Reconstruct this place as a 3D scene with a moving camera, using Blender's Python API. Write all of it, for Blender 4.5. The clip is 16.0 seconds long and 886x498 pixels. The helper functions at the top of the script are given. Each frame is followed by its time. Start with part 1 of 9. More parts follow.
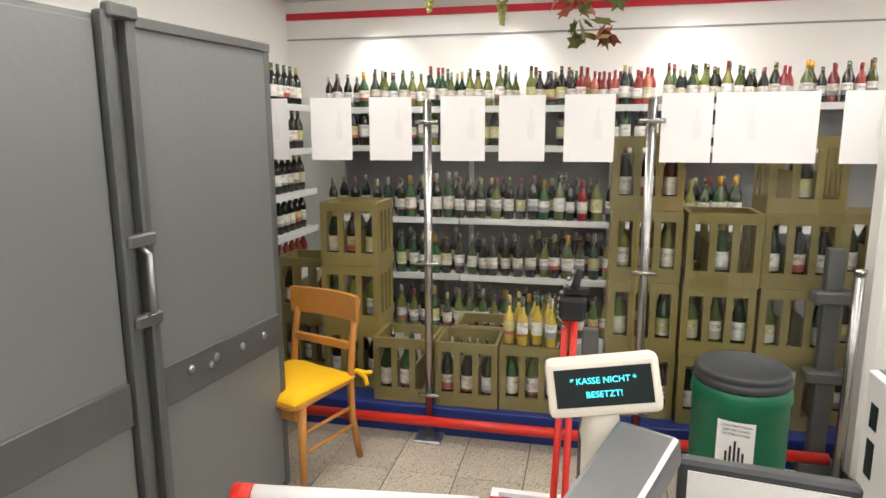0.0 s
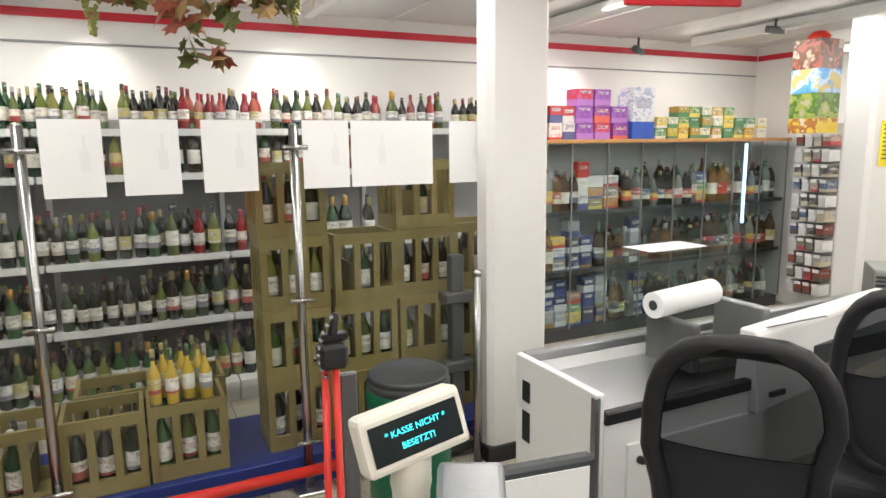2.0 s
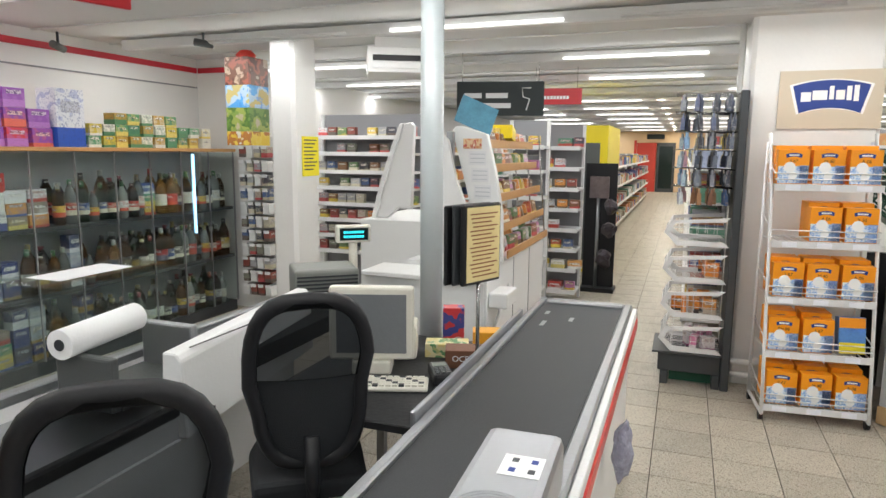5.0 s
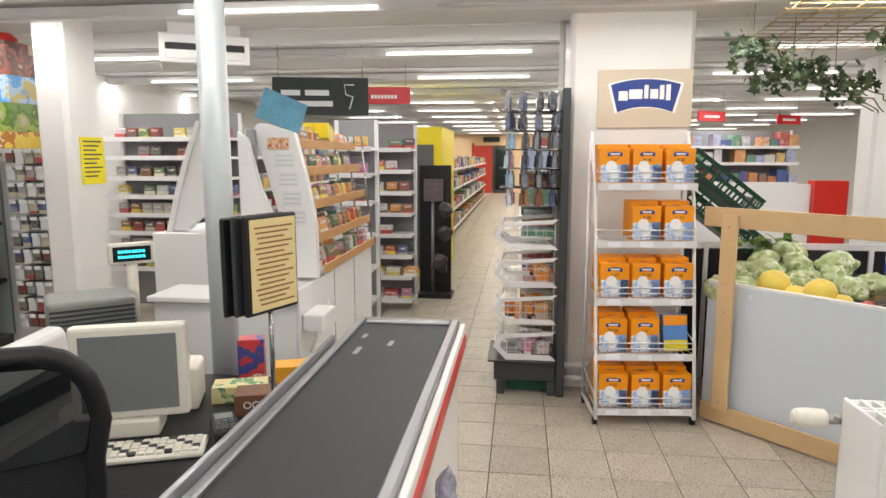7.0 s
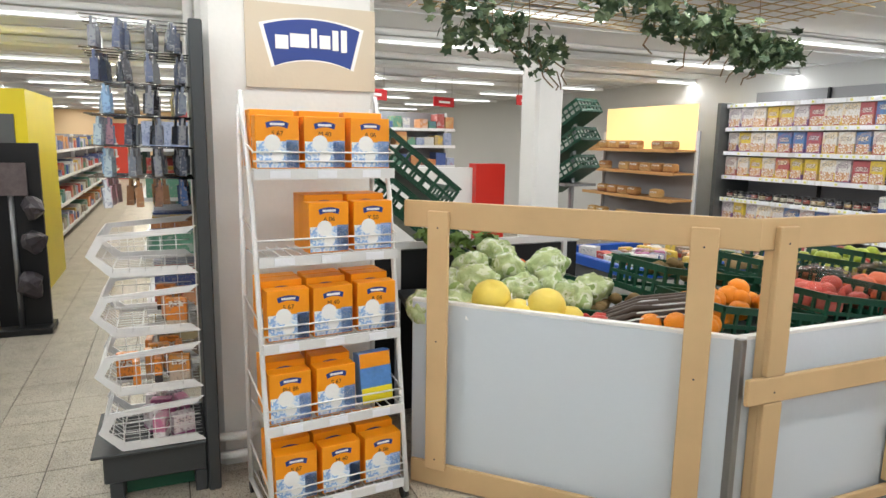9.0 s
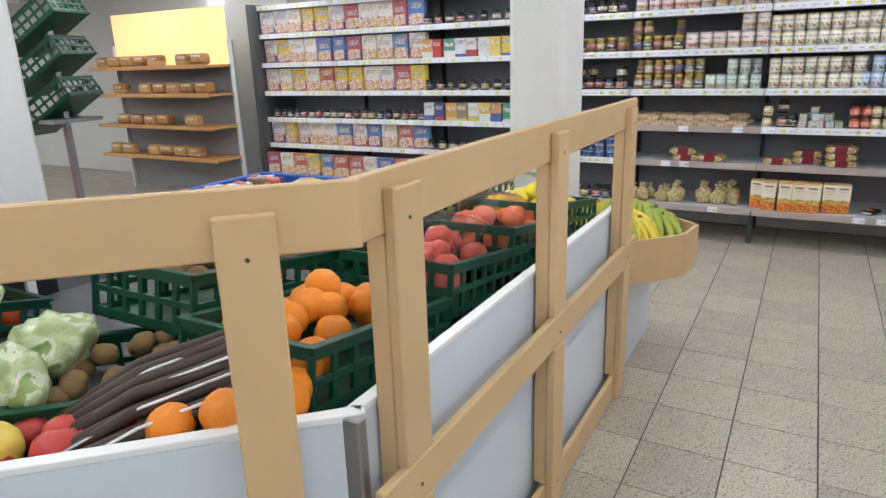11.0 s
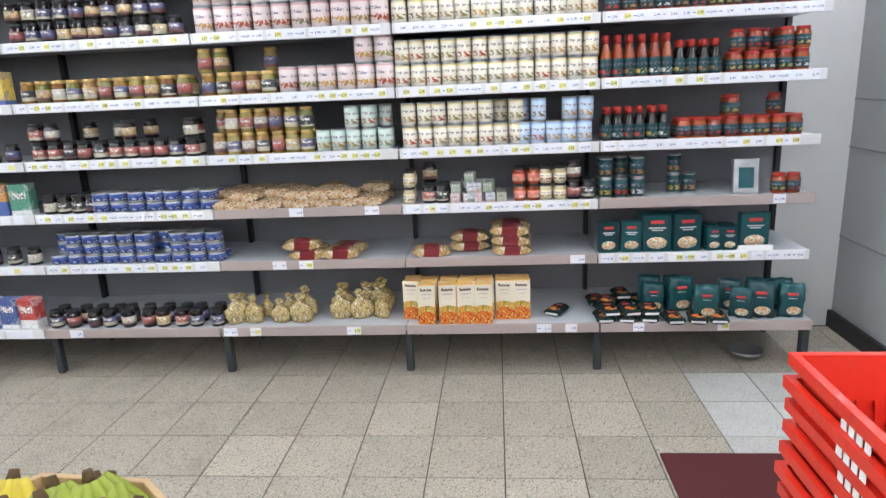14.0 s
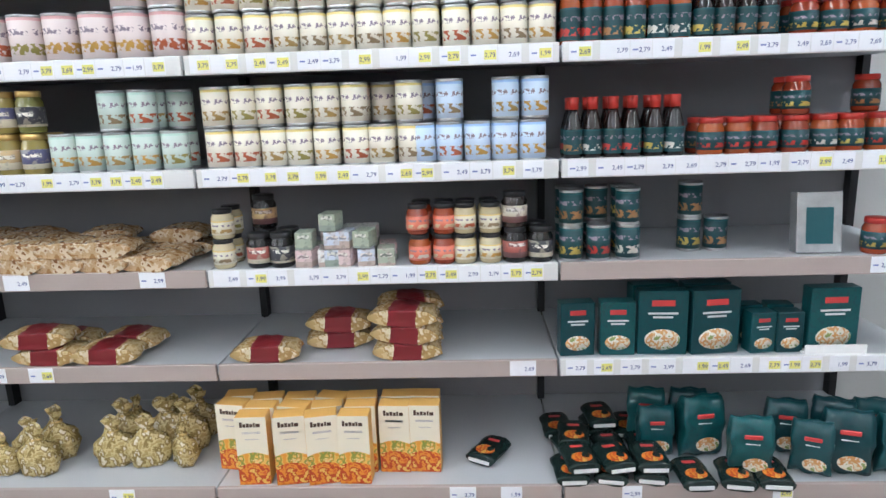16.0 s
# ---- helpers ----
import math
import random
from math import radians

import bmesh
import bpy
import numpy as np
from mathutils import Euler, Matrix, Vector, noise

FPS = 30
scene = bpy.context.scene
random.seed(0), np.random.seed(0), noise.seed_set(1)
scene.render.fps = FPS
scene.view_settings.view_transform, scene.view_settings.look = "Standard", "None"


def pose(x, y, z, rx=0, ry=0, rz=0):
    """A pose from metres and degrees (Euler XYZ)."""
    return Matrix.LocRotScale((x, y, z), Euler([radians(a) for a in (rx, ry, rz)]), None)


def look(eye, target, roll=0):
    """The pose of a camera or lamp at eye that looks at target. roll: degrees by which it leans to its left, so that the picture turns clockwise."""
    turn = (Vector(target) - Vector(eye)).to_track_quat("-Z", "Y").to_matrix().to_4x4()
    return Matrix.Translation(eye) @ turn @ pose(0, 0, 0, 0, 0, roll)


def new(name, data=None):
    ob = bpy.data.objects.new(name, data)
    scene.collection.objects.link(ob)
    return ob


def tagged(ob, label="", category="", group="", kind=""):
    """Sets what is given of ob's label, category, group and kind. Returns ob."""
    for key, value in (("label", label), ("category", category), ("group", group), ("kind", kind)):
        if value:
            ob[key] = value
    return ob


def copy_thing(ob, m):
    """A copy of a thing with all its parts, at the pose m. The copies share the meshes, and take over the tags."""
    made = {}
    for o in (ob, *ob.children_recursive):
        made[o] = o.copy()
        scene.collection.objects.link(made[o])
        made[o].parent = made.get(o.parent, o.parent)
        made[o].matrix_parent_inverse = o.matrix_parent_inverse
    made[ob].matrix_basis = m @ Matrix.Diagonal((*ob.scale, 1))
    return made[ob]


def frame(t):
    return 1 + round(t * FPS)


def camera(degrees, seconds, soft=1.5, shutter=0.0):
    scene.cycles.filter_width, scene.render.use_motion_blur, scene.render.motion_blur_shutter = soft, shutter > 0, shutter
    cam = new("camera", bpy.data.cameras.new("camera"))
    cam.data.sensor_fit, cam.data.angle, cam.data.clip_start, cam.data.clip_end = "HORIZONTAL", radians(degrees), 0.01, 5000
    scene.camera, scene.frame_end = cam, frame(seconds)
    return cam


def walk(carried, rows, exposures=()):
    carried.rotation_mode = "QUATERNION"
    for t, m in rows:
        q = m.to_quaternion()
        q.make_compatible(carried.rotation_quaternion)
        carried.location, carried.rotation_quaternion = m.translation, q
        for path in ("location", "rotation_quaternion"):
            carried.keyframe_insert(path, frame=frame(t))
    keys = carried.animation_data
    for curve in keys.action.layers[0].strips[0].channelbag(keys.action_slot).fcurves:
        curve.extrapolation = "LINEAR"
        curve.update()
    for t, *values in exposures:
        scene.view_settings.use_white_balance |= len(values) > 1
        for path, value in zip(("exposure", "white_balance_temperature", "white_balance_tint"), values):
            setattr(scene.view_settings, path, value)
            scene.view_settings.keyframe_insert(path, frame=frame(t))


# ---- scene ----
cam = camera(68.8, 16.0)
PATH = [
    (0, (0.598, 0.363, 1.571), (0.172, 2.282, 1.204), -0.2),
    (0.5, (0.481, 0.452, 1.583), (0.271, 2.416, 1.268), -0.2),
    (1, (0.356, 0.504, 1.574), (0.502, 2.473, 1.258), -0.3),
    (1.5, (0.227, 0.523, 1.581), (0.716, 2.435, 1.257), -1.9),
    (2, (0.209, 0.532, 1.607), (1.067, 2.31, 1.287), -0.7),
    (2.5, (0.261, 0.536, 1.599), (1.439, 2.126, 1.305), -0.2),
    (3, (0.317, 0.504, 1.621), (1.801, 1.812, 1.328), 0.5),
    (3.5, (0.368, 0.49, 1.606), (1.982, 1.637, 1.327), 0.2),
    (4, (0.412, 0.48, 1.612), (2.137, 1.453, 1.332), 0.0),
    (4.2, (0.434, 0.477, 1.629), (2.21, 1.351, 1.341), 0.5),
    (6.3, (0.693, 0.477, 1.611), (2.599, 1.007, 1.314), -0.6),
    (6.5, (0.745, 0.467, 1.614), (2.667, 0.933, 1.315), -0.7),
    (7, (0.96, 0.419, 1.606), (2.926, 0.654, 1.321), -0.0),
    (7.5, (1.248, 0.421, 1.583), (3.219, 0.276, 1.278), 0.0),
    (8, (1.582, 0.449, 1.606), (3.517, 0.038, 1.307), 0.2),
    (8.5, (1.941, 0.379, 1.562), (3.834, -0.182, 1.243), 0.5),
    (9, (2.312, 0.261, 1.56), (4.129, -0.507, 1.233), 0.9),
    (9.5, (2.659, 0.134, 1.522), (4.308, -0.939, 1.165), -1.0),
    (10, (3.029, -0.047, 1.506), (4.377, -1.437, 1.006), -1.8),
    (10.2, (3.122, -0.173, 1.501), (4.392, -1.627, 0.978), -1.6),
    (12.3, (3.39, -1.852, 1.473), (3.852, -3.694, 0.845), -3.5),
    (12.5, (3.377, -1.975, 1.46), (3.788, -3.823, 0.814), -3.4),
    (13, (3.325, -2.38, 1.489), (3.529, -4.262, 0.846), -2.2),
    (13.5, (3.22, -2.717, 1.446), (3.378, -4.65, 0.957), -3.1),
    (14, (3.164, -3.098, 1.512), (3.336, -5.027, 1.012), -2.6),
    (14.5, (3.23, -3.475, 1.366), (3.241, -5.435, 0.966), -1.7),
    (15, (3.093, -3.832, 1.377), (3.029, -5.783, 0.938), -2.7),
    (15.5, (2.939, -4.237, 1.438), (2.96, -6.177, 0.95), -3.3),
    (16, (2.903, -4.593, 1.347), (2.99, -6.543, 0.913), -1.9),
]
walk(cam, [(t, look(eye, target, roll)) for t, eye, target, roll in PATH],
     exposures=[(0, 0.47, 6700, 12), (1.5, 0.42, 6650, 11), (2.2, 0.25, 6400, 9), (3, -0.09, 6100, 7), (4, -0.13, 6100, 7), (7, -0.09, 6500, 11), (8.5, -0.03, 6400, 9), (9.5, -0.07, 5900, 5), (10.2, -0.1, 5800, 6), (12.3, -0.15, 5600, 9), (13, -0.03, 5600, 8), (14, 0.28, 5650, 9), (14.5, 0.32, 5650, 9), (15.2, 0.24, 5650, 8), (16, 0.25, 5600, 7)])

# ---- light and exposure ----
world = bpy.data.worlds.new("World")
scene.world = world
world.use_nodes = True
world.node_tree.nodes["Background"].inputs[0].default_value = (0.8, 0.85, 0.9, 1)
world.node_tree.nodes["Background"].inputs[1].default_value = 0.03

CEIL = 2.52
TUBE_X = [-0.4, 1.35, 3.1, 4.8, 6.5, 8.2, 9.9]
TUBE_W = 8.2
for tx in TUBE_X:
    y0, y1 = (-6.6, 4.9) if tx < 6.0 else (-7.5, 6.5)
    for side, share in ((0, 0.64), (-58, 0.17), (58, 0.17)):
        lamp = bpy.data.lights.new("tube_row_light", "AREA")
        lamp.shape, lamp.size, lamp.size_y = "RECTANGLE", 0.04, y1 - y0
        lamp.energy, lamp.color = share * TUBE_W * (y1 - y0), (1.0, 0.97, 0.925)
        ob = new("tube_row_light", lamp)
        ob.matrix_world = pose(tx + side * 0.0009, (y0 + y1) / 2, CEIL - 0.1, 0, -side, 0)
# added fill lamps along x that brighten the far hall; no fixtures run this way
for ty, te, tc in ((0.9, 270, (1.0, 0.9, 0.74)), (-2.6, 420, (1.0, 0.97, 0.92)), (3.2, 200, (1.0, 0.97, 0.92))):
    lamp = bpy.data.lights.new("tube_row_light", "AREA")
    lamp.shape, lamp.size, lamp.size_y = "RECTANGLE", 18.0, 0.05
    lamp.energy, lamp.color = te, tc
    new("tube_row_light", lamp).matrix_world = pose(20.0, ty, CEIL - 0.05)
for sx in (-0.95, 0.05, 1.25, 3.6):
    lamp = bpy.data.lights.new("wall_spot", "SPOT")
    lamp.energy, lamp.spot_size, lamp.spot_blend, lamp.color, lamp.shadow_soft_size = 13, radians(95), 0.8, (1, 0.95, 0.86), 0.03
    new("wall_spot", lamp).matrix_world = look((sx, 4.92, CEIL - 0.06), (sx, 5.2, 1.2))

# ---- materials ----
def base_nodes(name):
    m = bpy.data.materials.new(name)
    m.use_nodes = True
    nt = m.node_tree
    return m, nt, nt.nodes["Principled BSDF"]


def ramp(nt, cols, fac, mode="CONSTANT"):
    r = nt.nodes.new("ShaderNodeValToRGB")
    r.color_ramp.interpolation = mode
    el = r.color_ramp.elements
    el[0].position, el[0].color = 0, (*cols[0], 1)
    el[1].position, el[1].color = 1 / len(cols) if mode == "CONSTANT" else 1.0, (*cols[1 % len(cols)], 1)
    if mode == "CONSTANT":
        for i in range(2, len(cols)):
            el.new(i / len(cols)).color = (*cols[i], 1)
    nt.links.new(fac, r.inputs[0])
    return r.outputs[0]


def noise_of(nt, scale, detail=3, coord="Object"):
    tc = nt.nodes.new("ShaderNodeTexCoord")
    n = nt.nodes.new("ShaderNodeTexNoise")
    n.inputs["Scale"].default_value, n.inputs["Detail"].default_value = scale, detail
    nt.links.new(tc.outputs[coord], n.inputs["Vector"])
    return n


def mix(nt, fac, a, b, mode="MIX"):
    n = nt.nodes.new("ShaderNodeMix")
    n.data_type, n.blend_type = "RGBA", mode
    for sock, v in ((n.inputs[0], fac), (n.inputs[6], a), (n.inputs[7], b)):
        if isinstance(v, (int, float)):
            sock.default_value = v
        elif isinstance(v, tuple):
            sock.default_value = (*v, 1)
        else:
            nt.links.new(v, sock)
    return n.outputs[2]


def mat(name, col, rough=0.5, metal=0.0, var=0.12, s1=2.0, s2=60.0, bump=0.02, rnd=0.0, trans=0.0, emit=0.0, ior=1.45, coat=0.0, alpha=1.0):
    """Paint, plastic, metal, wood: a base colour with wear at two scales and fine relief."""
    m, nt, b = base_nodes(name)
    n1, n2 = noise_of(nt, s1), noise_of(nt, s2)
    dark = tuple(c * (1 - var) for c in col)
    light = tuple(min(1, c * (1 + var * 0.6)) for c in col)
    c = mix(nt, n1.outputs["Fac"], dark, light)
    c = mix(nt, 0.35 * min(1, var * 4), c, mix(nt, n2.outputs["Fac"], dark, light), "MIX")
    if rnd:
        oi = nt.nodes.new("ShaderNodeObjectInfo")
        hsv = nt.nodes.new("ShaderNodeHueSaturation")
        mr = nt.nodes.new("ShaderNodeMapRange")
        mr.inputs[3].default_value, mr.inputs[4].default_value = 1 - rnd, 1 + rnd
        nt.links.new(oi.outputs["Random"], mr.inputs[0])
        nt.links.new(mr.outputs[0], hsv.inputs["Value"])
        nt.links.new(c, hsv.inputs["Color"])
        c = hsv.outputs[0]
    nt.links.new(c, b.inputs["Base Color"])
    mr = nt.nodes.new("ShaderNodeMapRange")
    mr.inputs[3].default_value, mr.inputs[4].default_value = rough * 0.8, min(1, rough * 1.25)
    nt.links.new(n2.outputs["Fac"], mr.inputs[0])
    nt.links.new(mr.outputs[0], b.inputs["Roughness"])
    b.inputs["Metallic"].default_value = metal
    b.inputs["IOR"].default_value = ior
    b.inputs["Transmission Weight"].default_value = trans
    b.inputs["Coat Weight"].default_value = coat
    b.inputs["Alpha"].default_value = alpha
    if bump:
        bp = nt.nodes.new("ShaderNodeBump")
        bp.inputs["Strength"].default_value, bp.inputs["Distance"].default_value = 0.4, bump * 0.1
        nt.links.new(n2.outputs["Fac"], bp.inputs["Height"])
        nt.links.new(bp.outputs[0], b.inputs["Normal"])
    if emit:
        b.inputs["Emission Color"].default_value = (*col, 1)
        b.inputs["Emission Strength"].default_value = emit
    return m


def maths(nt, op, a, b, c=None):
    n = nt.nodes.new("ShaderNodeMath")
    n.operation = op
    for i, v in enumerate((a, b, c)):
        if v is None:
            continue
        if isinstance(v, (int, float)):
            n.inputs[i].default_value = v
        else:
            nt.links.new(v, n.inputs[i])
    return n.outputs[0]


def pack(name, cols, inks, rough=0.35, scale=14.0, cut=0.52, joined=False, title=True):
    """Printed packaging: a ground colour that varies from piece to piece, a foot band, a title patch and small print."""
    m, nt, b = base_nodes(name)
    if joined:
        r = nt.nodes.new("ShaderNodeNewGeometry").outputs["Random Per Island"]
    else:
        r = nt.nodes.new("ShaderNodeObjectInfo").outputs["Random"]
    r2 = maths(nt, "FRACT", maths(nt, "MULTIPLY", r, 7.31), 0)
    r3 = maths(nt, "FRACT", maths(nt, "MULTIPLY", r, 23.7), 0)
    ground, ink = ramp(nt, cols, r), ramp(nt, inks, r2)
    n = noise_of(nt, scale, 2)
    c = mix(nt, maths(nt, "MULTIPLY", maths(nt, "GREATER_THAN", n.outputs["Fac"], 0.56), 0.35), ground, ink)
    if title and not joined:
        tc = nt.nodes.new("ShaderNodeTexCoord")
        sep = nt.nodes.new("ShaderNodeSeparateXYZ")
        nt.links.new(tc.outputs["Generated"], sep.inputs[0])
        z, x = sep.outputs["Z"], sep.outputs["X"]
        c = mix(nt, maths(nt, "LESS_THAN", z, maths(nt, "MULTIPLY_ADD", r3, 0.35, 0.12)), c, ink)
        patch = maths(nt, "MULTIPLY", maths(nt, "COMPARE", z, maths(nt, "MULTIPLY_ADD", r2, 0.2, 0.62), 0.1), maths(nt, "COMPARE", x, 0.5, 0.34))
        c = mix(nt, patch, c, mix(nt, 0.65, ink, (0.85, 0.82, 0.76)))
        tn = noise_of(nt, 110, 1)
        txt = maths(nt, "MULTIPLY", patch, maths(nt, "GREATER_THAN", tn.outputs["Fac"], 0.54))
        c = mix(nt, txt, c, mix(nt, 0.6, ground, (0.03, 0.03, 0.05)))
    small = noise_of(nt, 85, 1)
    c = mix(nt, maths(nt, "MULTIPLY", maths(nt, "GREATER_THAN", small.outputs["Fac"], 0.6), 0.45), c, mix(nt, 0.5, ink, (0.03, 0.03, 0.05)))
    nt.links.new(c, b.inputs["Base Color"])
    b.inputs["Roughness"].default_value = rough
    return m


WHITE = mat("white_wall_paint", (0.80, 0.79, 0.77), 0.6, var=0.06, s1=0.7, s2=90)
COLPAINT = mat("worn_white_column_paint", (0.8, 0.79, 0.77), 0.45, var=0.14, s1=1.6, s2=40)
CEILP = mat("ceiling_paint", (0.72, 0.72, 0.71), 0.7, var=0.06, s1=0.5, s2=60)
REDSTRIPE = mat("red_wall_stripe", (0.55, 0.02, 0.04), 0.4, var=0.1)
SKIRT = mat("black_skirting", (0.02, 0.02, 0.022), 0.5)
GREYMETAL = mat("grey_painted_steel", (0.17, 0.18, 0.18), 0.42, 0.2, var=0.1, s1=1.2, s2=50)
GREYTRIM = mat("dark_grey_steel_trim", (0.13, 0.137, 0.135), 0.4, 0.5, var=0.2, s1=4)
DARKGREY = mat("anthracite_steel", (0.055, 0.06, 0.065), 0.45, 0.2, var=0.2)
BLACK = mat("black_plastic", (0.012, 0.012, 0.014), 0.45, var=0.2)
CHROME = mat("chrome_tube", (0.45, 0.45, 0.44), 0.24, 1.0, var=0.06, s1=3, s2=12, bump=0)
STEEL = mat("brushed_steel", (0.55, 0.56, 0.57), 0.3, 1.0, var=0.08, s1=3, s2=40, bump=0)
ALU = mat("worn_aluminium", (0.36, 0.37, 0.38), 0.38, 0.9, var=0.15, s1=5)
REDPAINT = mat("red_enamel", (0.62, 0.03, 0.02), 0.3, var=0.15)
BLUEPAINT = mat("blue_plastic", (0.015, 0.035, 0.19), 0.4, var=0.2)
OLIVE = mat("olive_plastic_crate", (0.235, 0.185, 0.065), 0.45, var=0.15, s1=3, s2=40, rnd=0.12)
GREENPL = mat("green_plastic_barrel", (0.0, 0.13, 0.06), 0.35, var=0.12)
CRATEGREEN = mat("dark_green_crate_plastic", (0.006, 0.06, 0.032), 0.4, var=0.2, rnd=0.1)
PAPER = mat("white_paper", (0.88, 0.88, 0.88), 0.7, var=0.03, s1=5)
PAPERGREY = mat("faint_grey_print", (0.74, 0.74, 0.75), 0.7, var=0.04)
YELLOWPL = mat("yellow_paper", (0.85, 0.72, 0.02), 0.55, var=0.05)
CLOTHYEL = mat("yellow_cushion_cloth", (0.9, 0.5, 0.005), 0.8, var=0.12, s1=8, s2=300, bump=0.1)
CHAIRWOOD = mat("varnished_beech", (0.5, 0.22, 0.045), 0.3, var=0.25, s1=7, s2=30, coat=0.3)
IVORY = mat("ivory_plastic", (0.76, 0.73, 0.64), 0.4, var=0.06)
WHITEPL = mat("white_laminate", (0.8, 0.8, 0.79), 0.35, var=0.05, s1=1)
LIGHTGREY = mat("light_grey_panel", (0.62, 0.675, 0.74), 0.35, var=0.07, s1=0.8, s2=30)
SCREEN = mat("dark_screen", (0.012, 0.02, 0.022), 0.12, var=0.2)
CYAN = mat("cyan_display_glow", (0.05, 0.75, 0.85), 0.5, emit=1.6)
MESHFAB = mat("black_mesh_fabric", (0.016, 0.018, 0.021), 0.75, var=0.3, s2=300, bump=0.2)
BELT = mat("dark_grey_belt_rubber", (0.032, 0.034, 0.038), 0.55, var=0.15, s1=3, s2=200)
MAPLE = mat("planed_spruce_board", (0.62, 0.43, 0.225), 0.5, var=0.2, s1=3, s2=14, rnd=0.05)
SHELFGREY = mat("light_grey_shelf_steel", (0.55, 0.565, 0.59), 0.45, 0.1, var=0.1, rnd=0.04)
SHELFWHITE = mat("white_shelf_steel", (0.74, 0.74, 0.74), 0.4, var=0.06)
SHELFBACK = mat("grey_shelf_back_panel", (0.27, 0.27, 0.285), 0.55, var=0.1)
LIPBROWN = mat("taupe_shelf_lip", (0.44, 0.37, 0.345), 0.45, var=0.1)
TAG = mat("white_price_tag", (0.86, 0.87, 0.92), 0.4, var=0.05, s1=30)
TAGINK = mat("price_tag_print", (0.2, 0.25, 0.55), 0.5)
TAGYEL = mat("yellow_price_tag", (0.82, 0.78, 0.22), 0.4, var=0.05)
WOODLIP = mat("light_wood_shelf_edge", (0.55, 0.3, 0.11), 0.45, var=0.15, s1=6)
TUBEGLOW = mat("fluorescent_tube", (1.0, 0.97, 0.92), 0.5, emit=2.4)
BLUEGLOW = mat("blue_led_tube", (0.45, 0.7, 1.0), 0.5, emit=2.5)
BREADGLOW = mat("warm_lit_panel", (1.0, 0.72, 0.3), 0.5, emit=0.7)
MATRED = mat("dark_red_floor_mat", (0.1, 0.02, 0.022), 0.95, var=0.2, s2=400, bump=0.2)
BASKETRED = mat("red_basket_plastic", (0.70, 0.03, 0.012), 0.35, var=0.1, rnd=0.05)
SIGNRED = mat("red_sign", (0.58, 0.02, 0.03), 0.35, var=0.05)
SIGNBLACK = mat("blackboard_sign", (0.02, 0.028, 0.03), 0.5, var=0.15)
ORANGEBOX = mat("orange_carton", (0.92, 0.33, 0.005), 0.4, var=0.06, rnd=0.05)
NAVY = mat("navy_print", (0.02, 0.05, 0.26), 0.35)
BEIGE = mat("beige_card", (0.62, 0.54, 0.42), 0.6, var=0.05)
REDDOOR = mat("red_door_paint", (0.5, 0.05, 0.03), 0.4, var=0.1)
WARMWALL = mat("warm_beige_wall", (0.75, 0.55, 0.33), 0.6, var=0.06)
GLASS_D = mat("dark_door_glass", (0.01, 0.02, 0.02), 0.08)

def clear_glass(name, tint=(0.9, 0.95, 0.93), rough=0.02, gloss=0.03):
    m, nt, b = base_nodes(name)
    gl = nt.nodes.new("ShaderNodeBsdfGlossy")
    tr = nt.nodes.new("ShaderNodeBsdfTransparent")
    tr.inputs[0].default_value = (*tint, 1)
    gl.inputs["Roughness"].default_value = rough
    lw = nt.nodes.new("ShaderNodeLayerWeight")
    lw.inputs[0].default_value = 0.5
    pw = nt.nodes.new("ShaderNodeMath")
    pw.operation = "POWER"
    pw.inputs[1].default_value = 4.0
    fr = nt.nodes.new("ShaderNodeMath")
    fr.operation = "MULTIPLY_ADD"
    fr.inputs[1].default_value, fr.inputs[2].default_value = 0.5, gloss
    nt.links.new(lw.outputs["Facing"], pw.inputs[0])
    nt.links.new(pw.outputs[0], fr.inputs[0])
    mx = nt.nodes.new("ShaderNodeMixShader")
    nt.links.new(fr.outputs[0], mx.inputs[0])
    nt.links.new(tr.outputs[0], mx.inputs[1])
    nt.links.new(gl.outputs[0], mx.inputs[2])
    nt.links.new(mx.outputs[0], nt.nodes["Material Output"].inputs[0])
    return m

PANE = clear_glass("clear_acrylic", (0.93, 0.95, 0.94))
CASEPANE = clear_glass("case_glass", (0.88, 0.93, 0.92))

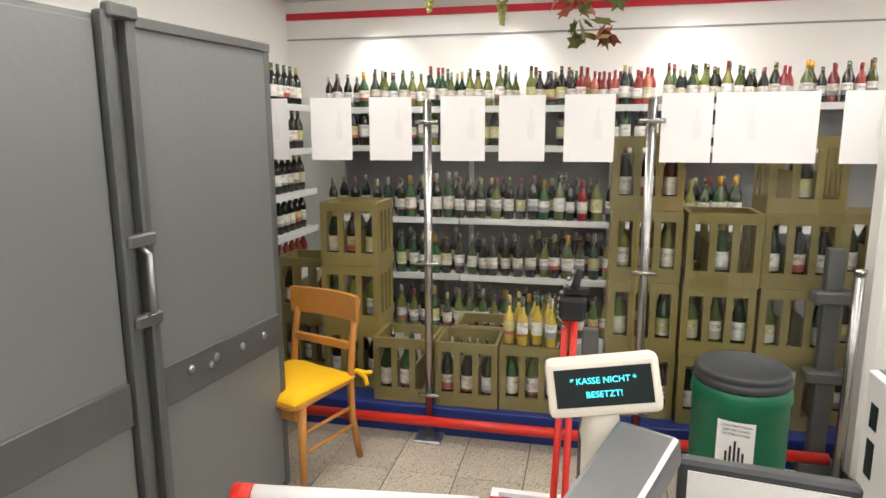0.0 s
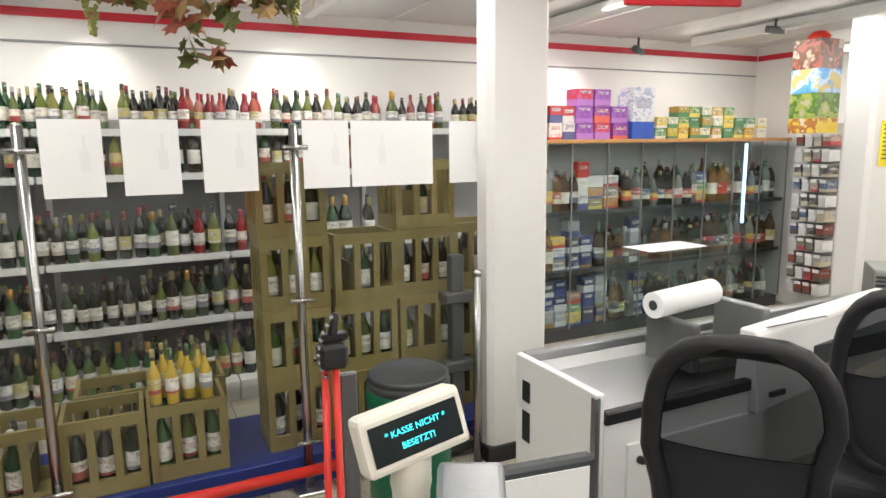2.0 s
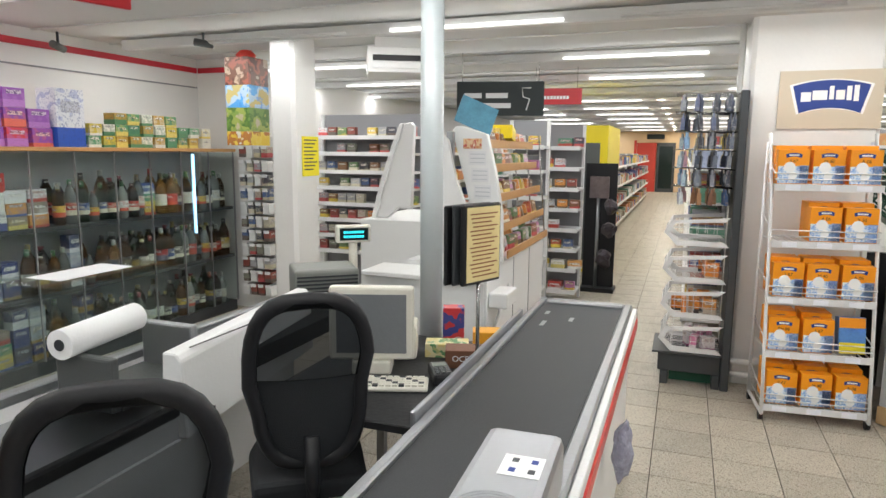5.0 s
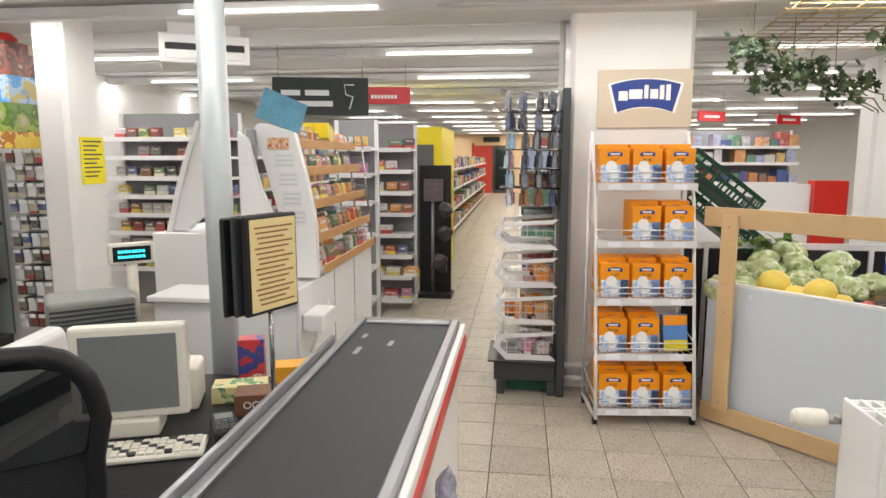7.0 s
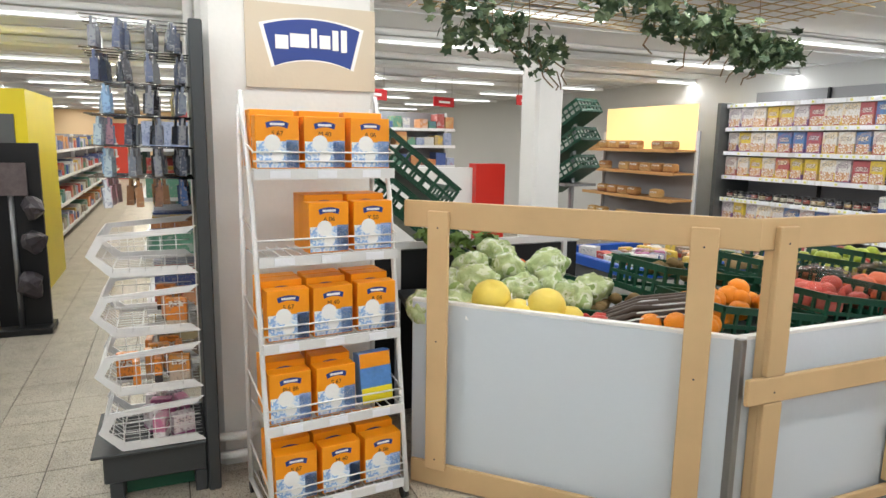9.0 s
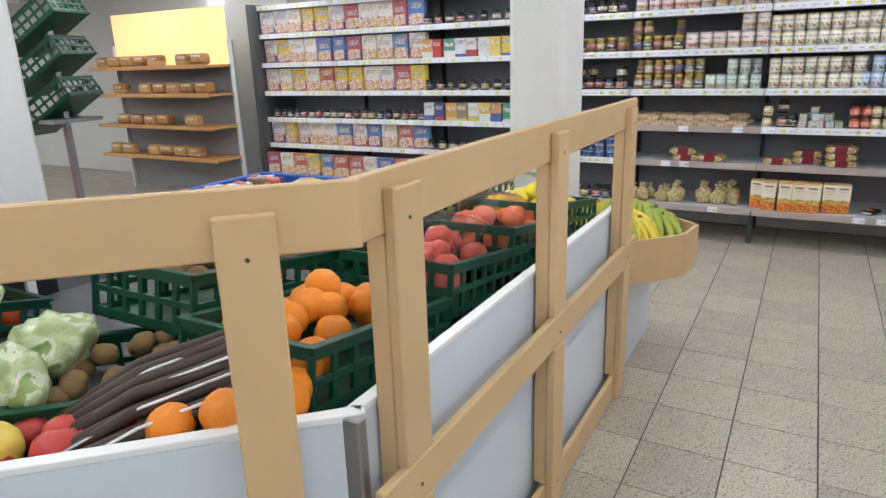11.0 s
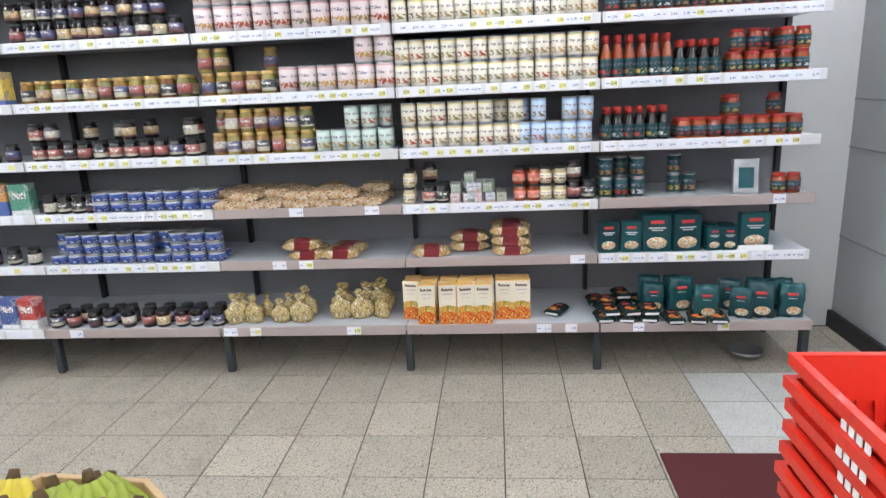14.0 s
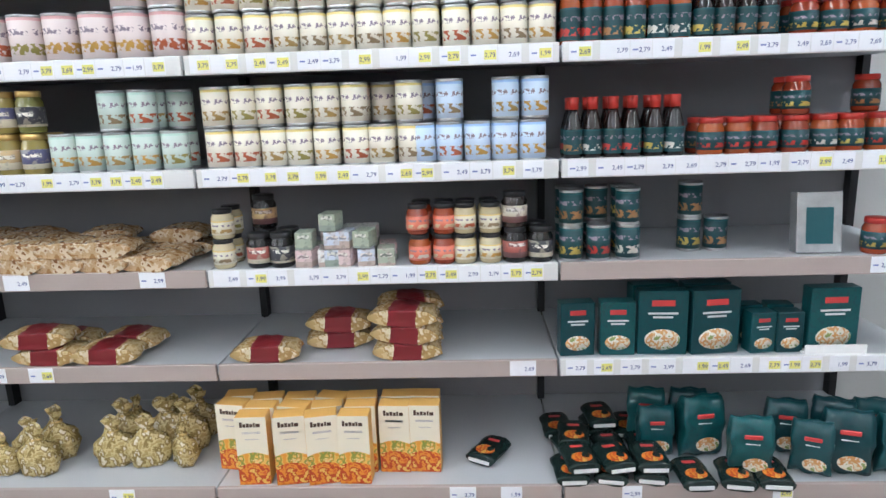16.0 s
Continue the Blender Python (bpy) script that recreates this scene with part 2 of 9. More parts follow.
def terrazzo(name, col, chips, pale):
    """Worn terrazzo: dark and pale stone chips in a mottled ground, with walked-in dirt."""
    m, nt, b = base_nodes(name)
    oi = nt.nodes.new("ShaderNodeObjectInfo")
    n1, n2, n3 = noise_of(nt, 1.3, 5), noise_of(nt, 26, 4), noise_of(nt, 150, 3)
    c = mix(nt, n1.outputs["Fac"], tuple(v * 0.74 for v in col), tuple(v * 1.16 for v in col))
    c = mix(nt, maths(nt, "MULTIPLY", n2.outputs["Fac"], 0.6), c, tuple(v * 0.8 for v in col))
    c = mix(nt, maths(nt, "MULTIPLY", maths(nt, "GREATER_THAN", n3.outputs["Fac"], 0.6), 0.55), c, chips)
    c = mix(nt, maths(nt, "MULTIPLY", maths(nt, "LESS_THAN", n3.outputs["Fac"], 0.4), 0.5), c, pale)
    tc = nt.nodes.new("ShaderNodeTexCoord")
    for scale, cut, tone in ((48, 0.22, chips), (75, 0.24, pale), (110, 0.27, chips)):
        v = nt.nodes.new("ShaderNodeTexVoronoi")
        v.inputs["Scale"].default_value = scale
        nt.links.new(tc.outputs["Object"], v.inputs["Vector"])
        c = mix(nt, maths(nt, "MULTIPLY", maths(nt, "LESS_THAN", v.outputs["Distance"], cut), 0.75), c, tone)
    dirt = noise_of(nt, 5.5, 5)
    c = mix(nt, maths(nt, "MULTIPLY", maths(nt, "SUBTRACT", dirt.outputs["Fac"], 0.5), 1.6), c, tuple(v * 0.45 for v in col))
    hsv = nt.nodes.new("ShaderNodeHueSaturation")
    mr = nt.nodes.new("ShaderNodeMapRange")
    mr.inputs[3].default_value, mr.inputs[4].default_value = 0.86, 1.08
    nt.links.new(oi.outputs["Random"], mr.inputs[0])
    nt.links.new(mr.outputs[0], hsv.inputs["Value"])
    nt.links.new(c, hsv.inputs["Color"])
    nt.links.new(hsv.outputs[0], b.inputs["Base Color"])
    rr = nt.nodes.new("ShaderNodeMapRange")
    rr.inputs[3].default_value, rr.inputs[4].default_value = 0.3, 0.6
    nt.links.new(dirt.outputs["Fac"], rr.inputs[0])
    nt.links.new(rr.outputs[0], b.inputs["Roughness"])
    return m


def photo(name, cols, scale=60.0, rough=0.35):
    """A printed photograph: small soft-edged patches of several inks."""
    m, nt, b = base_nodes(name)
    n, n2 = noise_of(nt, scale * 0.55, 2), noise_of(nt, scale * 1.5, 2)
    mr = nt.nodes.new("ShaderNodeMapRange")
    mr.inputs[1].default_value, mr.inputs[2].default_value = 0.3, 0.7
    nt.links.new(n.outputs["Fac"], mr.inputs[0])
    c = ramp(nt, cols, mr.outputs[0])
    c = mix(nt, maths(nt, "MULTIPLY", maths(nt, "GREATER_THAN", n2.outputs["Fac"], 0.6), 0.6), c, cols[0])
    nt.links.new(c, b.inputs["Base Color"])
    b.inputs["Roughness"].default_value = rough
    return m

TILE = terrazzo("terrazzo_tile", (0.53, 0.475, 0.38), (0.13, 0.11, 0.085), (0.66, 0.62, 0.54))
TILENEW = terrazzo("pale_new_terrazzo_tile", (0.66, 0.645, 0.61), (0.42, 0.41, 0.38), (0.75, 0.74, 0.71))
GROUT = mat("dark_floor_joint", (0.07, 0.06, 0.048), 0.85, var=0.3)
GREYWALL = mat("pale_grey_wall_panel", (0.45, 0.46, 0.47), 0.5, var=0.12, s1=0.9, s2=70)
SOUTHWALL = mat("off_white_rear_wall", (0.6, 0.6, 0.59), 0.6, var=0.08, s1=0.8, s2=70)
POLEPAINT = mat("light_grey_pole_paint", (0.48, 0.52, 0.53), 0.35, 0.15, var=0.1, s1=3)
SCALESTEEL = mat("smooth_scale_steel", (0.40, 0.41, 0.43), 0.3, 0.9, var=0.04, bump=0)
FAINT = mat("faint_show_through_print", (0.83, 0.83, 0.835), 0.7, var=0.03)

PALEBLUE = photo("pale_blue_print", [(0.55, 0.68, 0.86), (0.78, 0.83, 0.9), (0.3, 0.48, 0.78), (0.82, 0.84, 0.86)], 45)

# ---- mesh helpers ----
def box(bm, x0, x1, y0, y1, z0, z1, m=None, mi=0):
    v = [Vector((x, y, z)) for x in (x0, x1) for y in (y0, y1) for z in (z0, z1)]
    if m is not None:
        v = [m @ p for p in v]
    v = [bm.verts.new(p) for p in v]
    for f in ((0, 1, 3, 2), (4, 6, 7, 5), (0, 4, 5, 1), (2, 3, 7, 6), (0, 2, 6, 4), (1, 5, 7, 3)):
        bm.faces.new([v[i] for i in f]).material_index = mi


def ring(bm, c, axis, r, seg):
    axis = Vector(axis).normalized()
    a = axis.orthogonal().normalized()
    b = axis.cross(a)
    return [bm.verts.new(Vector(c) + r * (math.cos(2 * math.pi * i / seg) * a + math.sin(2 * math.pi * i / seg) * b)) for i in range(seg)]


def skin(bm, rings, caps=True, mi=0):
    for a, b in zip(rings, rings[1:]):
        n = len(a)
        for i in range(n):
            f = bm.faces.new((a[i], a[(i + 1) % n], b[(i + 1) % n], b[i]))
            f.smooth, f.material_index = True, mi
    if caps:
        for r in (rings[0], rings[-1]):
            bm.faces.new(r if r is rings[-1] else list(reversed(r))).material_index = mi


def tube(bm, p0, p1, r0, r1=None, seg=10, mi=0):
    p0, p1 = Vector(p0), Vector(p1)
    r1 = r0 if r1 is None else r1
    ax = p1 - p0
    a = ax.normalized().orthogonal().normalized()
    b = ax.normalized().cross(a)
    rs = [[bm.verts.new(c + r * (math.cos(2 * math.pi * i / seg) * a + math.sin(2 * math.pi * i / seg) * b)) for i in range(seg)] for c, r in ((p0, r0), (p1, r1))]
    skin(bm, rs, True, mi)


def bent(bm, pts, r, seg=8, closed=False):
    pts = [Vector(p) for p in pts]
    rs = []
    for i, p in enumerate(pts):
        d = (pts[min(i + 1, len(pts) - 1)] - pts[max(i - 1, 0)]).normalized()
        up = Vector((0, 0, 1)) if abs(d.z) < 0.9 else Vector((1, 0, 0))
        a = d.cross(up).normalized()
        b = a.cross(d)
        rs.append([bm.verts.new(p + r * (math.cos(2 * math.pi * k / seg) * a + math.sin(2 * math.pi * k / seg) * b)) for k in range(seg)])
    skin(bm, rs)


def lathe(bm, prof, seg=14, c=(0, 0, 0), mi=0):
    rs = []
    for r, z in prof:
        rs.append([bm.verts.new((c[0] + max(r, 1e-4) * math.cos(2 * math.pi * i / seg), c[1] + max(r, 1e-4) * math.sin(2 * math.pi * i / seg), c[2] + z)) for i in range(seg)])
    skin(bm, rs, True, mi)


def plate(bm, pts, z0, z1, mi=0):
    """A flat outline pulled up from z0 to z1."""
    a = [bm.verts.new((x, y, z0)) for x, y in pts]
    b = [bm.verts.new((x, y, z1)) for x, y in pts]
    n = len(pts)
    bm.faces.new(list(reversed(a))).material_index = mi
    bm.faces.new(b).material_index = mi
    for i in range(n):
        bm.faces.new((a[i], a[(i + 1) % n], b[(i + 1) % n], b[i])).material_index = mi


def mesh_of(name, bm, mats, bevel=0.0, turn=None):
    if bevel:
        bmesh.ops.bevel(bm, geom=[e for e in bm.edges], offset=bevel, segments=1 if bevel < 0.01 else 2, affect="EDGES", profile=0.5)
    if turn is not None:
        bm.transform(turn)
    bmesh.ops.recalc_face_normals(bm, faces=bm.faces)
    me = bpy.data.meshes.new(name)
    bm.to_mesh(me)
    bm.free()
    for m in (mats if isinstance(mats, (list, tuple)) else [mats]):
        me.materials.append(m)
    return me


def part(name, bm, material, parent=None, label="", bevel=0.0, turn=None, at=None):
    ob = new(name, mesh_of(name, bm, material, bevel, turn))
    if parent is not None:
        ob.parent = parent
    if at is not None:
        ob.matrix_basis = at
    if label:
        ob["label"] = label
    return ob


def bpart(name, dims, material, parent=None, label="", bevel=0.0, at=None):
    bm = bmesh.new()
    box(bm, *dims)
    return part(name, bm, material, parent, label, bevel, None, at)


def thing(name, label, category, group="", at=None):
    ob = new(name)
    ob.empty_display_size = 0.05
    if at is not None:
        ob.matrix_basis = at
    return tagged(ob, label, category, group)


def structure(name, bm, material, label="", bevel=0.0):
    return tagged(part(name, bm, material, None, "", bevel), label, "structure", "", "structure")


def sbox(name, dims, material, label="", bevel=0.0):
    bm = bmesh.new()
    box(bm, *dims)
    return structure(name, bm, material, label, bevel)


def lettering(name, text, size, material, parent, m, depth=0.0015, label="", align="CENTER"):
    cu = bpy.data.curves.new(name, "FONT")
    cu.body, cu.size, cu.extrude, cu.align_x, cu.align_y = text, size, depth, align, "CENTER"
    tmp = bpy.data.objects.new(name + "_curve", cu)
    scene.collection.objects.link(tmp)
    me = bpy.data.meshes.new_from_object(tmp.evaluated_get(bpy.context.evaluated_depsgraph_get()))
    bpy.data.objects.remove(tmp)
    me.materials.clear()
    me.materials.append(material)
    ob = new(name, me)
    ob.parent, ob.matrix_basis = parent, m
    if label:
        ob["label"] = label
    return ob

R = random.Random(7)

# ---- structure ----
sbox("floor", (-3.2, 30.0, -8.0, 8.0, -0.12, -0.006), GROUT, "concrete floor bed with dark tile joints")
bm = bmesh.new()
box(bm, -3.2, 30.0, -8.0, 8.0, CEIL, CEIL + 0.15)
for i in range(46):
    x = -3.0 + i * 0.72
    box(bm, x, x + 0.025, -8.0, 8.0, CEIL - 0.012, CEIL - 0.001)
structure("ceiling", bm, CEILP, "white boarded shop ceiling with narrow seams")
for tx in TUBE_X:
    y0, y1 = (-6.6, 4.9) if tx < 6.0 else (-7.5, 6.5)
    bm = bmesh.new()
    box(bm, tx - 0.035, tx + 0.035, y0, y1, CEIL - 0.09, CEIL - 0.014)
    strip = thing("light_strip", "white fluorescent light strip on the ceiling", "lamp", "ceiling light strips")
    part("housing", bm, WHITEPL, strip, bevel=0.006)
    yy, k = y0 + 0.1, 0
    while yy + 1.2 < y1:
        bm = bmesh.new()
        tube(bm, (tx - 0.052, yy, CEIL - 0.07), (tx - 0.052, yy + 1.2, CEIL - 0.07), 0.010, seg=8)
        part("tube", bm, TUBEGLOW if (k + int(tx)) % 2 else WHITEPL, strip)
        yy += 1.55
        k += 1
for tx in (11.7, 13.6, 15.6, 17.8, 20.2, 23.0, 26.0):
    strip = thing("light_strip", "white fluorescent light strip on the ceiling", "lamp", "ceiling light strips")
    bpart("housing", (tx - 0.035, tx + 0.035, -6.6, 4.9, CEIL - 0.07, CEIL - 0.013), WHITEPL, strip)
    for k in range(6):
        bm = bmesh.new()
        tube(bm, (tx - 0.052, -6.4 + 1.9 * k, CEIL - 0.06), (tx - 0.052, -5.2 + 1.9 * k, CEIL - 0.06), 0.010, seg=6)
        part("tube", bm, TUBEGLOW, strip)
# back wall of the wine and spirits alcove
sbox("wall_north", (-1.9, 30.0, 5.2, 5.4, 0, CEIL), WHITE, "white wall behind the bottle shelves")
sbox("trim_1", (-1.7, 5.98, 5.185, 5.199, 2.385, 2.435), REDSTRIPE, "dark red stripe along the white wall")
sbox("trim_2", (-1.7, 5.98, 5.19, 5.199, 2.236, 2.248), SHELFBACK, "thin dark rail on the white wall")
sbox("wall_west", (-1.9, -1.7, -8.0, 5.2, 0, CEIL), WHITE, "white side wall of the alcove")
sbox("wall_alcove", (6.0, 6.15, 4.55, 5.2, 0, CEIL), WHITE, "short white return wall")
sbox("trim_3", (5.985, 5.999, 4.55, 5.18, 2.385, 2.435), REDSTRIPE, "dark red stripe on the return wall")
sbox("wall_south", (1.2, 30.0, -7.1, -6.9, 0, CEIL), SOUTHWALL, "off-white wall behind the long grocery shelf")
bm = bmesh.new()
box(bm, 0.9, 1.2, -7.1, -1.2, 0, CEIL)
structure("wall_entrance", bm, GREYWALL, "pale grey panelled wall beside the grocery shelf")
for z in (0.55, 1.06, 1.32):
    sbox("trim_4", (1.2, 1.204, -6.9, -1.2, z, z + 0.008), SHELFBACK, "thin joint line in the wall panels")
sbox("baseboard", (1.2, 1.225, -6.9, -1.2, 0, 0.1), SKIRT, "black skirting board")
sbox("wall_back", (-1.7, 0.9, -2.3, -2.1, 0, CEIL), WHITE, "plain white wall behind the tills")
sbox("wall_east", (29.4, 29.6, -7.0, 5.2, 0, CEIL), WARMWALL, "warm beige far wall")
for i, (x0, x1, y0, y1) in enumerate(((1.745, 2.09, 3.2, 3.35), (5.0, 5.36, 3.41, 3.64), (5.40, 6.0, -0.68, 0.105), (4.33, 4.61, -4.05, -3.75), (7.5, 7.8, -3.12, -2.83))):
    bm = bmesh.new()
    plate(bm, [(x0 + 0.03, y0), (x1 - 0.03, y0), (x1, y0 + 0.03), (x1, y1 - 0.03), (x1 - 0.03, y1), (x0 + 0.03, y1), (x0, y1 - 0.03), (x0, y0 + 0.03)], 0, CEIL)
    structure("column_%d" % (i + 1), bm, COLPAINT, "white painted square column with scuffed paint")
    if i in (0,):
        sbox("baseboard_column", (x0 - 0.012, x1 + 0.012, y0 - 0.012, y1 + 0.012, 0, 0.09), SKIRT, "black skirting round the column", 0.004)
bm = bmesh.new()
tube(bm, (3.42, 1.615, 0), (3.42, 1.615, CEIL), 0.055, seg=24)
structure("column_steel", bm, POLEPAINT, "slim grey steel pole")

# far door
d = thing("door_1", "red double door with a dark glazed leaf", "door", at=pose(29.38, 1.65, 0))
d["kind"] = "structure"
bpart("door_leaf", (-0.04, 0, -0.0, 0.78, 0.0, 2.05), REDDOOR, d)
bpart("door_leaf", (-0.04, 0, -0.76, -0.02, 0.0, 2.05), DARKGREY, d)
bpart("pane", (-0.05, -0.041, -0.66, -0.12, 0.15, 1.9), GLASS_D, d)
bpart("door_frame", (-0.06, 0, 0.8, 0.9, 0, 2.15), REDDOOR, d)
bpart("exit_sign", (-0.06, -0.0, -0.3, 0.4, 2.2, 2.4), SIGNBLACK, d)

# ---- wine alcove ----
def crate_mesh(w, dp, h, slots=3):
    """A tall bottle crate: a floor, four corner posts, rims and upright bars, open above."""
    bm = bmesh.new()
    t, rail = 0.018, 0.05
    box(bm, 0, w, 0, dp, 0, 0.012)
    for y in (0, dp - t):
        box(bm, 0, w, y, y + t, 0.012, rail + 0.02)
        box(bm, 0, w, y, y + t, h - rail, h)
        n = slots + 1
        bw = 0.032
        for i in range(n):
            x = i * (w - bw) / (n - 1)
            box(bm, x, x + bw, y, y + t, rail + 0.02, h - rail)
    for x in (0, w - t):
        box(bm, x, x + t, t, dp - t, 0.012, rail + 0.02)
        box(bm, x, x + t, t, dp - t, h - rail, h)
        for i in range(4):
            y = t + i * (dp - 2 * t - 0.03) / 3
            box(bm, x, x + t, y, y + 0.03, rail + 0.02, h - rail)
    for i in range(1, 3):
        box(bm, i * w / 3 - 0.003, i * w / 3 + 0.003, t, dp - t, 0.012, h * 0.55)
    return mesh_of("bottle_crate", bm, OLIVE)


def bottle_glass(name, cols, trans=0.0):
    m, nt, b = base_nodes(name)
    oi = nt.nodes.new("ShaderNodeObjectInfo")
    nt.links.new(ramp(nt, cols, oi.outputs["Random"]), b.inputs["Base Color"])
    b.inputs["Roughness"].default_value = 0.07
    b.inputs["Transmission Weight"].default_value = trans
    b.inputs["Coat Weight"].default_value = 0.3
    return m

G_RED = bottle_glass("dark_wine_glass", [(0.006, 0.009, 0.006), (0.012, 0.008, 0.006), (0.005, 0.012, 0.008), (0.02, 0.012, 0.006)])
G_WHITE = bottle_glass("pale_green_wine_glass", [(0.2, 0.25, 0.05), (0.12, 0.2, 0.05), (0.3, 0.3, 0.07), (0.06, 0.12, 0.05)], 0.35)
G_ROSE = bottle_glass("rose_wine_glass", [(0.45, 0.06, 0.05), (0.3, 0.02, 0.025), (0.6, 0.16, 0.1), (0.2, 0.015, 0.02)], 0.2)
G_CLEAR = bottle_glass("clear_spirit_glass", [(0.3, 0.32, 0.31), (0.4, 0.2, 0.05), (0.18, 0.07, 0.015), (0.03, 0.05, 0.03), (0.5, 0.52, 0.5), (0.1, 0.05, 0.02)], 0.55)
G_GOLD = bottle_glass("golden_wine_glass", [(0.72, 0.5, 0.06), (0.8, 0.56, 0.1)], 0.3)
G_GREEN = bottle_glass("green_bottle_glass", [(0.012, 0.06, 0.018), (0.03, 0.11, 0.03), (0.01, 0.04, 0.016), (0.10, 0.13, 0.03)], 0.2)
LABEL = pack("bottle_label", [(0.82, 0.8, 0.75), (0.8, 0.78, 0.68), (0.85, 0.85, 0.84), (0.75, 0.7, 0.58), (0.82, 0.8, 0.76), (0.55, 0.5, 0.2)], [(0.7, 0.66, 0.6), (0.5, 0.45, 0.38), (0.4, 0.08, 0.06), (0.25, 0.25, 0.28)], 0.5, 22, 0.6)
LABELCOL = pack("coloured_label", [(0.75, 0.72, 0.65), (0.5, 0.05, 0.04), (0.05, 0.1, 0.3), (0.7, 0.5, 0.1), (0.1, 0.1, 0.1), (0.8, 0.8, 0.8)], [(0.8, 0.75, 0.6), (0.6, 0.1, 0.05), (0.9, 0.85, 0.7), (0.1, 0.1, 0.15)], 0.45, 25, 0.5)
CAP = pack("bottle_capsule", [(0.03, 0.02, 0.02), (0.25, 0.02, 0.03), (0.5, 0.4, 0.15), (0.02, 0.02, 0.02), (0.45, 0.45, 0.42), (0.04, 0.15, 0.05)], [(0.1, 0.1, 0.1), (0.4, 0.3, 0.1)], 0.3, 40, 0.75)
CAPRED = mat("red_capsule", (0.33, 0.03, 0.045), 0.35, var=0.3, rnd=0.5)
CAPGOLD = mat("gold_foil", (0.75, 0.42, 0.08), 0.3, 0.8)


def bottle_proto(name, h, r, glass, label, cat, neck=0.36, lab=LABEL, cap=CAP, lab_z=(0.2, 0.48), cap_r=0.38):
    bm = bmesh.new()
    sh = h * (1 - neck)
    lathe(bm, [(r * 0.9, 0), (r, 0.006), (r, sh * 0.92), (r * 0.93, sh), (r * 0.62, sh + 0.03), (r * 0.36, sh + 0.055), (r * 0.33, h * 0.86)], 10)
    ob = tagged(part("body", bm, glass), label, cat, "")
    ob.name = name
    bm = bmesh.new()
    lathe(bm, [(r + 0.0012, h * lab_z[0]), (r + 0.0012, h * lab_z[1])], 10)
    bmesh.ops.delete(bm, geom=[f for f in bm.faces if len(f.verts) > 4], context="FACES")
    part("label", bm, lab, ob, "paper label")
    bm = bmesh.new()
    lathe(bm, [(r * cap_r * 0.98, h * 0.8), (r * cap_r, h * 0.995), (r * cap_r * 0.8, h)], 8)
    part("capsule", bm, cap, ob)
    return ob

protos = {}

def proto(key, maker):
    if key not in protos:
        protos[key] = [maker(), False]
    return protos[key]


def put(key, x, y, z, yaw=0.0, tilt=0.0, scale=1.0, group=""):
    rec = protos[key]
    m = pose(x, y, z, tilt, 0, yaw)
    if not rec[1]:
        rec[1] = True
        ob = rec[0]
        ob.matrix_basis = m
    else:
        ob = copy_thing(rec[0], m)
    ob.scale = (scale, scale, scale)
    if group:
        ob["group"] = group
    return ob

proto("red_wine", lambda: bottle_proto("red_wine_bottle", 0.30, 0.037, G_RED, "dark glass wine bottle with a pale paper label", "wine bottle"))
proto("white_wine", lambda: bottle_proto("white_wine_bottle", 0.31, 0.037, G_WHITE, "pale green wine bottle with a white label", "wine bottle", 0.42))
proto("rose", lambda: bottle_proto("rose_wine_bottle", 0.30, 0.037, G_ROSE, "rose red wine bottle with a red capsule", "wine bottle", cap=CAPRED))
proto("green", lambda: bottle_proto("riesling_bottle", 0.32, 0.036, G_GREEN, "green glass wine bottle with a white label", "wine bottle", 0.42))
proto("sekt", lambda: bottle_proto("sparkling_wine_bottle", 0.31, 0.044, G_GREEN, "sparkling wine bottle with gold foil at its neck", "wine bottle", 0.42, cap=CAPGOLD))
proto("gold", lambda: bottle_proto("wine_bottle", 0.33, 0.036, G_GOLD, "clear bottle of golden wine standing on a crate", "wine bottle", 0.45))
proto("spirit", lambda: bottle_proto("spirit_bottle", 0.28, 0.04, G_CLEAR, "bottle of spirits with a printed label in the glass case", "spirit bottle", 0.33, LABELCOL))
proto("spirit_small", lambda: bottle_proto("spirit_bottle", 0.21, 0.036, G_CLEAR, "small flat bottle of spirits in the glass case", "spirit bottle", 0.3, LABELCOL))
proto("liqueur", lambda: bottle_proto("liqueur_bottle", 0.25, 0.045, G_RED, "dark liqueur bottle with a bright label in the glass case", "spirit bottle", 0.3, LABELCOL))

# shelves of the wine alcove
def shelf_board(parent, x0, x1, y0, y1, z, lip_h=0.035, mat_b=SHELFWHITE, mat_l=SHELFWHITE, front=-1):
    bpart("shelf_board", (x0, x1, y0, y1, z - 0.028, z), mat_b, parent)
    ly = y0 if front < 0 else y1
    bpart("price_rail", (x0 + 0.003, x1 - 0.003, ly - 0.014 if front < 0 else ly + 0.001, ly - 0.001 if front < 0 else ly + 0.014, z - lip_h, z + 0.006), mat_l, parent)

WINE_Z = [0.14, 0.555, 0.955, 1.45, 1.71]
for bx in (-1.25, -0.25, 0.75, 1.75):
    sh = thing("wine_shelf", "white steel wall shelf filled with wine bottles", "shelf", "wine shelves")
    bpart("back_panel", (bx, bx + 0.998, 5.12, 5.15, 0.05, 1.78), SHELFBACK, sh)
    for z in WINE_Z:
        shelf_board(sh, bx + 0.004, bx + 0.994, 4.72 if z > 0.3 else 4.62, 5.118, z)
    bpart("upright", (bx, bx + 0.03, 5.08, 5.119, 0, 1.78), SHELFWHITE, sh)
    bpart("plinth", (bx + 0.004, bx + 0.994, 4.66, 5.1, 0, 0.11), SHELFWHITE, sh)
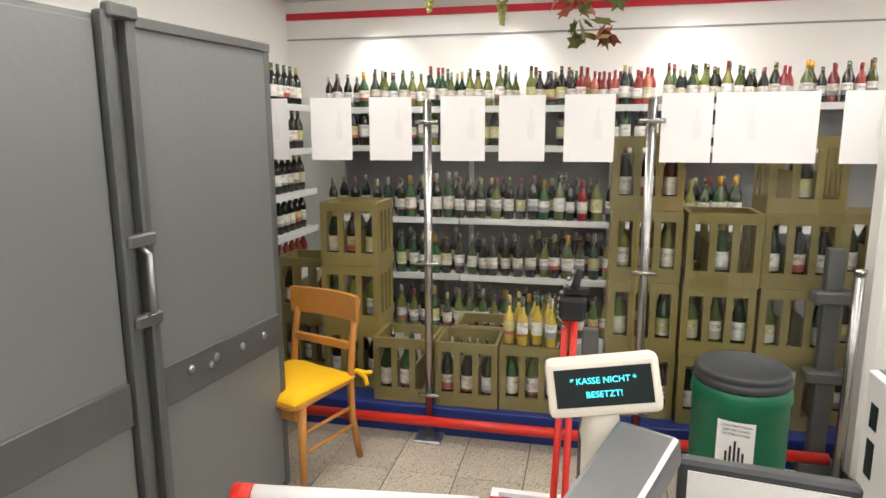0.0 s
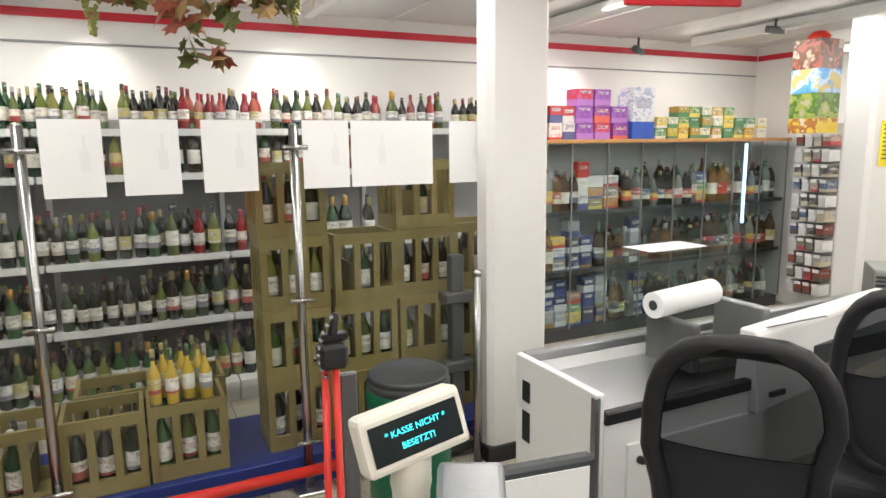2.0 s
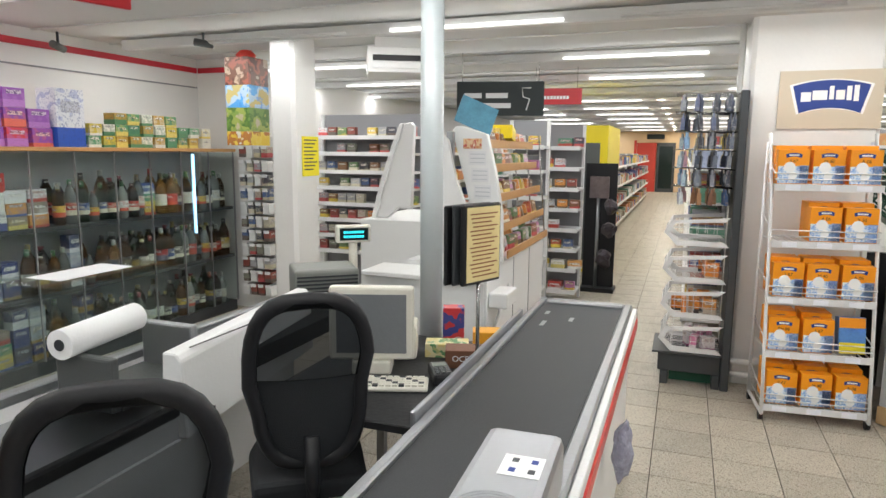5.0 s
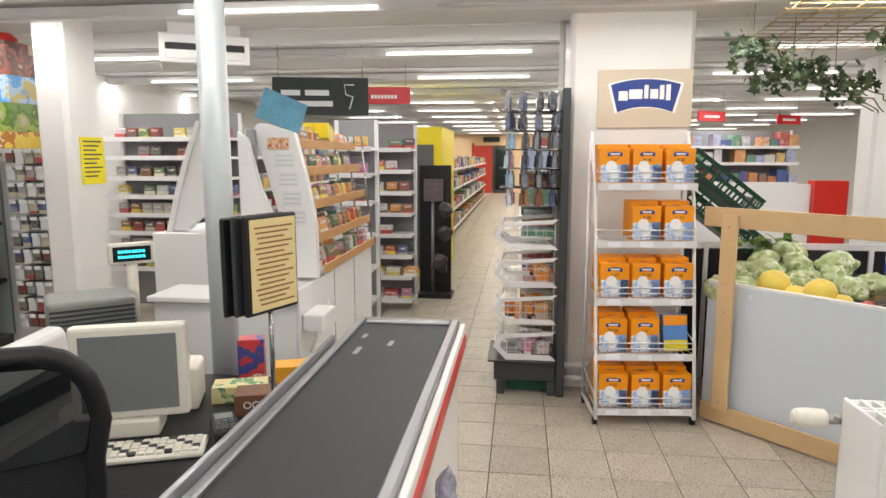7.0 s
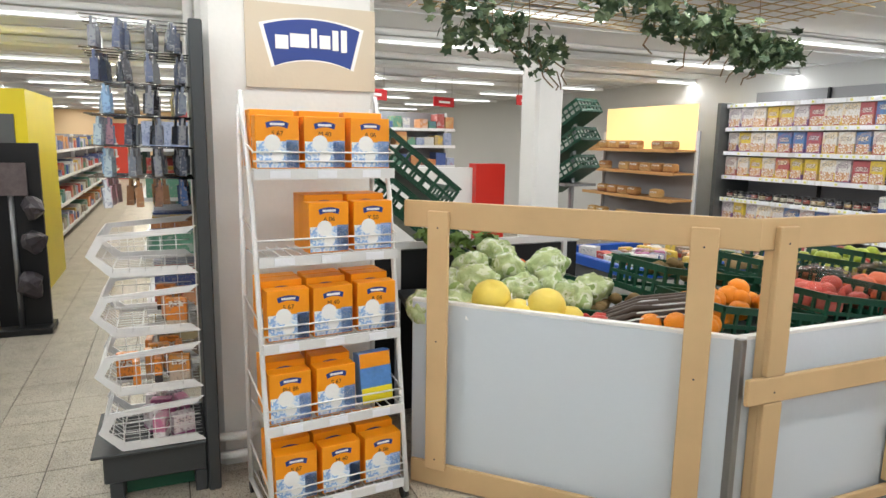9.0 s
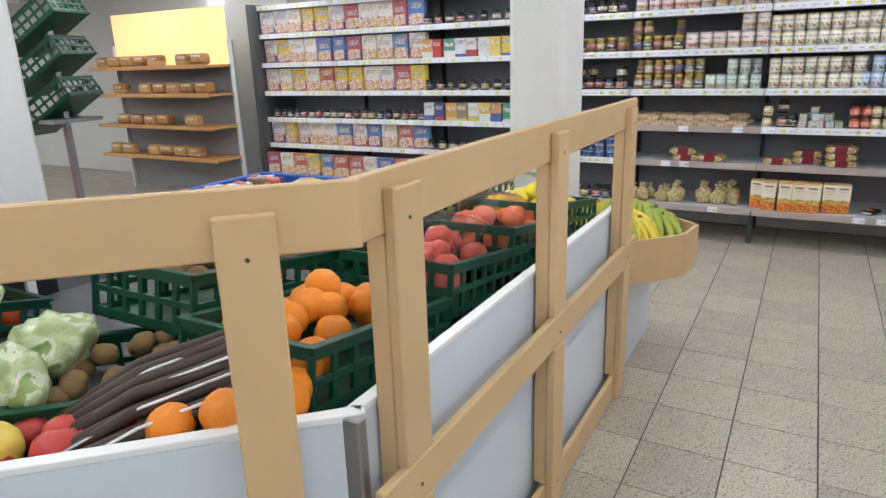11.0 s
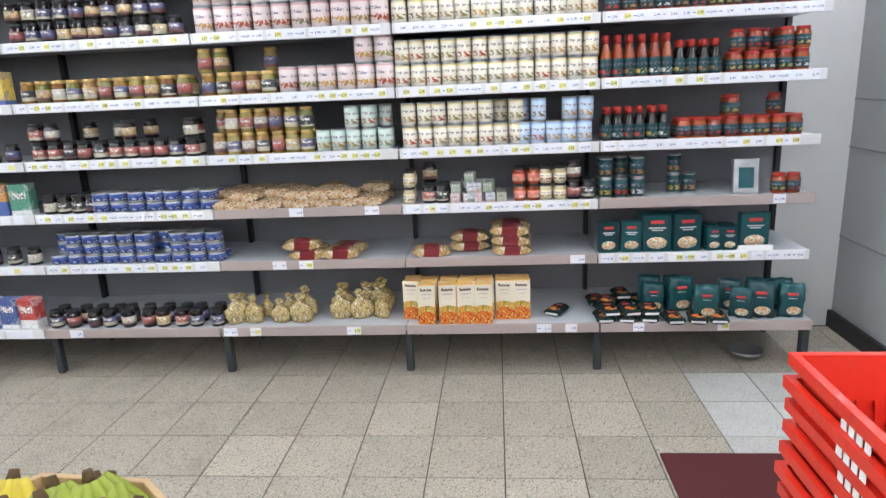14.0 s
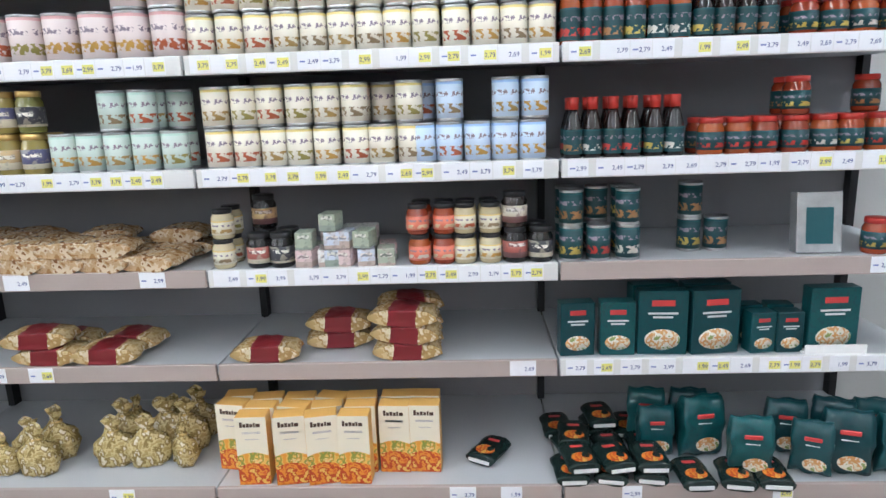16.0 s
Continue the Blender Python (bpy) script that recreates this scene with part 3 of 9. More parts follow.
rows = {1.71: ["red_wine", "green", "white_wine", "green", "white_wine", "white_wine", "red_wine", "rose", "rose", "red_wine", "white_wine", "red_wine", "rose", "rose", "green", "red_wine"], 1.45: ["red_wine", "red_wine", "rose"], 0.955: ["red_wine", "red_wine", "red_wine", "rose", "red_wine", "red_wine", "red_wine"], 0.555: ["green", "red_wine", "white_wine", "red_wine", "white_wine", "red_wine"], 0.14: ["white_wine", "red_wine"]}
for z, kinds in rows.items():
    n = 58 if z > 1.5 else 46
    for i in range(n):
        x = -1.2 + i * 3.9 / n
        kind = kinds[min(len(kinds) - 1, int(i / n * len(kinds)))]
        if R.random() < 0.08 or (z < 1.5 and x > 1.75):
            continue
        if R.random() < (0.3 if z > 1.5 else 0.5):
            kind = R.choice(["red_wine", "red_wine", "white_wine", "green", "sekt"])
        s = R.uniform(0.72, 0.86) if z > 1.5 else R.uniform(0.86, 1.02)
        put(kind, x + R.uniform(-0.012, 0.012), 4.78 + R.uniform(-0.02, 0.02), z, R.uniform(0, 360), scale=s, group="wine bottles on the shelf")
        if z > 1.5:
            put(kind, x + 0.035 + R.uniform(-0.01, 0.01), 4.87, z, R.uniform(0, 360), scale=s, group="wine bottles on the shelf")
        elif z < 1.3 and R.random() < 0.8:
            put("red_wine", x + 0.04, 4.9, z, R.uniform(0, 360), scale=s * 1.04, group="wine bottles on the shelf")
# side shelf along the west wall
sh = thing("wine_shelf", "white steel side shelf filled with red wine bottles", "shelf", "wine shelves")
for z in (0.62, 0.9, 1.16, 1.44, 1.72):
    bpart("shelf_board", (-1.66, -1.26, 3.5, 4.6, z - 0.028, z), SHELFWHITE, sh)
    bpart("price_rail", (-1.258, -1.245, 3.5, 4.6, z - 0.035, z + 0.006), SHELFWHITE, sh)
    for i in range(12):
        put("red_wine" if z > 0.7 else "rose", -1.33, 3.55 + i * 0.088, z, R.uniform(0, 360), scale=0.84, group="wine bottles on the shelf")
bpart("back_panel", (-1.69, -1.665, 3.45, 4.62, 0.05, 1.78), SHELFBACK, sh)

# crates of bottles
CR = (0.325, 0.27, 0.344)
crate_me = crate_mesh(*CR)
stacks = [(-0.80, 3.6, 3, 0.15), (-1.14, 3.75, 2, 0.15), (-0.47, 3.46, 1, 0.15), (-0.135, 3.46, 1, 0.15), (0.2, 3.46, 1, 0.15), (0.535, 3.5, 1, 0.15), (0.72, 3.52, 4, 0.15), (1.06, 3.5, 3, 0.15), (1.40, 3.52, 4, 0.15), (1.76, 3.62, 3, 0.15), (-0.1, 3.76, 1, 0.15), (0.24, 3.76, 1, 0.15)]
for sx, sy, n, z0 in stacks:
    if (sx, n) == (0.535, 1):
        continue
    for k in range(n):
        cr = tagged(new("bottle_crate", crate_me), "olive plastic wine crate holding upright bottles", "crate", "stacked wine crates")
        cx, cy, cz = sx + R.uniform(-0.004, 0.004), sy + R.uniform(-0.008, 0.008), z0 + k * (CR[2] + 0.001)
        cr.matrix_basis = pose(cx, cy, cz)
        kind = R.choice(["red_wine", "green", "red_wine", "white_wine"])
        for i in range(3):
            if R.random() < 0.9:
                put(kind, cx + CR[0] * (i + 0.5) / 3, cy + 0.07, cz + 0.013, R.uniform(0, 360), group="wine bottles in crates")
            if R.random() < 0.5:
                put(kind, cx + CR[0] * (i + 0.5) / 3, cy + 0.18, cz + 0.013, R.uniform(0, 360), group="wine bottles in crates")
for gx, gy in ((0.24, 3.52), (0.31, 3.5), (0.38, 3.53), (0.45, 3.5), (0.28, 3.6), (0.36, 3.61), (0.43, 3.6)):
    put("gold", gx, gy, 0.151 + CR[2], R.uniform(0, 360), scale=0.75, group="golden wine bottles")
bm = bmesh.new()
for y in (3.42, 3.58, 3.74, 3.9):
    box(bm, -1.2, 2.1, y, y + 0.1, 0.0, 0.1)
pl = thing("pallet", "blue plastic pallet under the wine crates", "pallet")
part("runner", bm, BLUEPAINT, pl, bevel=0.004)
bpart("deck", (-1.2, 2.1, 3.42, 4.03, 0.1, 0.149), BLUEPAINT, pl, "", 0.004)

# guard rail with clear panels
g = thing("guard_rail", "chrome posts with clear acrylic panels and a red bottom bar", "railing")
for px in (-0.145, 0.868):
    bm = bmesh.new()
    tube(bm, (px, 3.38, 0.015), (px, 3.38, 1.69), 0.021, seg=16)
    lathe(bm, [(0.021, 1.69), (0.018, 1.7), (0.004, 1.705)], 16, (px, 3.38, 0))
    post = part("post", bm, CHROME, g)
    bm = bmesh.new()
    box(bm, px - 0.07, px + 0.07, 3.31, 3.45, 0.0, 0.014)
    part("foot_plate", bm, STEEL, post, bevel=0.004)
    for z in (0.24, 0.92, 1.6):
        bm = bmesh.new()
        tube(bm, (px - 0.055, 3.362, z), (px + 0.055, 3.362, z), 0.011, seg=10)
        part("clamp", bm, CHROME, post)
bm = bmesh.new()
tube(bm, (-1.3, 3.35, 0.105), (1.7, 3.35, 0.105), 0.026, seg=14)
part("bottom_bar", bm, REDPAINT, g)
for x0, x1 in ((-1.22, -0.18), (-0.11, 0.83), (0.9, 1.78)):
    ob = bpart("panel", (x0, x1, 3.378, 3.382, 0.2, 1.72), PANE, g)
    ob.visible_shadow = False
for x0, x1 in ((-1.06, -0.85), (-0.73, -0.52), (-0.43, -0.22), (-0.08, 0.13), (0.195, 0.405), (0.49, 0.71), (0.905, 1.115), (1.125, 1.53), (1.62, 1.8)):
    p = bpart("paper_sheet", (x0, x1, 3.372, 3.3735, 1.42, 1.717), PAPER)
    tagged(p, "white paper sheet taped to the clear panel", "paper", "paper sheets on the panel")
    bm = bmesh.new()
    box(bm, x0 + 0.13, x0 + 0.165, 3.3711, 3.3717, 1.52, 1.6)
    box(bm, x0 + 0.141, x0 + 0.154, 3.3711, 3.3717, 1.6, 1.66)
    part("faint_print", bm, FAINT, p)
# grey gate post with brackets and a short chrome post
gp = thing("gate_post", "dark grey steel gate post with bolted brackets", "post")
bpart("upright", (1.62, 1.69, 3.36, 3.42, 0.03, 1.06), GREYTRIM, gp, "", 0.006)
for z in (0.03, 0.46, 0.82):
    bpart("bracket", (1.57, 1.74, 3.33, 3.42, z, z + 0.055), GREYTRIM, gp, "", 0.008)
bm = bmesh.new()
tube(bm, (1.70, 3.24, 0), (1.70, 3.24, 0.98), 0.022, seg=14)
lathe(bm, [(0.026, 0.98), (0.026, 1.0), (0.0, 1.004)], 14, (1.70, 3.24, 0))
tagged(part("short_post", bm, CHROME), "short chrome barrier post beside the column", "post")

# chair
ch = thing("chair", "varnished wooden chair with a yellow cushion tied on", "chair", at=pose(-0.675, 2.975, 0, 0, 0, 161) @ Matrix.Diagonal((1, 1, 0.92, 1)))
# local: front towards +y
for lx, ly in ((-0.18, 0.17), (0.18, 0.17)):
    bm = bmesh.new()
    tube(bm, (lx, ly, 0), (lx, ly - 0.01, 0.44), 0.014, 0.021, 10)
    part("leg", bm, CHAIRWOOD, ch)
for lx in (-0.18, 0.18):
    bm = bmesh.new()
    bent(bm, [(lx, -0.22, 0), (lx, -0.17, 0.25), (lx, -0.165, 0.45), (lx, -0.19, 0.66), (lx, -0.23, 0.86)], 0.017, 8)
    part("leg", bm, CHAIRWOOD, ch)
bm = bmesh.new()
plate(bm, [(-0.205, 0.2), (-0.17, 0.225), (0.17, 0.225), (0.205, 0.2), (0.19, -0.18), (-0.19, -0.18)], 0.435, 0.46)
part("seat", bm, CHAIRWOOD, ch, bevel=0.006)
bm = bmesh.new()
n = 8
for i in range(n):
    x0, x1 = -0.205 + 0.41 * i / n, -0.205 + 0.41 * (i + 1) / n
    c0, c1 = [-0.2 - 0.035 * (1 - (x / 0.205) ** 2) for x in (x0, x1)]
    v = [bm.verts.new((x, c + dy, z)) for x, c in ((x0, c0), (x1, c1)) for dy in (-0.012, 0.012) for z in (0.745, 0.88)]
    for f in ((0, 1, 3, 2), (4, 6, 7, 5), (0, 4, 5, 1), (2, 3, 7, 6), (0, 2, 6, 4), (1, 5, 7, 3)):
        bm.faces.new([v[k] for k in f])
bmesh.ops.remove_doubles(bm, verts=bm.verts, dist=0.0005)
part("backrest", bm, CHAIRWOOD, ch)
bpart("back_rail", (-0.17, 0.17, -0.19, -0.168, 0.6, 0.645), CHAIRWOOD, ch, "", 0.006)
for lx in (-0.18, 0.18):
    for z in (0.2, 0.3):
        bm = bmesh.new()
        tube(bm, (lx, 0.165, z), (lx, -0.18, z), 0.009, seg=8)
        part("stretcher", bm, CHAIRWOOD, ch)
bpart("apron", (-0.17, 0.17, 0.165, 0.19, 0.37, 0.434), CHAIRWOOD, ch, "", 0.003)
cu = thing("seat_cushion", "bright yellow cloth seat cushion tied to the chair", "cushion", at=pose(-0.675, 2.975, 0.4245, 0, 0, 161))
bm = bmesh.new()
N = 12
grid = [[bm.verts.new((0.2 * (2 * i / N - 1), 0.02 + 0.2 * (2 * j / N - 1), 0.006 + 0.034 * max(0, (1 - (2 * i / N - 1) ** 6) * (1 - (2 * j / N - 1) ** 6)) ** 0.5 + 0.004 * noise.noise((i * 0.7, j * 0.7, 0)))) for j in range(N + 1)] for i in range(N + 1)]
low = [[bm.verts.new((v.co.x, v.co.y, 0.0)) for v in r] for r in grid]
for i in range(N):
    for j in range(N):
        bm.faces.new((grid[i][j], grid[i + 1][j], grid[i + 1][j + 1], grid[i][j + 1])).smooth = True
        bm.faces.new((low[i][j], low[i][j + 1], low[i + 1][j + 1], low[i + 1][j]))
for i in range(N):
    for a, b in (((i, 0), (i + 1, 0)), ((i + 1, N), (i, N)), ((0, i + 1), (0, i)), ((N, i), (N, i + 1))):
        bm.faces.new((grid[a[0]][a[1]], low[a[0]][a[1]], low[b[0]][b[1]], grid[b[0]][b[1]]))
part("pad", bm, CLOTHYEL, cu)
bm = bmesh.new()
bent(bm, [(-0.16, -0.15, 0.01), (-0.2, -0.19, 0.03), (-0.24, -0.2, 0.0), (-0.26, -0.19, -0.03)], 0.012, 6)
bent(bm, [(-0.2, -0.19, 0.03), (-0.22, -0.23, 0.01), (-0.25, -0.24, 0.015)], 0.01, 6)
part("tie", bm, CLOTHYEL, cu)

# grey roll cabinet beside the chair
cb = thing("metal_cabinet", "tall grey painted steel cabinet with riveted frame bars", "cabinet", at=pose(-0.757, 2.05, 0) @ pose(0, 0, 0, 0, 0, -7) @ pose(0.757, -2.05, 0))
bpart("body", (-1.6, -0.76, 0.75, 2.79, 0.02, 1.89), GREYMETAL, cb)
for y0, y1 in ((0.78, 1.98), (2.12, 2.78)):
    bpart("door", (-0.758, -0.74, y0, y1, 0.04, 1.87), GREYMETAL, cb, "", 0.004)
for y in (1.99, 2.075):
    bpart("door_bar", (-0.757, -0.715, y, y + 0.035, 0.03, 1.9), GREYTRIM, cb, "", 0.006)
bpart("top_rail", (-0.77, -0.73, 2.12, 2.81, 1.865, 1.9), GREYTRIM, cb, "", 0.004)
bpart("edge_rail", (-0.775, -0.735, 2.775, 2.81, 0.02, 1.9), GREYTRIM, cb, "", 0.004)
band = bpart("cross_band", (-0.745, -0.728, 2.12, 2.78, 0.67, 0.81), GREYTRIM, cb, "", 0.004)
bpart("cross_band", (-0.745, -0.728, 0.8, 1.98, 0.67, 0.81), GREYTRIM, cb, "", 0.004)
for y, z in ((2.24, 0.76), (2.34, 0.74), (2.37, 0.76), (2.52, 0.75), (2.66, 0.75)):
    bm = bmesh.new()
    lathe(bm, [(0.016, 0), (0.014, 0.006), (0.006, 0.009)], 10)
    bm.transform(pose(-0.728, y, z, 0, 90, 0))
    part("bolt", bm, ALU, band)
bm = bmesh.new()
bent(bm, [(-0.715, 2.05, 1.0), (-0.68, 2.05, 1.02), (-0.68, 2.05, 1.2), (-0.715, 2.05, 1.22)], 0.009, 8)
part("handle", bm, ALU, cb)
for z in (0.97, 1.22, 1.88):
    bpart("latch", (-0.735, -0.7, 2.0, 2.11, z, z + 0.04), GREYTRIM, cb, "", 0.006)

# green barrel
ba = thing("barrel", "green plastic battery collection barrel with a dark lid", "barrel", at=pose(1.235, 3.02, 0, 0, 0, 0))
bm = bmesh.new()
lathe(bm, [(0.165, 0), (0.18, 0.02), (0.182, 0.16), (0.186, 0.18), (0.186, 0.2), (0.182, 0.22), (0.182, 0.5), (0.19, 0.52), (0.186, 0.56), (0.168, 0.585)], 36)
part("drum", bm, GREENPL, ba)
bm = bmesh.new()
lathe(bm, [(0.178, 0.575), (0.182, 0.585), (0.182, 0.605), (0.172, 0.61), (0.176, 0.615), (0.176, 0.632), (0.165, 0.64), (0.158, 0.632), (0.0, 0.634)], 36)
part("lid", bm, DARKGREY, ba)
lab = bmesh.new()
for i in range(8):
    a0, a1 = [math.radians(-126 + 42 * (i + k) / 8) for k in (0, 1)]
    v = [lab.verts.new((0.1875 * math.cos(a), 0.1875 * math.sin(a), z)) for a, z in ((a0, 0.25), (a1, 0.25), (a1, 0.47), (a0, 0.47))]
    lab.faces.new(v)
lb = part("label_sheet", lab, PAPER, ba, "white recycling label")
def on_barrel(text, size, z, name="print"):
    lettering(name, text, size, BLACK, lb, Matrix.Rotation(radians(-105), 4, "Z") @ pose(0.1905, 0, z, 90, 0, 90), 0.0004)
on_barrel("LITHIUMBATTERIEN", 0.0125, 0.455)
on_barrel("ZUM RECYCLING", 0.0125, 0.438)
on_barrel("UN 3090 UN 3480", 0.0125, 0.421)
bm = bmesh.new()
for i in range(5):
    hh = 0.03 + 0.045 * (2 - abs(i - 2)) / 2
    box(bm, -0.034 + i * 0.015, -0.026 + i * 0.015, -0.0006, 0.0006, 0.2, 0.21 + hh)
bm.transform(Matrix.Rotation(radians(-105), 4, "Z") @ pose(0.1903, 0, 0.11, 0, 0, 90))
part("emblem", bm, BLACK, lb)

# vine garland under the ceiling
def leaf_cluster(name, label, col_mats, pts, count, size, spread, grapes=()):
    t = thing(name, label, "garland")
    for mi, (mname, m) in enumerate(col_mats):
        bm = bmesh.new()
        for _ in range(count):
            p = Vector(R.choice(pts)) + Vector((R.gauss(0, spread), R.gauss(0, spread * 0.6), R.gauss(0, spread * 0.6)))
            p.z = min(p.z, CEIL - 0.03)
            s = size * R.uniform(0.6, 1.3)
            rot = Euler((R.uniform(-1.2, 1.2), R.uniform(-1.2, 1.2), R.uniform(0, 6.28))).to_matrix().to_4x4()
            out = [(0, -0.5), (0.25, -0.35), (0.55, -0.3), (0.35, -0.05), (0.5, 0.3), (0.2, 0.25), (0, 0.6), (-0.2, 0.25), (-0.5, 0.3), (-0.35, -0.05), (-0.55, -0.3), (-0.25, -0.35)]
            mtx = Matrix.Translation(p) @ rot
            c = bm.verts.new(mtx @ Vector((0, 0, 0.12 * s)))
            v = [bm.verts.new(mtx @ Vector((s * a, s * b, 0))) for a, b in out]
            for i in range(12):
                bm.faces.new((c, v[i], v[(i + 1) % 12]))
        ob = part(mname, bm, m, t)
        ob["kind"] = "stuff"
    for gx, gy, gz, nn, gm in grapes:
        bm = bmesh.new()
        for i in range(nn):
            z = gz - 0.16 * i / nn
            rr = 0.03 * (1 - i / nn) + 0.006
            a = R.uniform(0, 6.28)
            bmesh.ops.create_icosphere(bm, subdivisions=1, radius=0.011, matrix=Matrix.Translation((gx + rr * math.cos(a), gy + rr * math.sin(a), z)))
        for f in bm.faces:
            f.smooth = True
        part("grape_bunch", bm, gm, t)
    return t

LEAF_RED = mat("faded_red_vine_leaf", (0.42, 0.12, 0.075), 0.6, var=0.4, s1=9)
LEAF_TAN = mat("faded_tan_vine_leaf", (0.45, 0.3, 0.13), 0.6, var=0.4, s1=9)
LEAF_GREEN = mat("olive_vine_leaf", (0.15, 0.17, 0.05), 0.6, var=0.4, s1=9)
IVY = mat("dark_ivy_leaf", (0.045, 0.085, 0.04), 0.5, var=0.5, s1=9)
IVY2 = mat("grey_green_ivy_leaf", (0.13, 0.18, 0.09), 0.5, var=0.4, s1=9)
GRAPE = mat("green_plastic_grape", (0.28, 0.3, 0.08), 0.35, var=0.2)
NET = mat("straw_netting", (0.5, 0.36, 0.17), 0.8, var=0.2)
pts = [(0.0 + 0.1 * i, 4.0, 2.33 - 0.06 * math.sin(math.pi * i / 10)) for i in range(11)] + [(0.55, 4.0, 2.2), (0.58, 4.0, 2.12), (0.6, 4.0, 2.05)]
leaf_cluster("vine_garland", "faded artificial vine garland with grapes on netting", [("red_leaves", LEAF_RED), ("tan_leaves", LEAF_TAN), ("green_leaves", LEAF_GREEN)], pts, 26, 0.1, 0.05,
    [(-0.28, 4.0, 2.36, 60, GRAPE), (0.12, 4.02, 2.28, 50, GRAPE), (1.05, 4.0, 2.38, 50, GRAPE)])
bm = bmesh.new()
for i in range(14):
    tube(bm, (-0.35 + 0.11 * i, 3.7, 2.44), (-0.2 + 0.11 * i, 4.3, 2.38), 0.003, seg=5)
    tube(bm, (-0.2 + 0.11 * i, 3.7, 2.44), (-0.35 + 0.11 * i, 4.3, 2.38), 0.003, seg=5)
tagged(part("net", bm, NET), "straw coloured decorative net hung under the ceiling", "net")

# ---- spirits case ----
sc = thing("glass_case", "glazed spirits cabinet with dark steel frame and wood top", "display case")
bpart("top_board", (2.98, 5.9, 4.68, 5.15, 1.6, 1.63), WOODLIP, sc, "", 0.004)
bpart("base", (3.0, 5.88, 4.72, 5.15, 0.0, 0.1), DARKGREY, sc)
bpart("back_panel", (3.0, 5.88, 5.13, 5.15, 0.1, 1.6), SHELFGREY, sc)
for z in (0.58, 1.06):
    bpart("shelf_board", (3.0, 5.88, 4.73, 5.12, z - 0.03, z), DARKGREY, sc)
for i in range(9):
    x = 3.0 + i * 0.36
    bpart("frame_post", (x - 0.005, x + 0.005, 4.7, 4.712, 0.1, 1.6), ALU, sc)
    if i < 8:
        ob = bpart("pane", (x + 0.012, x + 0.348, 4.706, 4.711, 0.12, 1.59), CASEPANE, sc)
        ob.visible_shadow = False
bm = bmesh.new()
tube(bm, (5.33, 4.72, 0.85), (5.33, 4.72, 1.58), 0.014)
part("light_tube", bm, BLUEGLOW, sc, "bluish light tube")
# ---- cartons and other packed goods ----
def carton_proto(name, w, d, h, material, label, cat, panel=None, pcol=None, bevel=0.002):
    bm = bmesh.new()
    box(bm, -w / 2, w / 2, -d / 2, d / 2, 0, h)
    ob = part("body", bm, material, bevel=bevel)
    tagged(ob, label, cat)
    ob.name = name
    for (a0, a1, b0, b1), m in (panel or []):
        bpart("print", (-w / 2 + a0 * w, -w / 2 + a1 * w, -d / 2 - 0.0012, -d / 2 - 0.0002, b0 * h, b1 * h), m, ob)
    return ob

P_MIX = pack("mixed_cartons", [(0.75, 0.73, 0.7), (0.5, 0.06, 0.05), (0.06, 0.1, 0.3), (0.75, 0.55, 0.1), (0.1, 0.3, 0.2), (0.7, 0.35, 0.1), (0.75, 0.75, 0.78), (0.3, 0.25, 0.2)], [(0.8, 0.8, 0.78), (0.7, 0.6, 0.2), (0.5, 0.08, 0.06), (0.1, 0.15, 0.4)], 0.35, 16, 0.55)
P_SWEET = pack("sweet_bags", [(0.6, 0.12, 0.08), (0.7, 0.5, 0.08), (0.15, 0.25, 0.12), (0.5, 0.2, 0.4), (0.6, 0.6, 0.62), (0.25, 0.13, 0.07), (0.7, 0.3, 0.08)], [(0.8, 0.75, 0.6), (0.6, 0.1, 0.1), (0.2, 0.12, 0.06), (0.8, 0.6, 0.1)], 0.3, 20, 0.52)
P_CEREAL = pack("cereal_cartons", [(0.75, 0.73, 0.7), (0.72, 0.55, 0.06), (0.72, 0.7, 0.7), (0.1, 0.22, 0.5), (0.45, 0.1, 0.12), (0.78, 0.76, 0.75)], [(0.4, 0.12, 0.1), (0.6, 0.4, 0.2), (0.2, 0.1, 0.25), (0.75, 0.5, 0.1)], 0.4, 11, 0.55)
P_CIG = pack("cigarette_packs", [(0.4, 0.4, 0.42), (0.08, 0.08, 0.1), (0.3, 0.08, 0.06), (0.25, 0.25, 0.2), (0.55, 0.5, 0.4), (0.1, 0.15, 0.3)], [(0.6, 0.55, 0.4), (0.15, 0.12, 0.1), (0.5, 0.1, 0.1)], 0.4, 30, 0.5)
P_PURPLE = pack("purple_red_cartons", [(0.25, 0.06, 0.4), (0.65, 0.05, 0.08), (0.3, 0.08, 0.45)], [(0.75, 0.15, 0.1), (0.5, 0.2, 0.6)], 0.35, 25, 0.56)
P_TEA = pack("green_yellow_cartons", [(0.06, 0.2, 0.12), (0.65, 0.5, 0.05), (0.75, 0.73, 0.65), (0.1, 0.3, 0.15), (0.5, 0.3, 0.05)], [(0.75, 0.6, 0.15), (0.8, 0.78, 0.7), (0.1, 0.25, 0.12)], 0.35, 24, 0.52)
P_WHITEBLUE = pack("white_blue_cartons", [(0.78, 0.79, 0.82), (0.75, 0.76, 0.8)], [(0.03, 0.1, 0.5), (0.05, 0.2, 0.6)], 0.35, 18, 0.55)
P_BAG = photo("clear_food_bags", [(0.36, 0.2, 0.08), (0.52, 0.36, 0.2), (0.66, 0.54, 0.38), (0.24, 0.12, 0.05)], 70, 0.18)
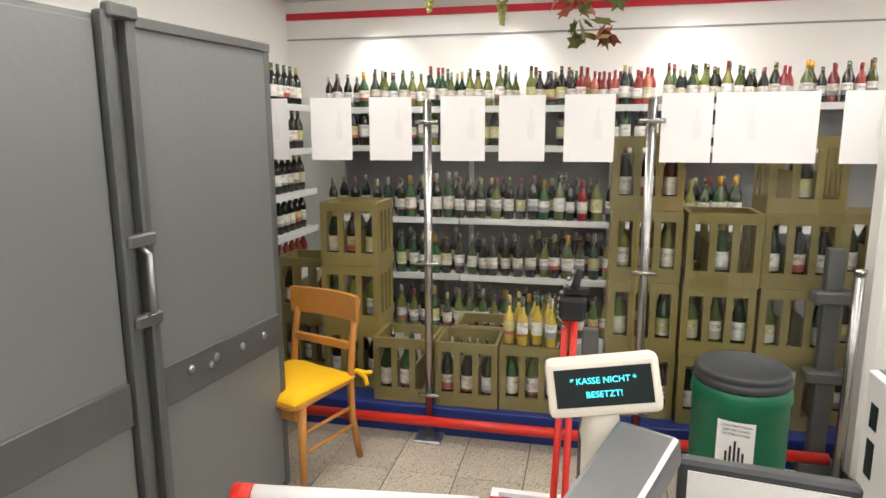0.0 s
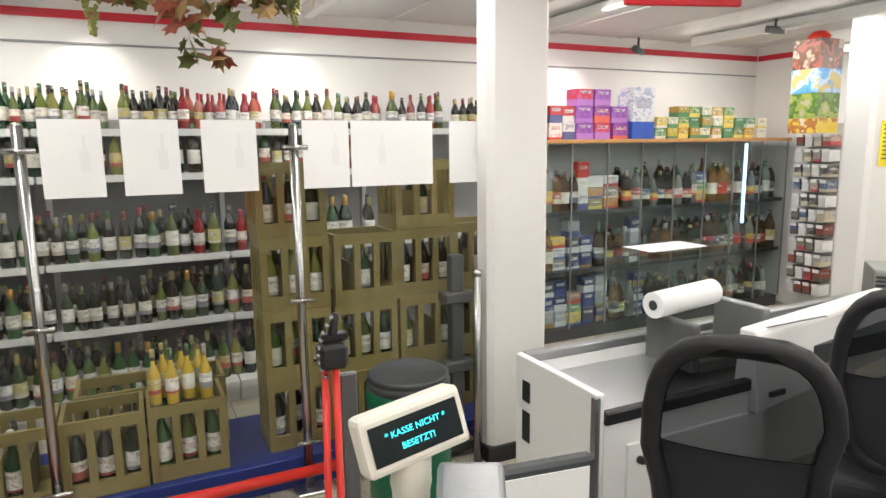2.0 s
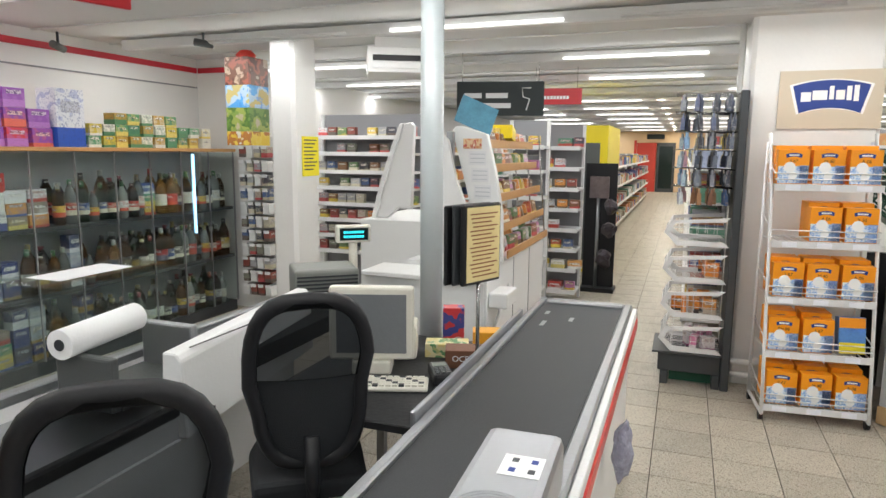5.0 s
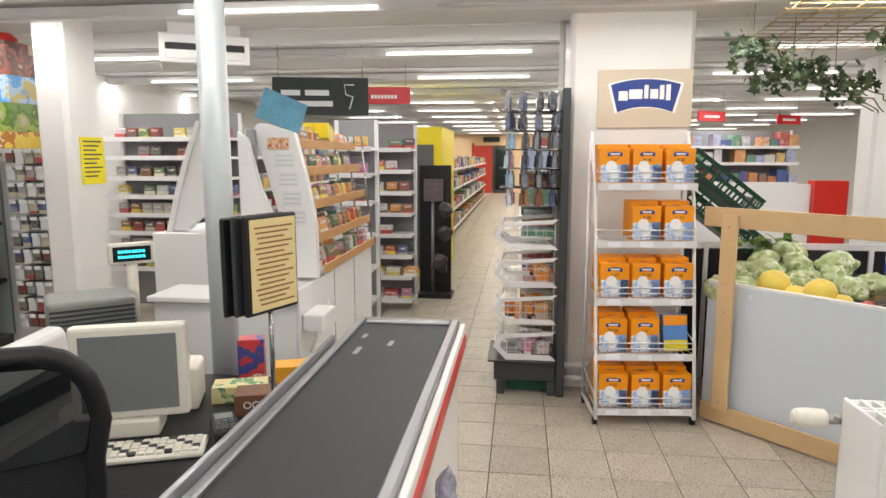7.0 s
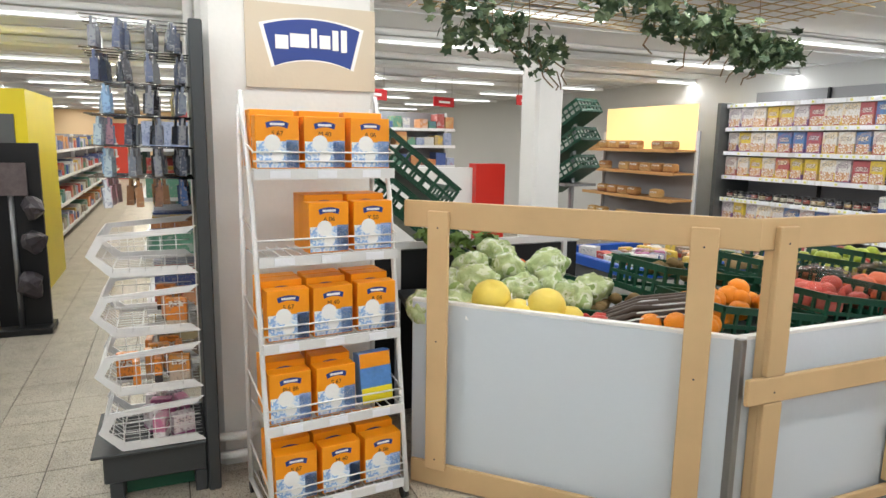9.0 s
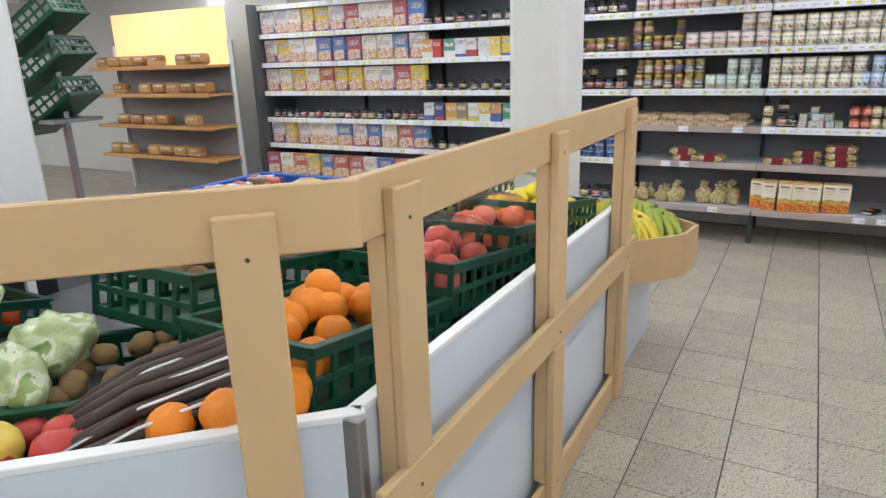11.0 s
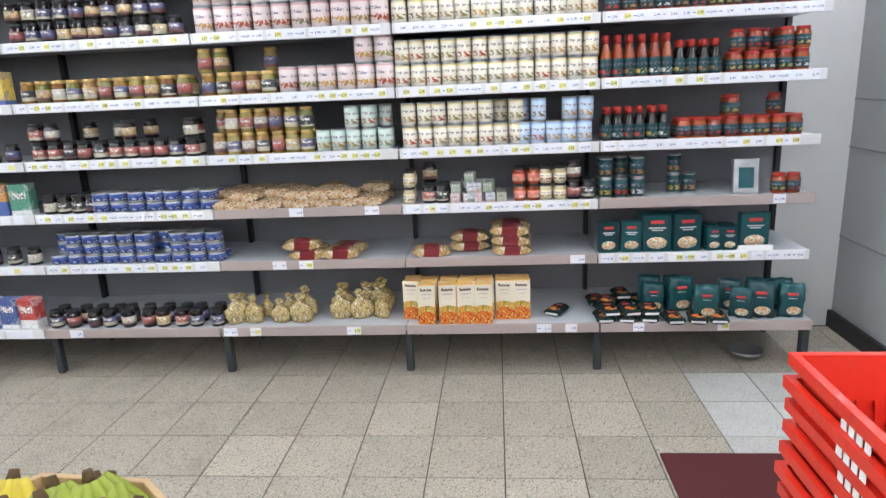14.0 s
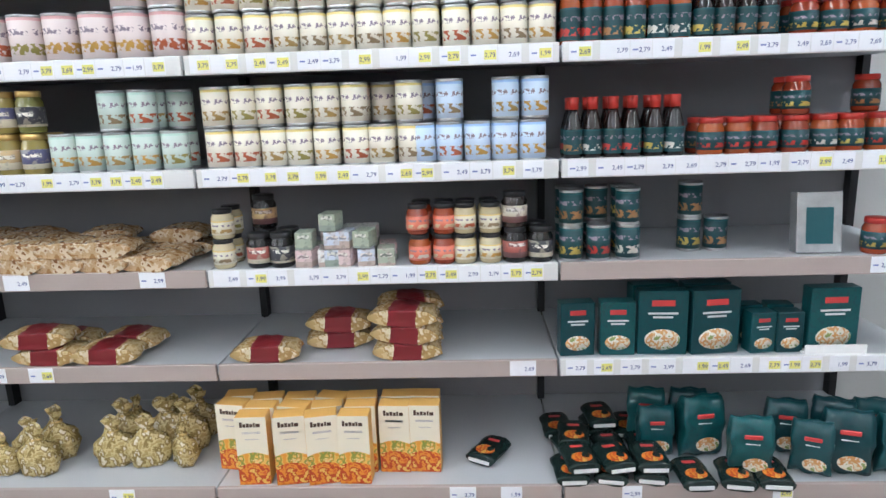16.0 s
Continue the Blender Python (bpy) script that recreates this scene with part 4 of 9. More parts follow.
P_BREAD = pack("bread_loaves", [(0.4, 0.2, 0.06), (0.35, 0.16, 0.05), (0.5, 0.3, 0.1)], [(0.55, 0.35, 0.15), (0.3, 0.12, 0.04)], 0.6, 18, 0.55)

proto("carton", lambda: carton_proto("carton", 0.11, 0.07, 0.17, P_MIX, "printed goods carton on the shelf", "box"))
proto("carton_low", lambda: carton_proto("carton", 0.15, 0.1, 0.09, P_MIX, "low printed goods carton on the shelf", "box"))
proto("sweet", lambda: carton_proto("sweets_pack", 0.12, 0.06, 0.1, P_SWEET, "colourful pack of sweets on the shelf", "sweets", bevel=0.014))
proto("cig", lambda: carton_proto("tobacco_pack", 0.1, 0.06, 0.1, P_CIG, "printed tobacco carton on the rack", "box"))
proto("cereal", lambda: carton_proto("cereal_box", 0.18, 0.06, 0.24, P_CEREAL, "printed cereal carton on the shelf", "cereal box", [((0.08, 0.92, 0.06, 0.46), photo("cereal_photo_print", [(0.75, 0.68, 0.55), (0.55, 0.25, 0.1), (0.8, 0.78, 0.74), (0.4, 0.08, 0.1)], 45))]))
proto("purple", lambda: carton_proto("carton", 0.16, 0.14, 0.13, P_PURPLE, "purple and red gift carton on the glass case", "box"))
proto("tea", lambda: carton_proto("carton", 0.12, 0.12, 0.09, P_TEA, "green and yellow carton on the glass case", "box"))
proto("whiteblue", lambda: carton_proto("carton", 0.25, 0.18, 0.42, P_WHITEBLUE, "tall white and blue display carton on the glass case", "box"))
proto("bread", lambda: carton_proto("bread_pack", 0.2, 0.12, 0.12, P_BREAD, "wrapped loaf on the warm lit bread shelf", "bread", bevel=0.03))

proto("gift", lambda: carton_proto("gift_carton", 0.12, 0.09, 0.13, pack("bright_gift_cartons", [(0.8, 0.78, 0.76), (0.6, 0.04, 0.04), (0.8, 0.79, 0.78), (0.55, 0.35, 0.15)], [(0.7, 0.08, 0.06), (0.8, 0.78, 0.75), (0.1, 0.12, 0.3)], 0.35, 22), "red and white gift carton in the glass case", "box"))
proto("gift_blue", lambda: carton_proto("gift_carton", 0.12, 0.09, 0.13, pack("blue_gift_cartons", [(0.02, 0.04, 0.18), (0.4, 0.42, 0.48), (0.015, 0.03, 0.12), (0.06, 0.06, 0.07)], [(0.7, 0.7, 0.74), (0.05, 0.08, 0.3), (0.4, 0.25, 0.08)], 0.35, 22), "blue and white gift carton in the glass case", "box"))
for z in (0.1, 0.58, 1.06):
    x = 3.07
    while x < 5.8:
        if (x < 3.85 and R.random() < (0.75 if z < 1.0 else 0.45)) or R.random() < 0.08:
            key = R.choice(["gift", "gift_blue", "gift_blue", "carton_low"] if z < 1.0 else ["gift", "carton_low"])
            for s_ in range(R.choice([2, 3, 3]) if key != "carton_low" else 3):
                put(key, x + R.uniform(-0.006, 0.006), 4.83, z + 0.001 + (0.131 if key != "carton_low" else 0.091) * s_, R.uniform(-5, 5), group="boxes in the glass case")
            x += 0.13 if key != "carton_low" else 0.16
            continue
        kind = R.choice(["spirit", "liqueur", "spirit", "spirit_small", "spirit"])
        put(kind, x, 4.79 + R.uniform(-0.02, 0.02), z + 0.001, R.uniform(0, 360), scale=R.uniform(1.05, 1.3), group="bottles in the glass case")
        if R.random() < 0.7:
            put(R.choice(["spirit", "liqueur"]), x + 0.04, 4.95, z + 0.001, R.uniform(0, 360), scale=R.uniform(1.2, 1.4), group="bottles in the glass case")
        x += R.uniform(0.085, 0.105)

for x, k, n, s in ((3.1, "gift", 3, 1), (3.25, "gift", 2, 1), (3.38, "gift", 2, 1), (3.52, "purple", 3, 1), (3.7, "purple", 3, 1), (3.88, "purple", 2, 1), (4.1, "whiteblue", 1, 1), (4.34, "tea", 2, 1), (4.47, "tea", 2, 1), (4.6, "tea", 3, 1), (4.73, "tea", 3, 1), (4.86, "tea", 3, 1), (5.0, "tea", 3, 1), (5.14, "tea", 3, 1), (5.28, "tea", 2, 1), (5.42, "tea", 2, 1), (5.58, "tea", 2, 1)):
    h = {"gift": 0.13, "purple": 0.131, "tea": 0.091, "whiteblue": 0.42}[k]
    for j in range(n):
        put(k, x + R.uniform(-0.01, 0.01), 4.83, 1.631 + j * (h + 0.001), R.uniform(-4, 4), group="cartons on the glass case")

# hook display beside the case and hanging advert column
hk = thing("hook_display", "white wire hook display with small packs", "display rack")
bpart("back_panel", (5.93, 5.95, 4.2, 4.54, 0.0, 1.75), SHELFWHITE, hk)
for r in range(11):
    for c in range(4):
        y, z = 4.24 + c * 0.085, 0.25 + r * 0.135
        bpart("hanging_pack", (5.75, 5.9, y - 0.034, y + 0.034, z - 0.05, z + 0.05), P_CIG if (r + c) % 3 else WHITEPL, hk)
        bpart("price_clip", (5.735, 5.745, y - 0.028, y + 0.028, z + 0.03, z + 0.06), PAPER, hk)
ad = thing("advert_column", "hanging cardboard advert column in brown blue and green", "advert")
ADC = [(2.17, 2.4, photo("brown_print", [(0.12, 0.05, 0.035), (0.4, 0.12, 0.08), (0.2, 0.09, 0.06), (0.55, 0.4, 0.3)], 14)), (1.98, 2.168, photo("sky_blue_print", [(0.08, 0.32, 0.75), (0.12, 0.4, 0.8), (0.5, 0.65, 0.8), (0.6, 0.5, 0.2)], 12)), (1.78, 1.978, photo("leaf_green_print", [(0.17, 0.3, 0.06), (0.1, 0.2, 0.04), (0.35, 0.42, 0.1), (0.5, 0.45, 0.3)], 14)), (1.66, 1.778, photo("yellow_print", [(0.78, 0.55, 0.05), (0.8, 0.6, 0.1), (0.5, 0.2, 0.05), (0.75, 0.7, 0.6)], 14))]
for z0, z1, m in ADC:
    bpart("print_panel", (5.2, 5.48, 3.98, 4.22, z0, z1), m, ad)
bm = bmesh.new()
lathe(bm, [(0.07, 0), (0.09, 0.03), (0.05, 0.07), (0.0, 0.08)], 14, (5.34, 4.1, 2.4))
part("topper", bm, REDPAINT, ad)

# yellow notice on the column
nt_ = bpart("paper_notice", (5.10, 5.35, 3.4025, 3.4075, 1.41, 1.735), YELLOWPL)
tagged(nt_, "yellow printed notice taped to the column", "notice")
bm = bmesh.new()
for i in range(9):
    box(bm, 5.125, 5.32 - 0.03 * (i % 3), 3.401, 3.402, 1.70 - i * 0.03, 1.71 - i * 0.03)
part("printed_text", bm, DARKGREY, nt_)

# ---- first checkout: till counter along the aisle of chairs ----
ct = thing("checkout_counter", "white checkout counter with a steel goods tray", "counter")
bpart("end_panel", (1.50, 1.53, 2.085, 2.57, 0.0, 0.81), WHITEPL, ct, "", 0.004)
bpart("side_panel", (1.53, 3.6, 2.54, 2.57, 0.0, 0.77), WHITEPL, ct)
bpart("front_panel", (1.53, 2.3, 2.085, 2.11, 0.0, 0.70), WHITEPL, ct)
bpart("steel_tray", (1.53, 2.6, 2.11, 2.54, 0.70, 0.72), STEEL, ct)
bpart("tray_rim", (1.53, 3.6, 2.535, 2.585, 0.77, 0.81), ALU, ct, "", 0.006)
bpart("tray_rim", (1.53, 2.3, 2.075, 2.11, 0.70, 0.745), BLACK, ct, "", 0.006)
bpart("belt_surface", (2.6, 3.6, 2.11, 2.53, 0.72, 0.80), BELT, ct)
bpart("cupboard_door", (1.62, 2.2, 2.07, 2.084, 0.1, 0.62), WHITEPL, ct, "", 0.003)
bm = bmesh.new()
lathe(bm, [(0.014, 0), (0.012, 0.02)], 12)
bm.transform(pose(1.67, 2.07, 0.56, 90, 0, 0))
part("lock", bm, BLACK, ct)
for z in (0.5, 0.66):
    bpart("slot", (1.497, 1.4995, 2.47, 2.52, z - 0.02, z + 0.1 - 0.04 * (z > 0.6)), BLACK, ct)
bm = bmesh.new()
for i in range(16):
    box(bm, 1.482, 1.4995, 2.07, 2.095, 0.03 + i * 0.048, 0.085 + i * 0.048)
part("edge_hinge", bm, ALU, ct)
hd = thing("scanner_housing", "white angled scanner housing on the checkout", "till part")
bm = bmesh.new()
pr = [(2.035, 0.62), (2.05, 0.90), (2.07, 0.925), (2.13, 0.925), (2.15, 0.62)]
a = [bm.verts.new((2.2, y + 0.01, z)) for y, z in pr]
b = [bm.verts.new((3.3, y + 0.18, z)) for y, z in pr]
bm.faces.new(a)
bm.faces.new(list(reversed(b)))
for i in range(5):
    bm.faces.new((a[i], b[i], b[(i + 1) % 5], a[(i + 1) % 5]))
part("shell", bm, WHITEPL, hd, bevel=0.006)
bpart("grip_slot", (2.28, 2.62, 2.085, 2.095, 0.9255, 0.927), DARKGREY, hd)
bpart("cable_clip", (2.25, 2.33, 2.03, 2.04, 0.68, 0.7), BLACK, hd)
# paper roll holder and clear cover
ph = thing("paper_roll_holder", "grey wrapping holder with a white paper roll", "dispenser", at=pose(0.035, -0.03, 0))
bpart("bracket", (2.02, 2.06, 2.25, 2.5, 0.74, 0.93), GREYTRIM, ph, "", 0.01)
bpart("bracket", (2.4, 2.44, 2.25, 2.5, 0.74, 0.95), ALU, ph, "", 0.01)
bpart("tray", (2.06, 2.4, 2.25, 2.5, 0.74, 0.78), GREYTRIM, ph)
bm = bmesh.new()
tube(bm, (1.98, 2.42, 0.975), (2.34, 2.46, 0.985), 0.052, seg=24)
roll = part("paper_roll", bm, PAPER, ph)
bm = bmesh.new()
tube(bm, (1.976, 2.4196, 0.975), (1.979, 2.4199, 0.975), 0.02, seg=16)
part("core", bm, DARKGREY, roll)
cc = thing("clear_cover", "clear acrylic hood with a paper note on top", "cover")
ob = bpart("pane", (2.15, 2.155, 2.62, 2.9, 0.0, 1.12), CASEPANE, cc); ob.visible_shadow = False
ob = bpart("pane", (2.155, 2.75, 2.615, 2.62, 0.0, 1.12), CASEPANE, cc); ob.visible_shadow = False
ob = bpart("top_pane", (2.15, 2.75, 2.62, 2.9, 1.12, 1.126), PANE, cc); ob.visible_shadow = False
bpart("paper_note", (2.25, 2.6, 2.66, 2.84, 1.1262, 1.1272), PAPERGREY, cc)

# customer display on a post
cd = thing("customer_display", "ivory customer display on a stalk with glowing text", "till display", at=look((0.63, 1.44, 1.1), (0.63, 2.4, 1.1)) @ pose(0, 0, 0))
cd.matrix_basis = pose(0.642, 1.58, 1.085, 0, 0, 4)
bm = bmesh.new()
box(bm, -0.106, 0.106, -0.03, 0.03, -0.056, 0.056)
case = part("case", bm, IVORY, cd, bevel=0.012, turn=pose(0, 0, 0, -14, 8 * -1, 0))
TILT_D = pose(0, 0, 0, -14, -8, 0)
bm = bmesh.new()
box(bm, -0.09, 0.09, -0.0325, -0.029, -0.036, 0.036)
part("screen", bm, SCREEN, cd, turn=TILT_D)
lettering("display_text", "* KASSE NICHT *", 0.0165, CYAN, cd, TILT_D @ pose(0, -0.033, 0.012, 90, 0, 0), 0.0003)
lettering("display_text", "BESETZT!", 0.0165, CYAN, cd, TILT_D @ pose(0, -0.033, -0.014, 90, 0, 0), 0.0003)
bm = bmesh.new()
lathe(bm, [(0.036, -0.32), (0.036, -0.12), (0.04, -0.1), (0.034, -0.06), (0.02, -0.03)], 18)
part("stalk", bm, IVORY, cd)
bpart("base", (-0.1, 0.1, -0.08, 0.1, -1.085, -0.32), WHITEPL, cd)

# near grey pole with red frame and bags
rp = thing("bag_stand", "thin stand with two red bars and a chained clip", "stand")
for a_, b_ in (((0.522, 1.78, 0.0), (0.562, 1.86, 1.13)), ((0.56, 1.76, 0.0), (0.582, 1.85, 1.13))):
    bm = bmesh.new()
    tube(bm, a_, b_, 0.0085, seg=8)
    part("bar", bm, REDPAINT, rp)
bm = bmesh.new()
box(bm, -0.028, 0.034, -0.03, 0.02, 1.11, 1.165, m=pose(0.574, 1.86, 0.02))
part("clip_head", bm, BLACK, rp, bevel=0.008)
bm = bmesh.new()
box(bm, 0.555, 0.615, 1.855, 1.875, 1.186, 1.204)
tube(bm, (0.58, 1.86, 1.2), (0.59, 1.86, 1.25), 0.012, 0.008, 8)
part("clip_jaw", bm, BLACK, rp, bevel=0.003)
for i in range(9):
    bm = bmesh.new()
    u = i / 8
    bmesh.ops.create_icosphere(bm, subdivisions=1, radius=0.0065, matrix=pose(0.575 - 0.03 * math.sin(math.pi * u * 0.8), 1.845, 1.245 - 0.13 * u))
    part("chain_link", bm, CHROME, rp)
bpart("back_plate", (0.6, 0.64, 1.88, 1.9, 0.0, 1.1), GREYTRIM, rp, "", 0.004)
bx_ = thing("waste_box", "white framed bin holding a blue bag", "bin")
bpart("side", (0.38, 0.4, 1.55, 1.95, 0.0, 0.62), WHITEPL, bx_)
bpart("side", (0.4, 0.9, 1.93, 1.95, 0.0, 0.62), WHITEPL, bx_)
bm = bmesh.new()
bmesh.ops.create_icosphere(bm, subdivisions=3, radius=0.18, matrix=pose(0.58, 1.74, 0.42))
for v in bm.verts:
    v.co += 0.03 * Vector(noise.noise_vector(v.co * 9))
part("bag", bm, mat("blue_plastic_bag", (0.02, 0.06, 0.4), 0.25, var=0.3), bx_)
mo = thing("monitor", "small dark framed till monitor seen from behind", "monitor", at=pose(0.98, 1.7, 0, 0, 0, -8))
bpart("rim", (-0.17, 0.17, -0.02, 0.02, 0.62, 0.88), DARKGREY, mo, "", 0.008)
bpart("back_panel", (-0.15, 0.15, -0.024, -0.0205, 0.64, 0.86), WHITEPL, mo)
bpart("stand", (-0.05, 0.05, 0.0, 0.08, 0.0, 0.62), DARKGREY, mo)

gd = thing("till_terminal", "grey slanted till terminal seen from behind", "terminal", at=pose(0.70, 1.45, 0, 0, 0, -28))
bm = bmesh.new()
box(bm, -0.06, 0.06, -0.2, 0.06, -0.03, 0.03)
part("housing", bm, ALU, gd, bevel=0.012, turn=pose(0, 0, 1.0, 18, 0, 0))
bpart("stem", (-0.03, 0.03, -0.06, 0.0, 0.0, 0.96), DARKGREY, gd)

# front tray rail close to the camera at the start
fr = thing("front_rail", "white rail with red end caps in front of the till", "rail")
bm = bmesh.new()
tube(bm, (-0.02, 1.42, 0.86), (0.42, 1.47, 0.86), 0.022, seg=14)
part("rail", bm, WHITEPL, fr)
for x, y in ((-0.06, 1.415), (0.44, 1.472)):
    bm = bmesh.new()
    tube(bm, (x, y, 0.86), (x + 0.04, y + 0.003, 0.86), 0.024, seg=14)
    part("end_cap", bm, REDPAINT, fr)
for x in (0.02, 0.38):
    bpart("leg", (x - 0.012, x + 0.012, 1.42, 1.45, 0, 0.84), GREYTRIM, fr)

# ---- swivel chairs with mesh backs ----
WEBFAB = clear_glass("see_through_mesh", (0.15, 0.16, 0.17), 0.5, 0.02)
def office_chair(m, label):
    t = thing("office_chair", label, "chair", "till chairs", at=m)
    def outline(k, s, h0, h1):
        a = 2 * math.pi * k / 28
        c, sn = math.cos(a), math.sin(a)
        w = 0.225 * s * (1 if sn > 0 else 0.88)
        return w * math.copysign(abs(c) ** 0.6, c), 0.5 * (h0 + h1) + 0.5 * (h1 - h0) * math.copysign(abs(sn) ** 0.7, sn) * s
    def bow(z):
        return -0.22 - 0.10 * (z - 0.75) - 0.12 * (z - 0.85) ** 2
    bm = bmesh.new()
    pts_ = [outline(k, 1, 0.6, 1.16) for k in range(29)]
    rs = []
    for k in range(28):
        x, z = pts_[k]
        d = Vector((pts_[(k + 1) % 28][0] - pts_[k - 1][0], 0, pts_[(k + 1) % 28][1] - pts_[k - 1][1])).normalized()
        nrm = Vector((d.z, 0, -d.x))
        rs.append([bm.verts.new(Vector((x, bow(z), z)) + nrm * 0.028 * math.cos(q) + Vector((0, 0.02 * math.sin(q), 0))) for q in (0, 0.8, 1.57, 2.4, 3.14, 3.9, 4.71, 5.5)])
    for k in range(28):
        a, b = rs[k], rs[(k + 1) % 28]
        for i in range(8):
            bm.faces.new((a[i], a[(i + 1) % 8], b[(i + 1) % 8], b[i])).smooth = True
    part("back_frame", bm, BLACK, t)
    # lower solid shell and open mesh above
    def half(z):
        s_ = max(-1.0, min(1.0, (z - 0.88) / 0.28))
        q_ = abs(s_) ** (1 / 0.7)
        return 0.225 * (1 if s_ > 0 else 0.88) * max(0.0, 1 - q_ * q_) ** 0.3
    for nm, za, zb, mt, lab_ in (("lumbar_shell", 0.605, 0.9, MESHFAB, ""), ("mesh_web", 0.9, 1.155, WEBFAB, "see-through black mesh")):
        bm = bmesh.new()
        rows_ = []
        for q in range(13):
            z = za + (zb - za) * q / 12
            rows_.append([bm.verts.new((half(z) * (2 * k / 10 - 1), bow(z) - 0.03 * (1 - (2 * k / 10 - 1) ** 2) + (0.0 if mt is WEBFAB else 0.006), z)) for k in range(11)])
        for a, b in zip(rows_, rows_[1:]):
            for k in range(10):
                bm.faces.new((a[k], a[k + 1], b[k + 1], b[k])).smooth = True
        part(nm, bm, mt, t, lab_)
    bm = bmesh.new()
    plate(bm, [(-0.23, -0.2), (0.23, -0.2), (0.25, 0.1), (0.2, 0.26), (-0.2, 0.26), (-0.25, 0.1)], 0.44, 0.52)
    part("seat", bm, MESHFAB, t, bevel=0.025)
    bm = bmesh.new()
    tube(bm, (0, 0, 0.08), (0, 0, 0.44), 0.028, seg=12)
    part("gas_column", bm, BLACK, t)
    bm = bmesh.new()
    bent(bm, [(0, -0.05, 0.43), (0, -0.24, 0.45), (0, -0.26, 0.55), (0, -0.235, 0.7)], 0.03, 8)
    part("back_arm", bm, BLACK, t)
    for k in range(5):
        a = 2 * math.pi * k / 5
        bm = bmesh.new()
        tube(bm, (0, 0, 0.11), (0.28 * math.cos(a), 0.28 * math.sin(a), 0.065), 0.024, 0.015, 8)
        leg = part("leg", bm, BLACK, t)
        bm = bmesh.new()
        tube(bm, (0.28 * math.cos(a) - 0.012, 0.28 * math.sin(a), 0.028), (0.28 * math.cos(a) + 0.012, 0.28 * math.sin(a), 0.028), 0.028, seg=10)
        part("castor", bm, BLACK, leg)
    return t

office_chair(pose(1.605, 1.65, 0, 0, 0, -50) @ Matrix.Diagonal((0.86, 1, 1, 1)), "black swivel chair with a see-through mesh back")
office_chair(pose(2.43, 1.71, 0.0, 0, 0, -54) @ Matrix.Diagonal((0.84, 1, 1, 1)), "black swivel chair with a mesh back at the till desk")

# ---- conveyor belt counter ----
cv = thing("conveyor_belt", "dark checkout conveyor belt with aluminium edges", "conveyor")
bpart("belt", (0.95, 3.76, 0.722, 1.112, 0.835, 0.855), BELT, cv)
bpart("edge_rail", (0.95, 3.82, 1.112, 1.145, 0.82, 0.872), ALU, cv, "", 0.006)
bpart("edge_rail", (0.95, 3.82, 0.685, 0.722, 0.82, 0.868), ALU, cv, "", 0.006)
bpart("end_rail", (3.76, 3.83, 0.722, 1.112, 0.82, 0.868), ALU, cv, "", 0.008)
bpart("clear_guide", (2.1, 3.4, 1.146, 1.162, 0.85, 0.9), SCALESTEEL, cv, "", 0.004)
bpart("bumper", (0.95, 3.84, 0.655, 0.684, 0.74, 0.80), REDPAINT, cv, "", 0.006)
bpart("bumper_strip", (0.95, 3.84, 0.66, 0.684, 0.801, 0.845), WHITEPL, cv, "", 0.004)
bpart("front_panel", (0.95, 3.8, 0.69, 0.71, 0.08, 0.82), WHITEPL, cv)
bpart("rear_panel", (0.95, 3.8, 1.12, 1.14, 0.08, 0.82), LIGHTGREY, cv)
bpart("end_panel", (3.78, 3.8, 0.71, 1.12, 0.08, 0.82), WHITEPL, cv)
bpart("plinth", (1.0, 3.75, 0.72, 1.1, 0.0, 0.08), BLACK, cv)
for x, y, l in ((3.3, 1.03, 0.09), (3.52, 1.05, 0.06), (3.42, 0.92, 0.07)):
    bpart("worn_mark", (x, x + l, y, y + 0.02, 0.8552, 0.856), ALU, cv)
bm = bmesh.new()
bmesh.ops.create_icosphere(bm, subdivisions=3, radius=1.0, matrix=pose(2.75, 0.625, 0.58) @ Matrix.Diagonal((0.06, 0.028, 0.12, 1)))
for v in bm.verts:
    v.co += 0.02 * Vector(noise.noise_vector(v.co * 22))
part("hanging_bag", bm, mat("printed_bag_film", (0.35, 0.35, 0.45), 0.25, var=0.6, s1=30), cv)
sl = thing("scale_plate", "brushed steel scale with a sticker on the belt", "scale", at=pose(1.74, 0.74, 0.005, 0, 0, 2))
bpart("body", (-0.36, 0.17, -0.05, 0.125, 0.85, 0.985), SCALESTEEL, sl, "", 0.02)
st = bpart("sticker", (-0.06, 0.03, -0.03, 0.055, 0.9855, 0.9865), PAPER, sl)
for a, b, m in ((-0.045, -0.018, DARKGREY), (-0.002, -0.018, NAVY), (-0.045, 0.022, NAVY), (-0.002, 0.022, DARKGREY)):
    bpart("sticker_mark", (a, a + 0.018, b, b + 0.014, 0.9866, 0.987), m, st)
bm = bmesh.new()
for r in (0.05, 0.06, 0.07):
    lathe(bm, [(r, 0.9855), (r + 0.002, 0.9875), (r + 0.004, 0.9855)], 32, (-0.2, 0.035, 0))
bmesh.ops.delete(bm, geom=[f for f in bm.faces if len(f.verts) > 4], context="FACES")
part("ring", bm, SCALESTEEL, sl)

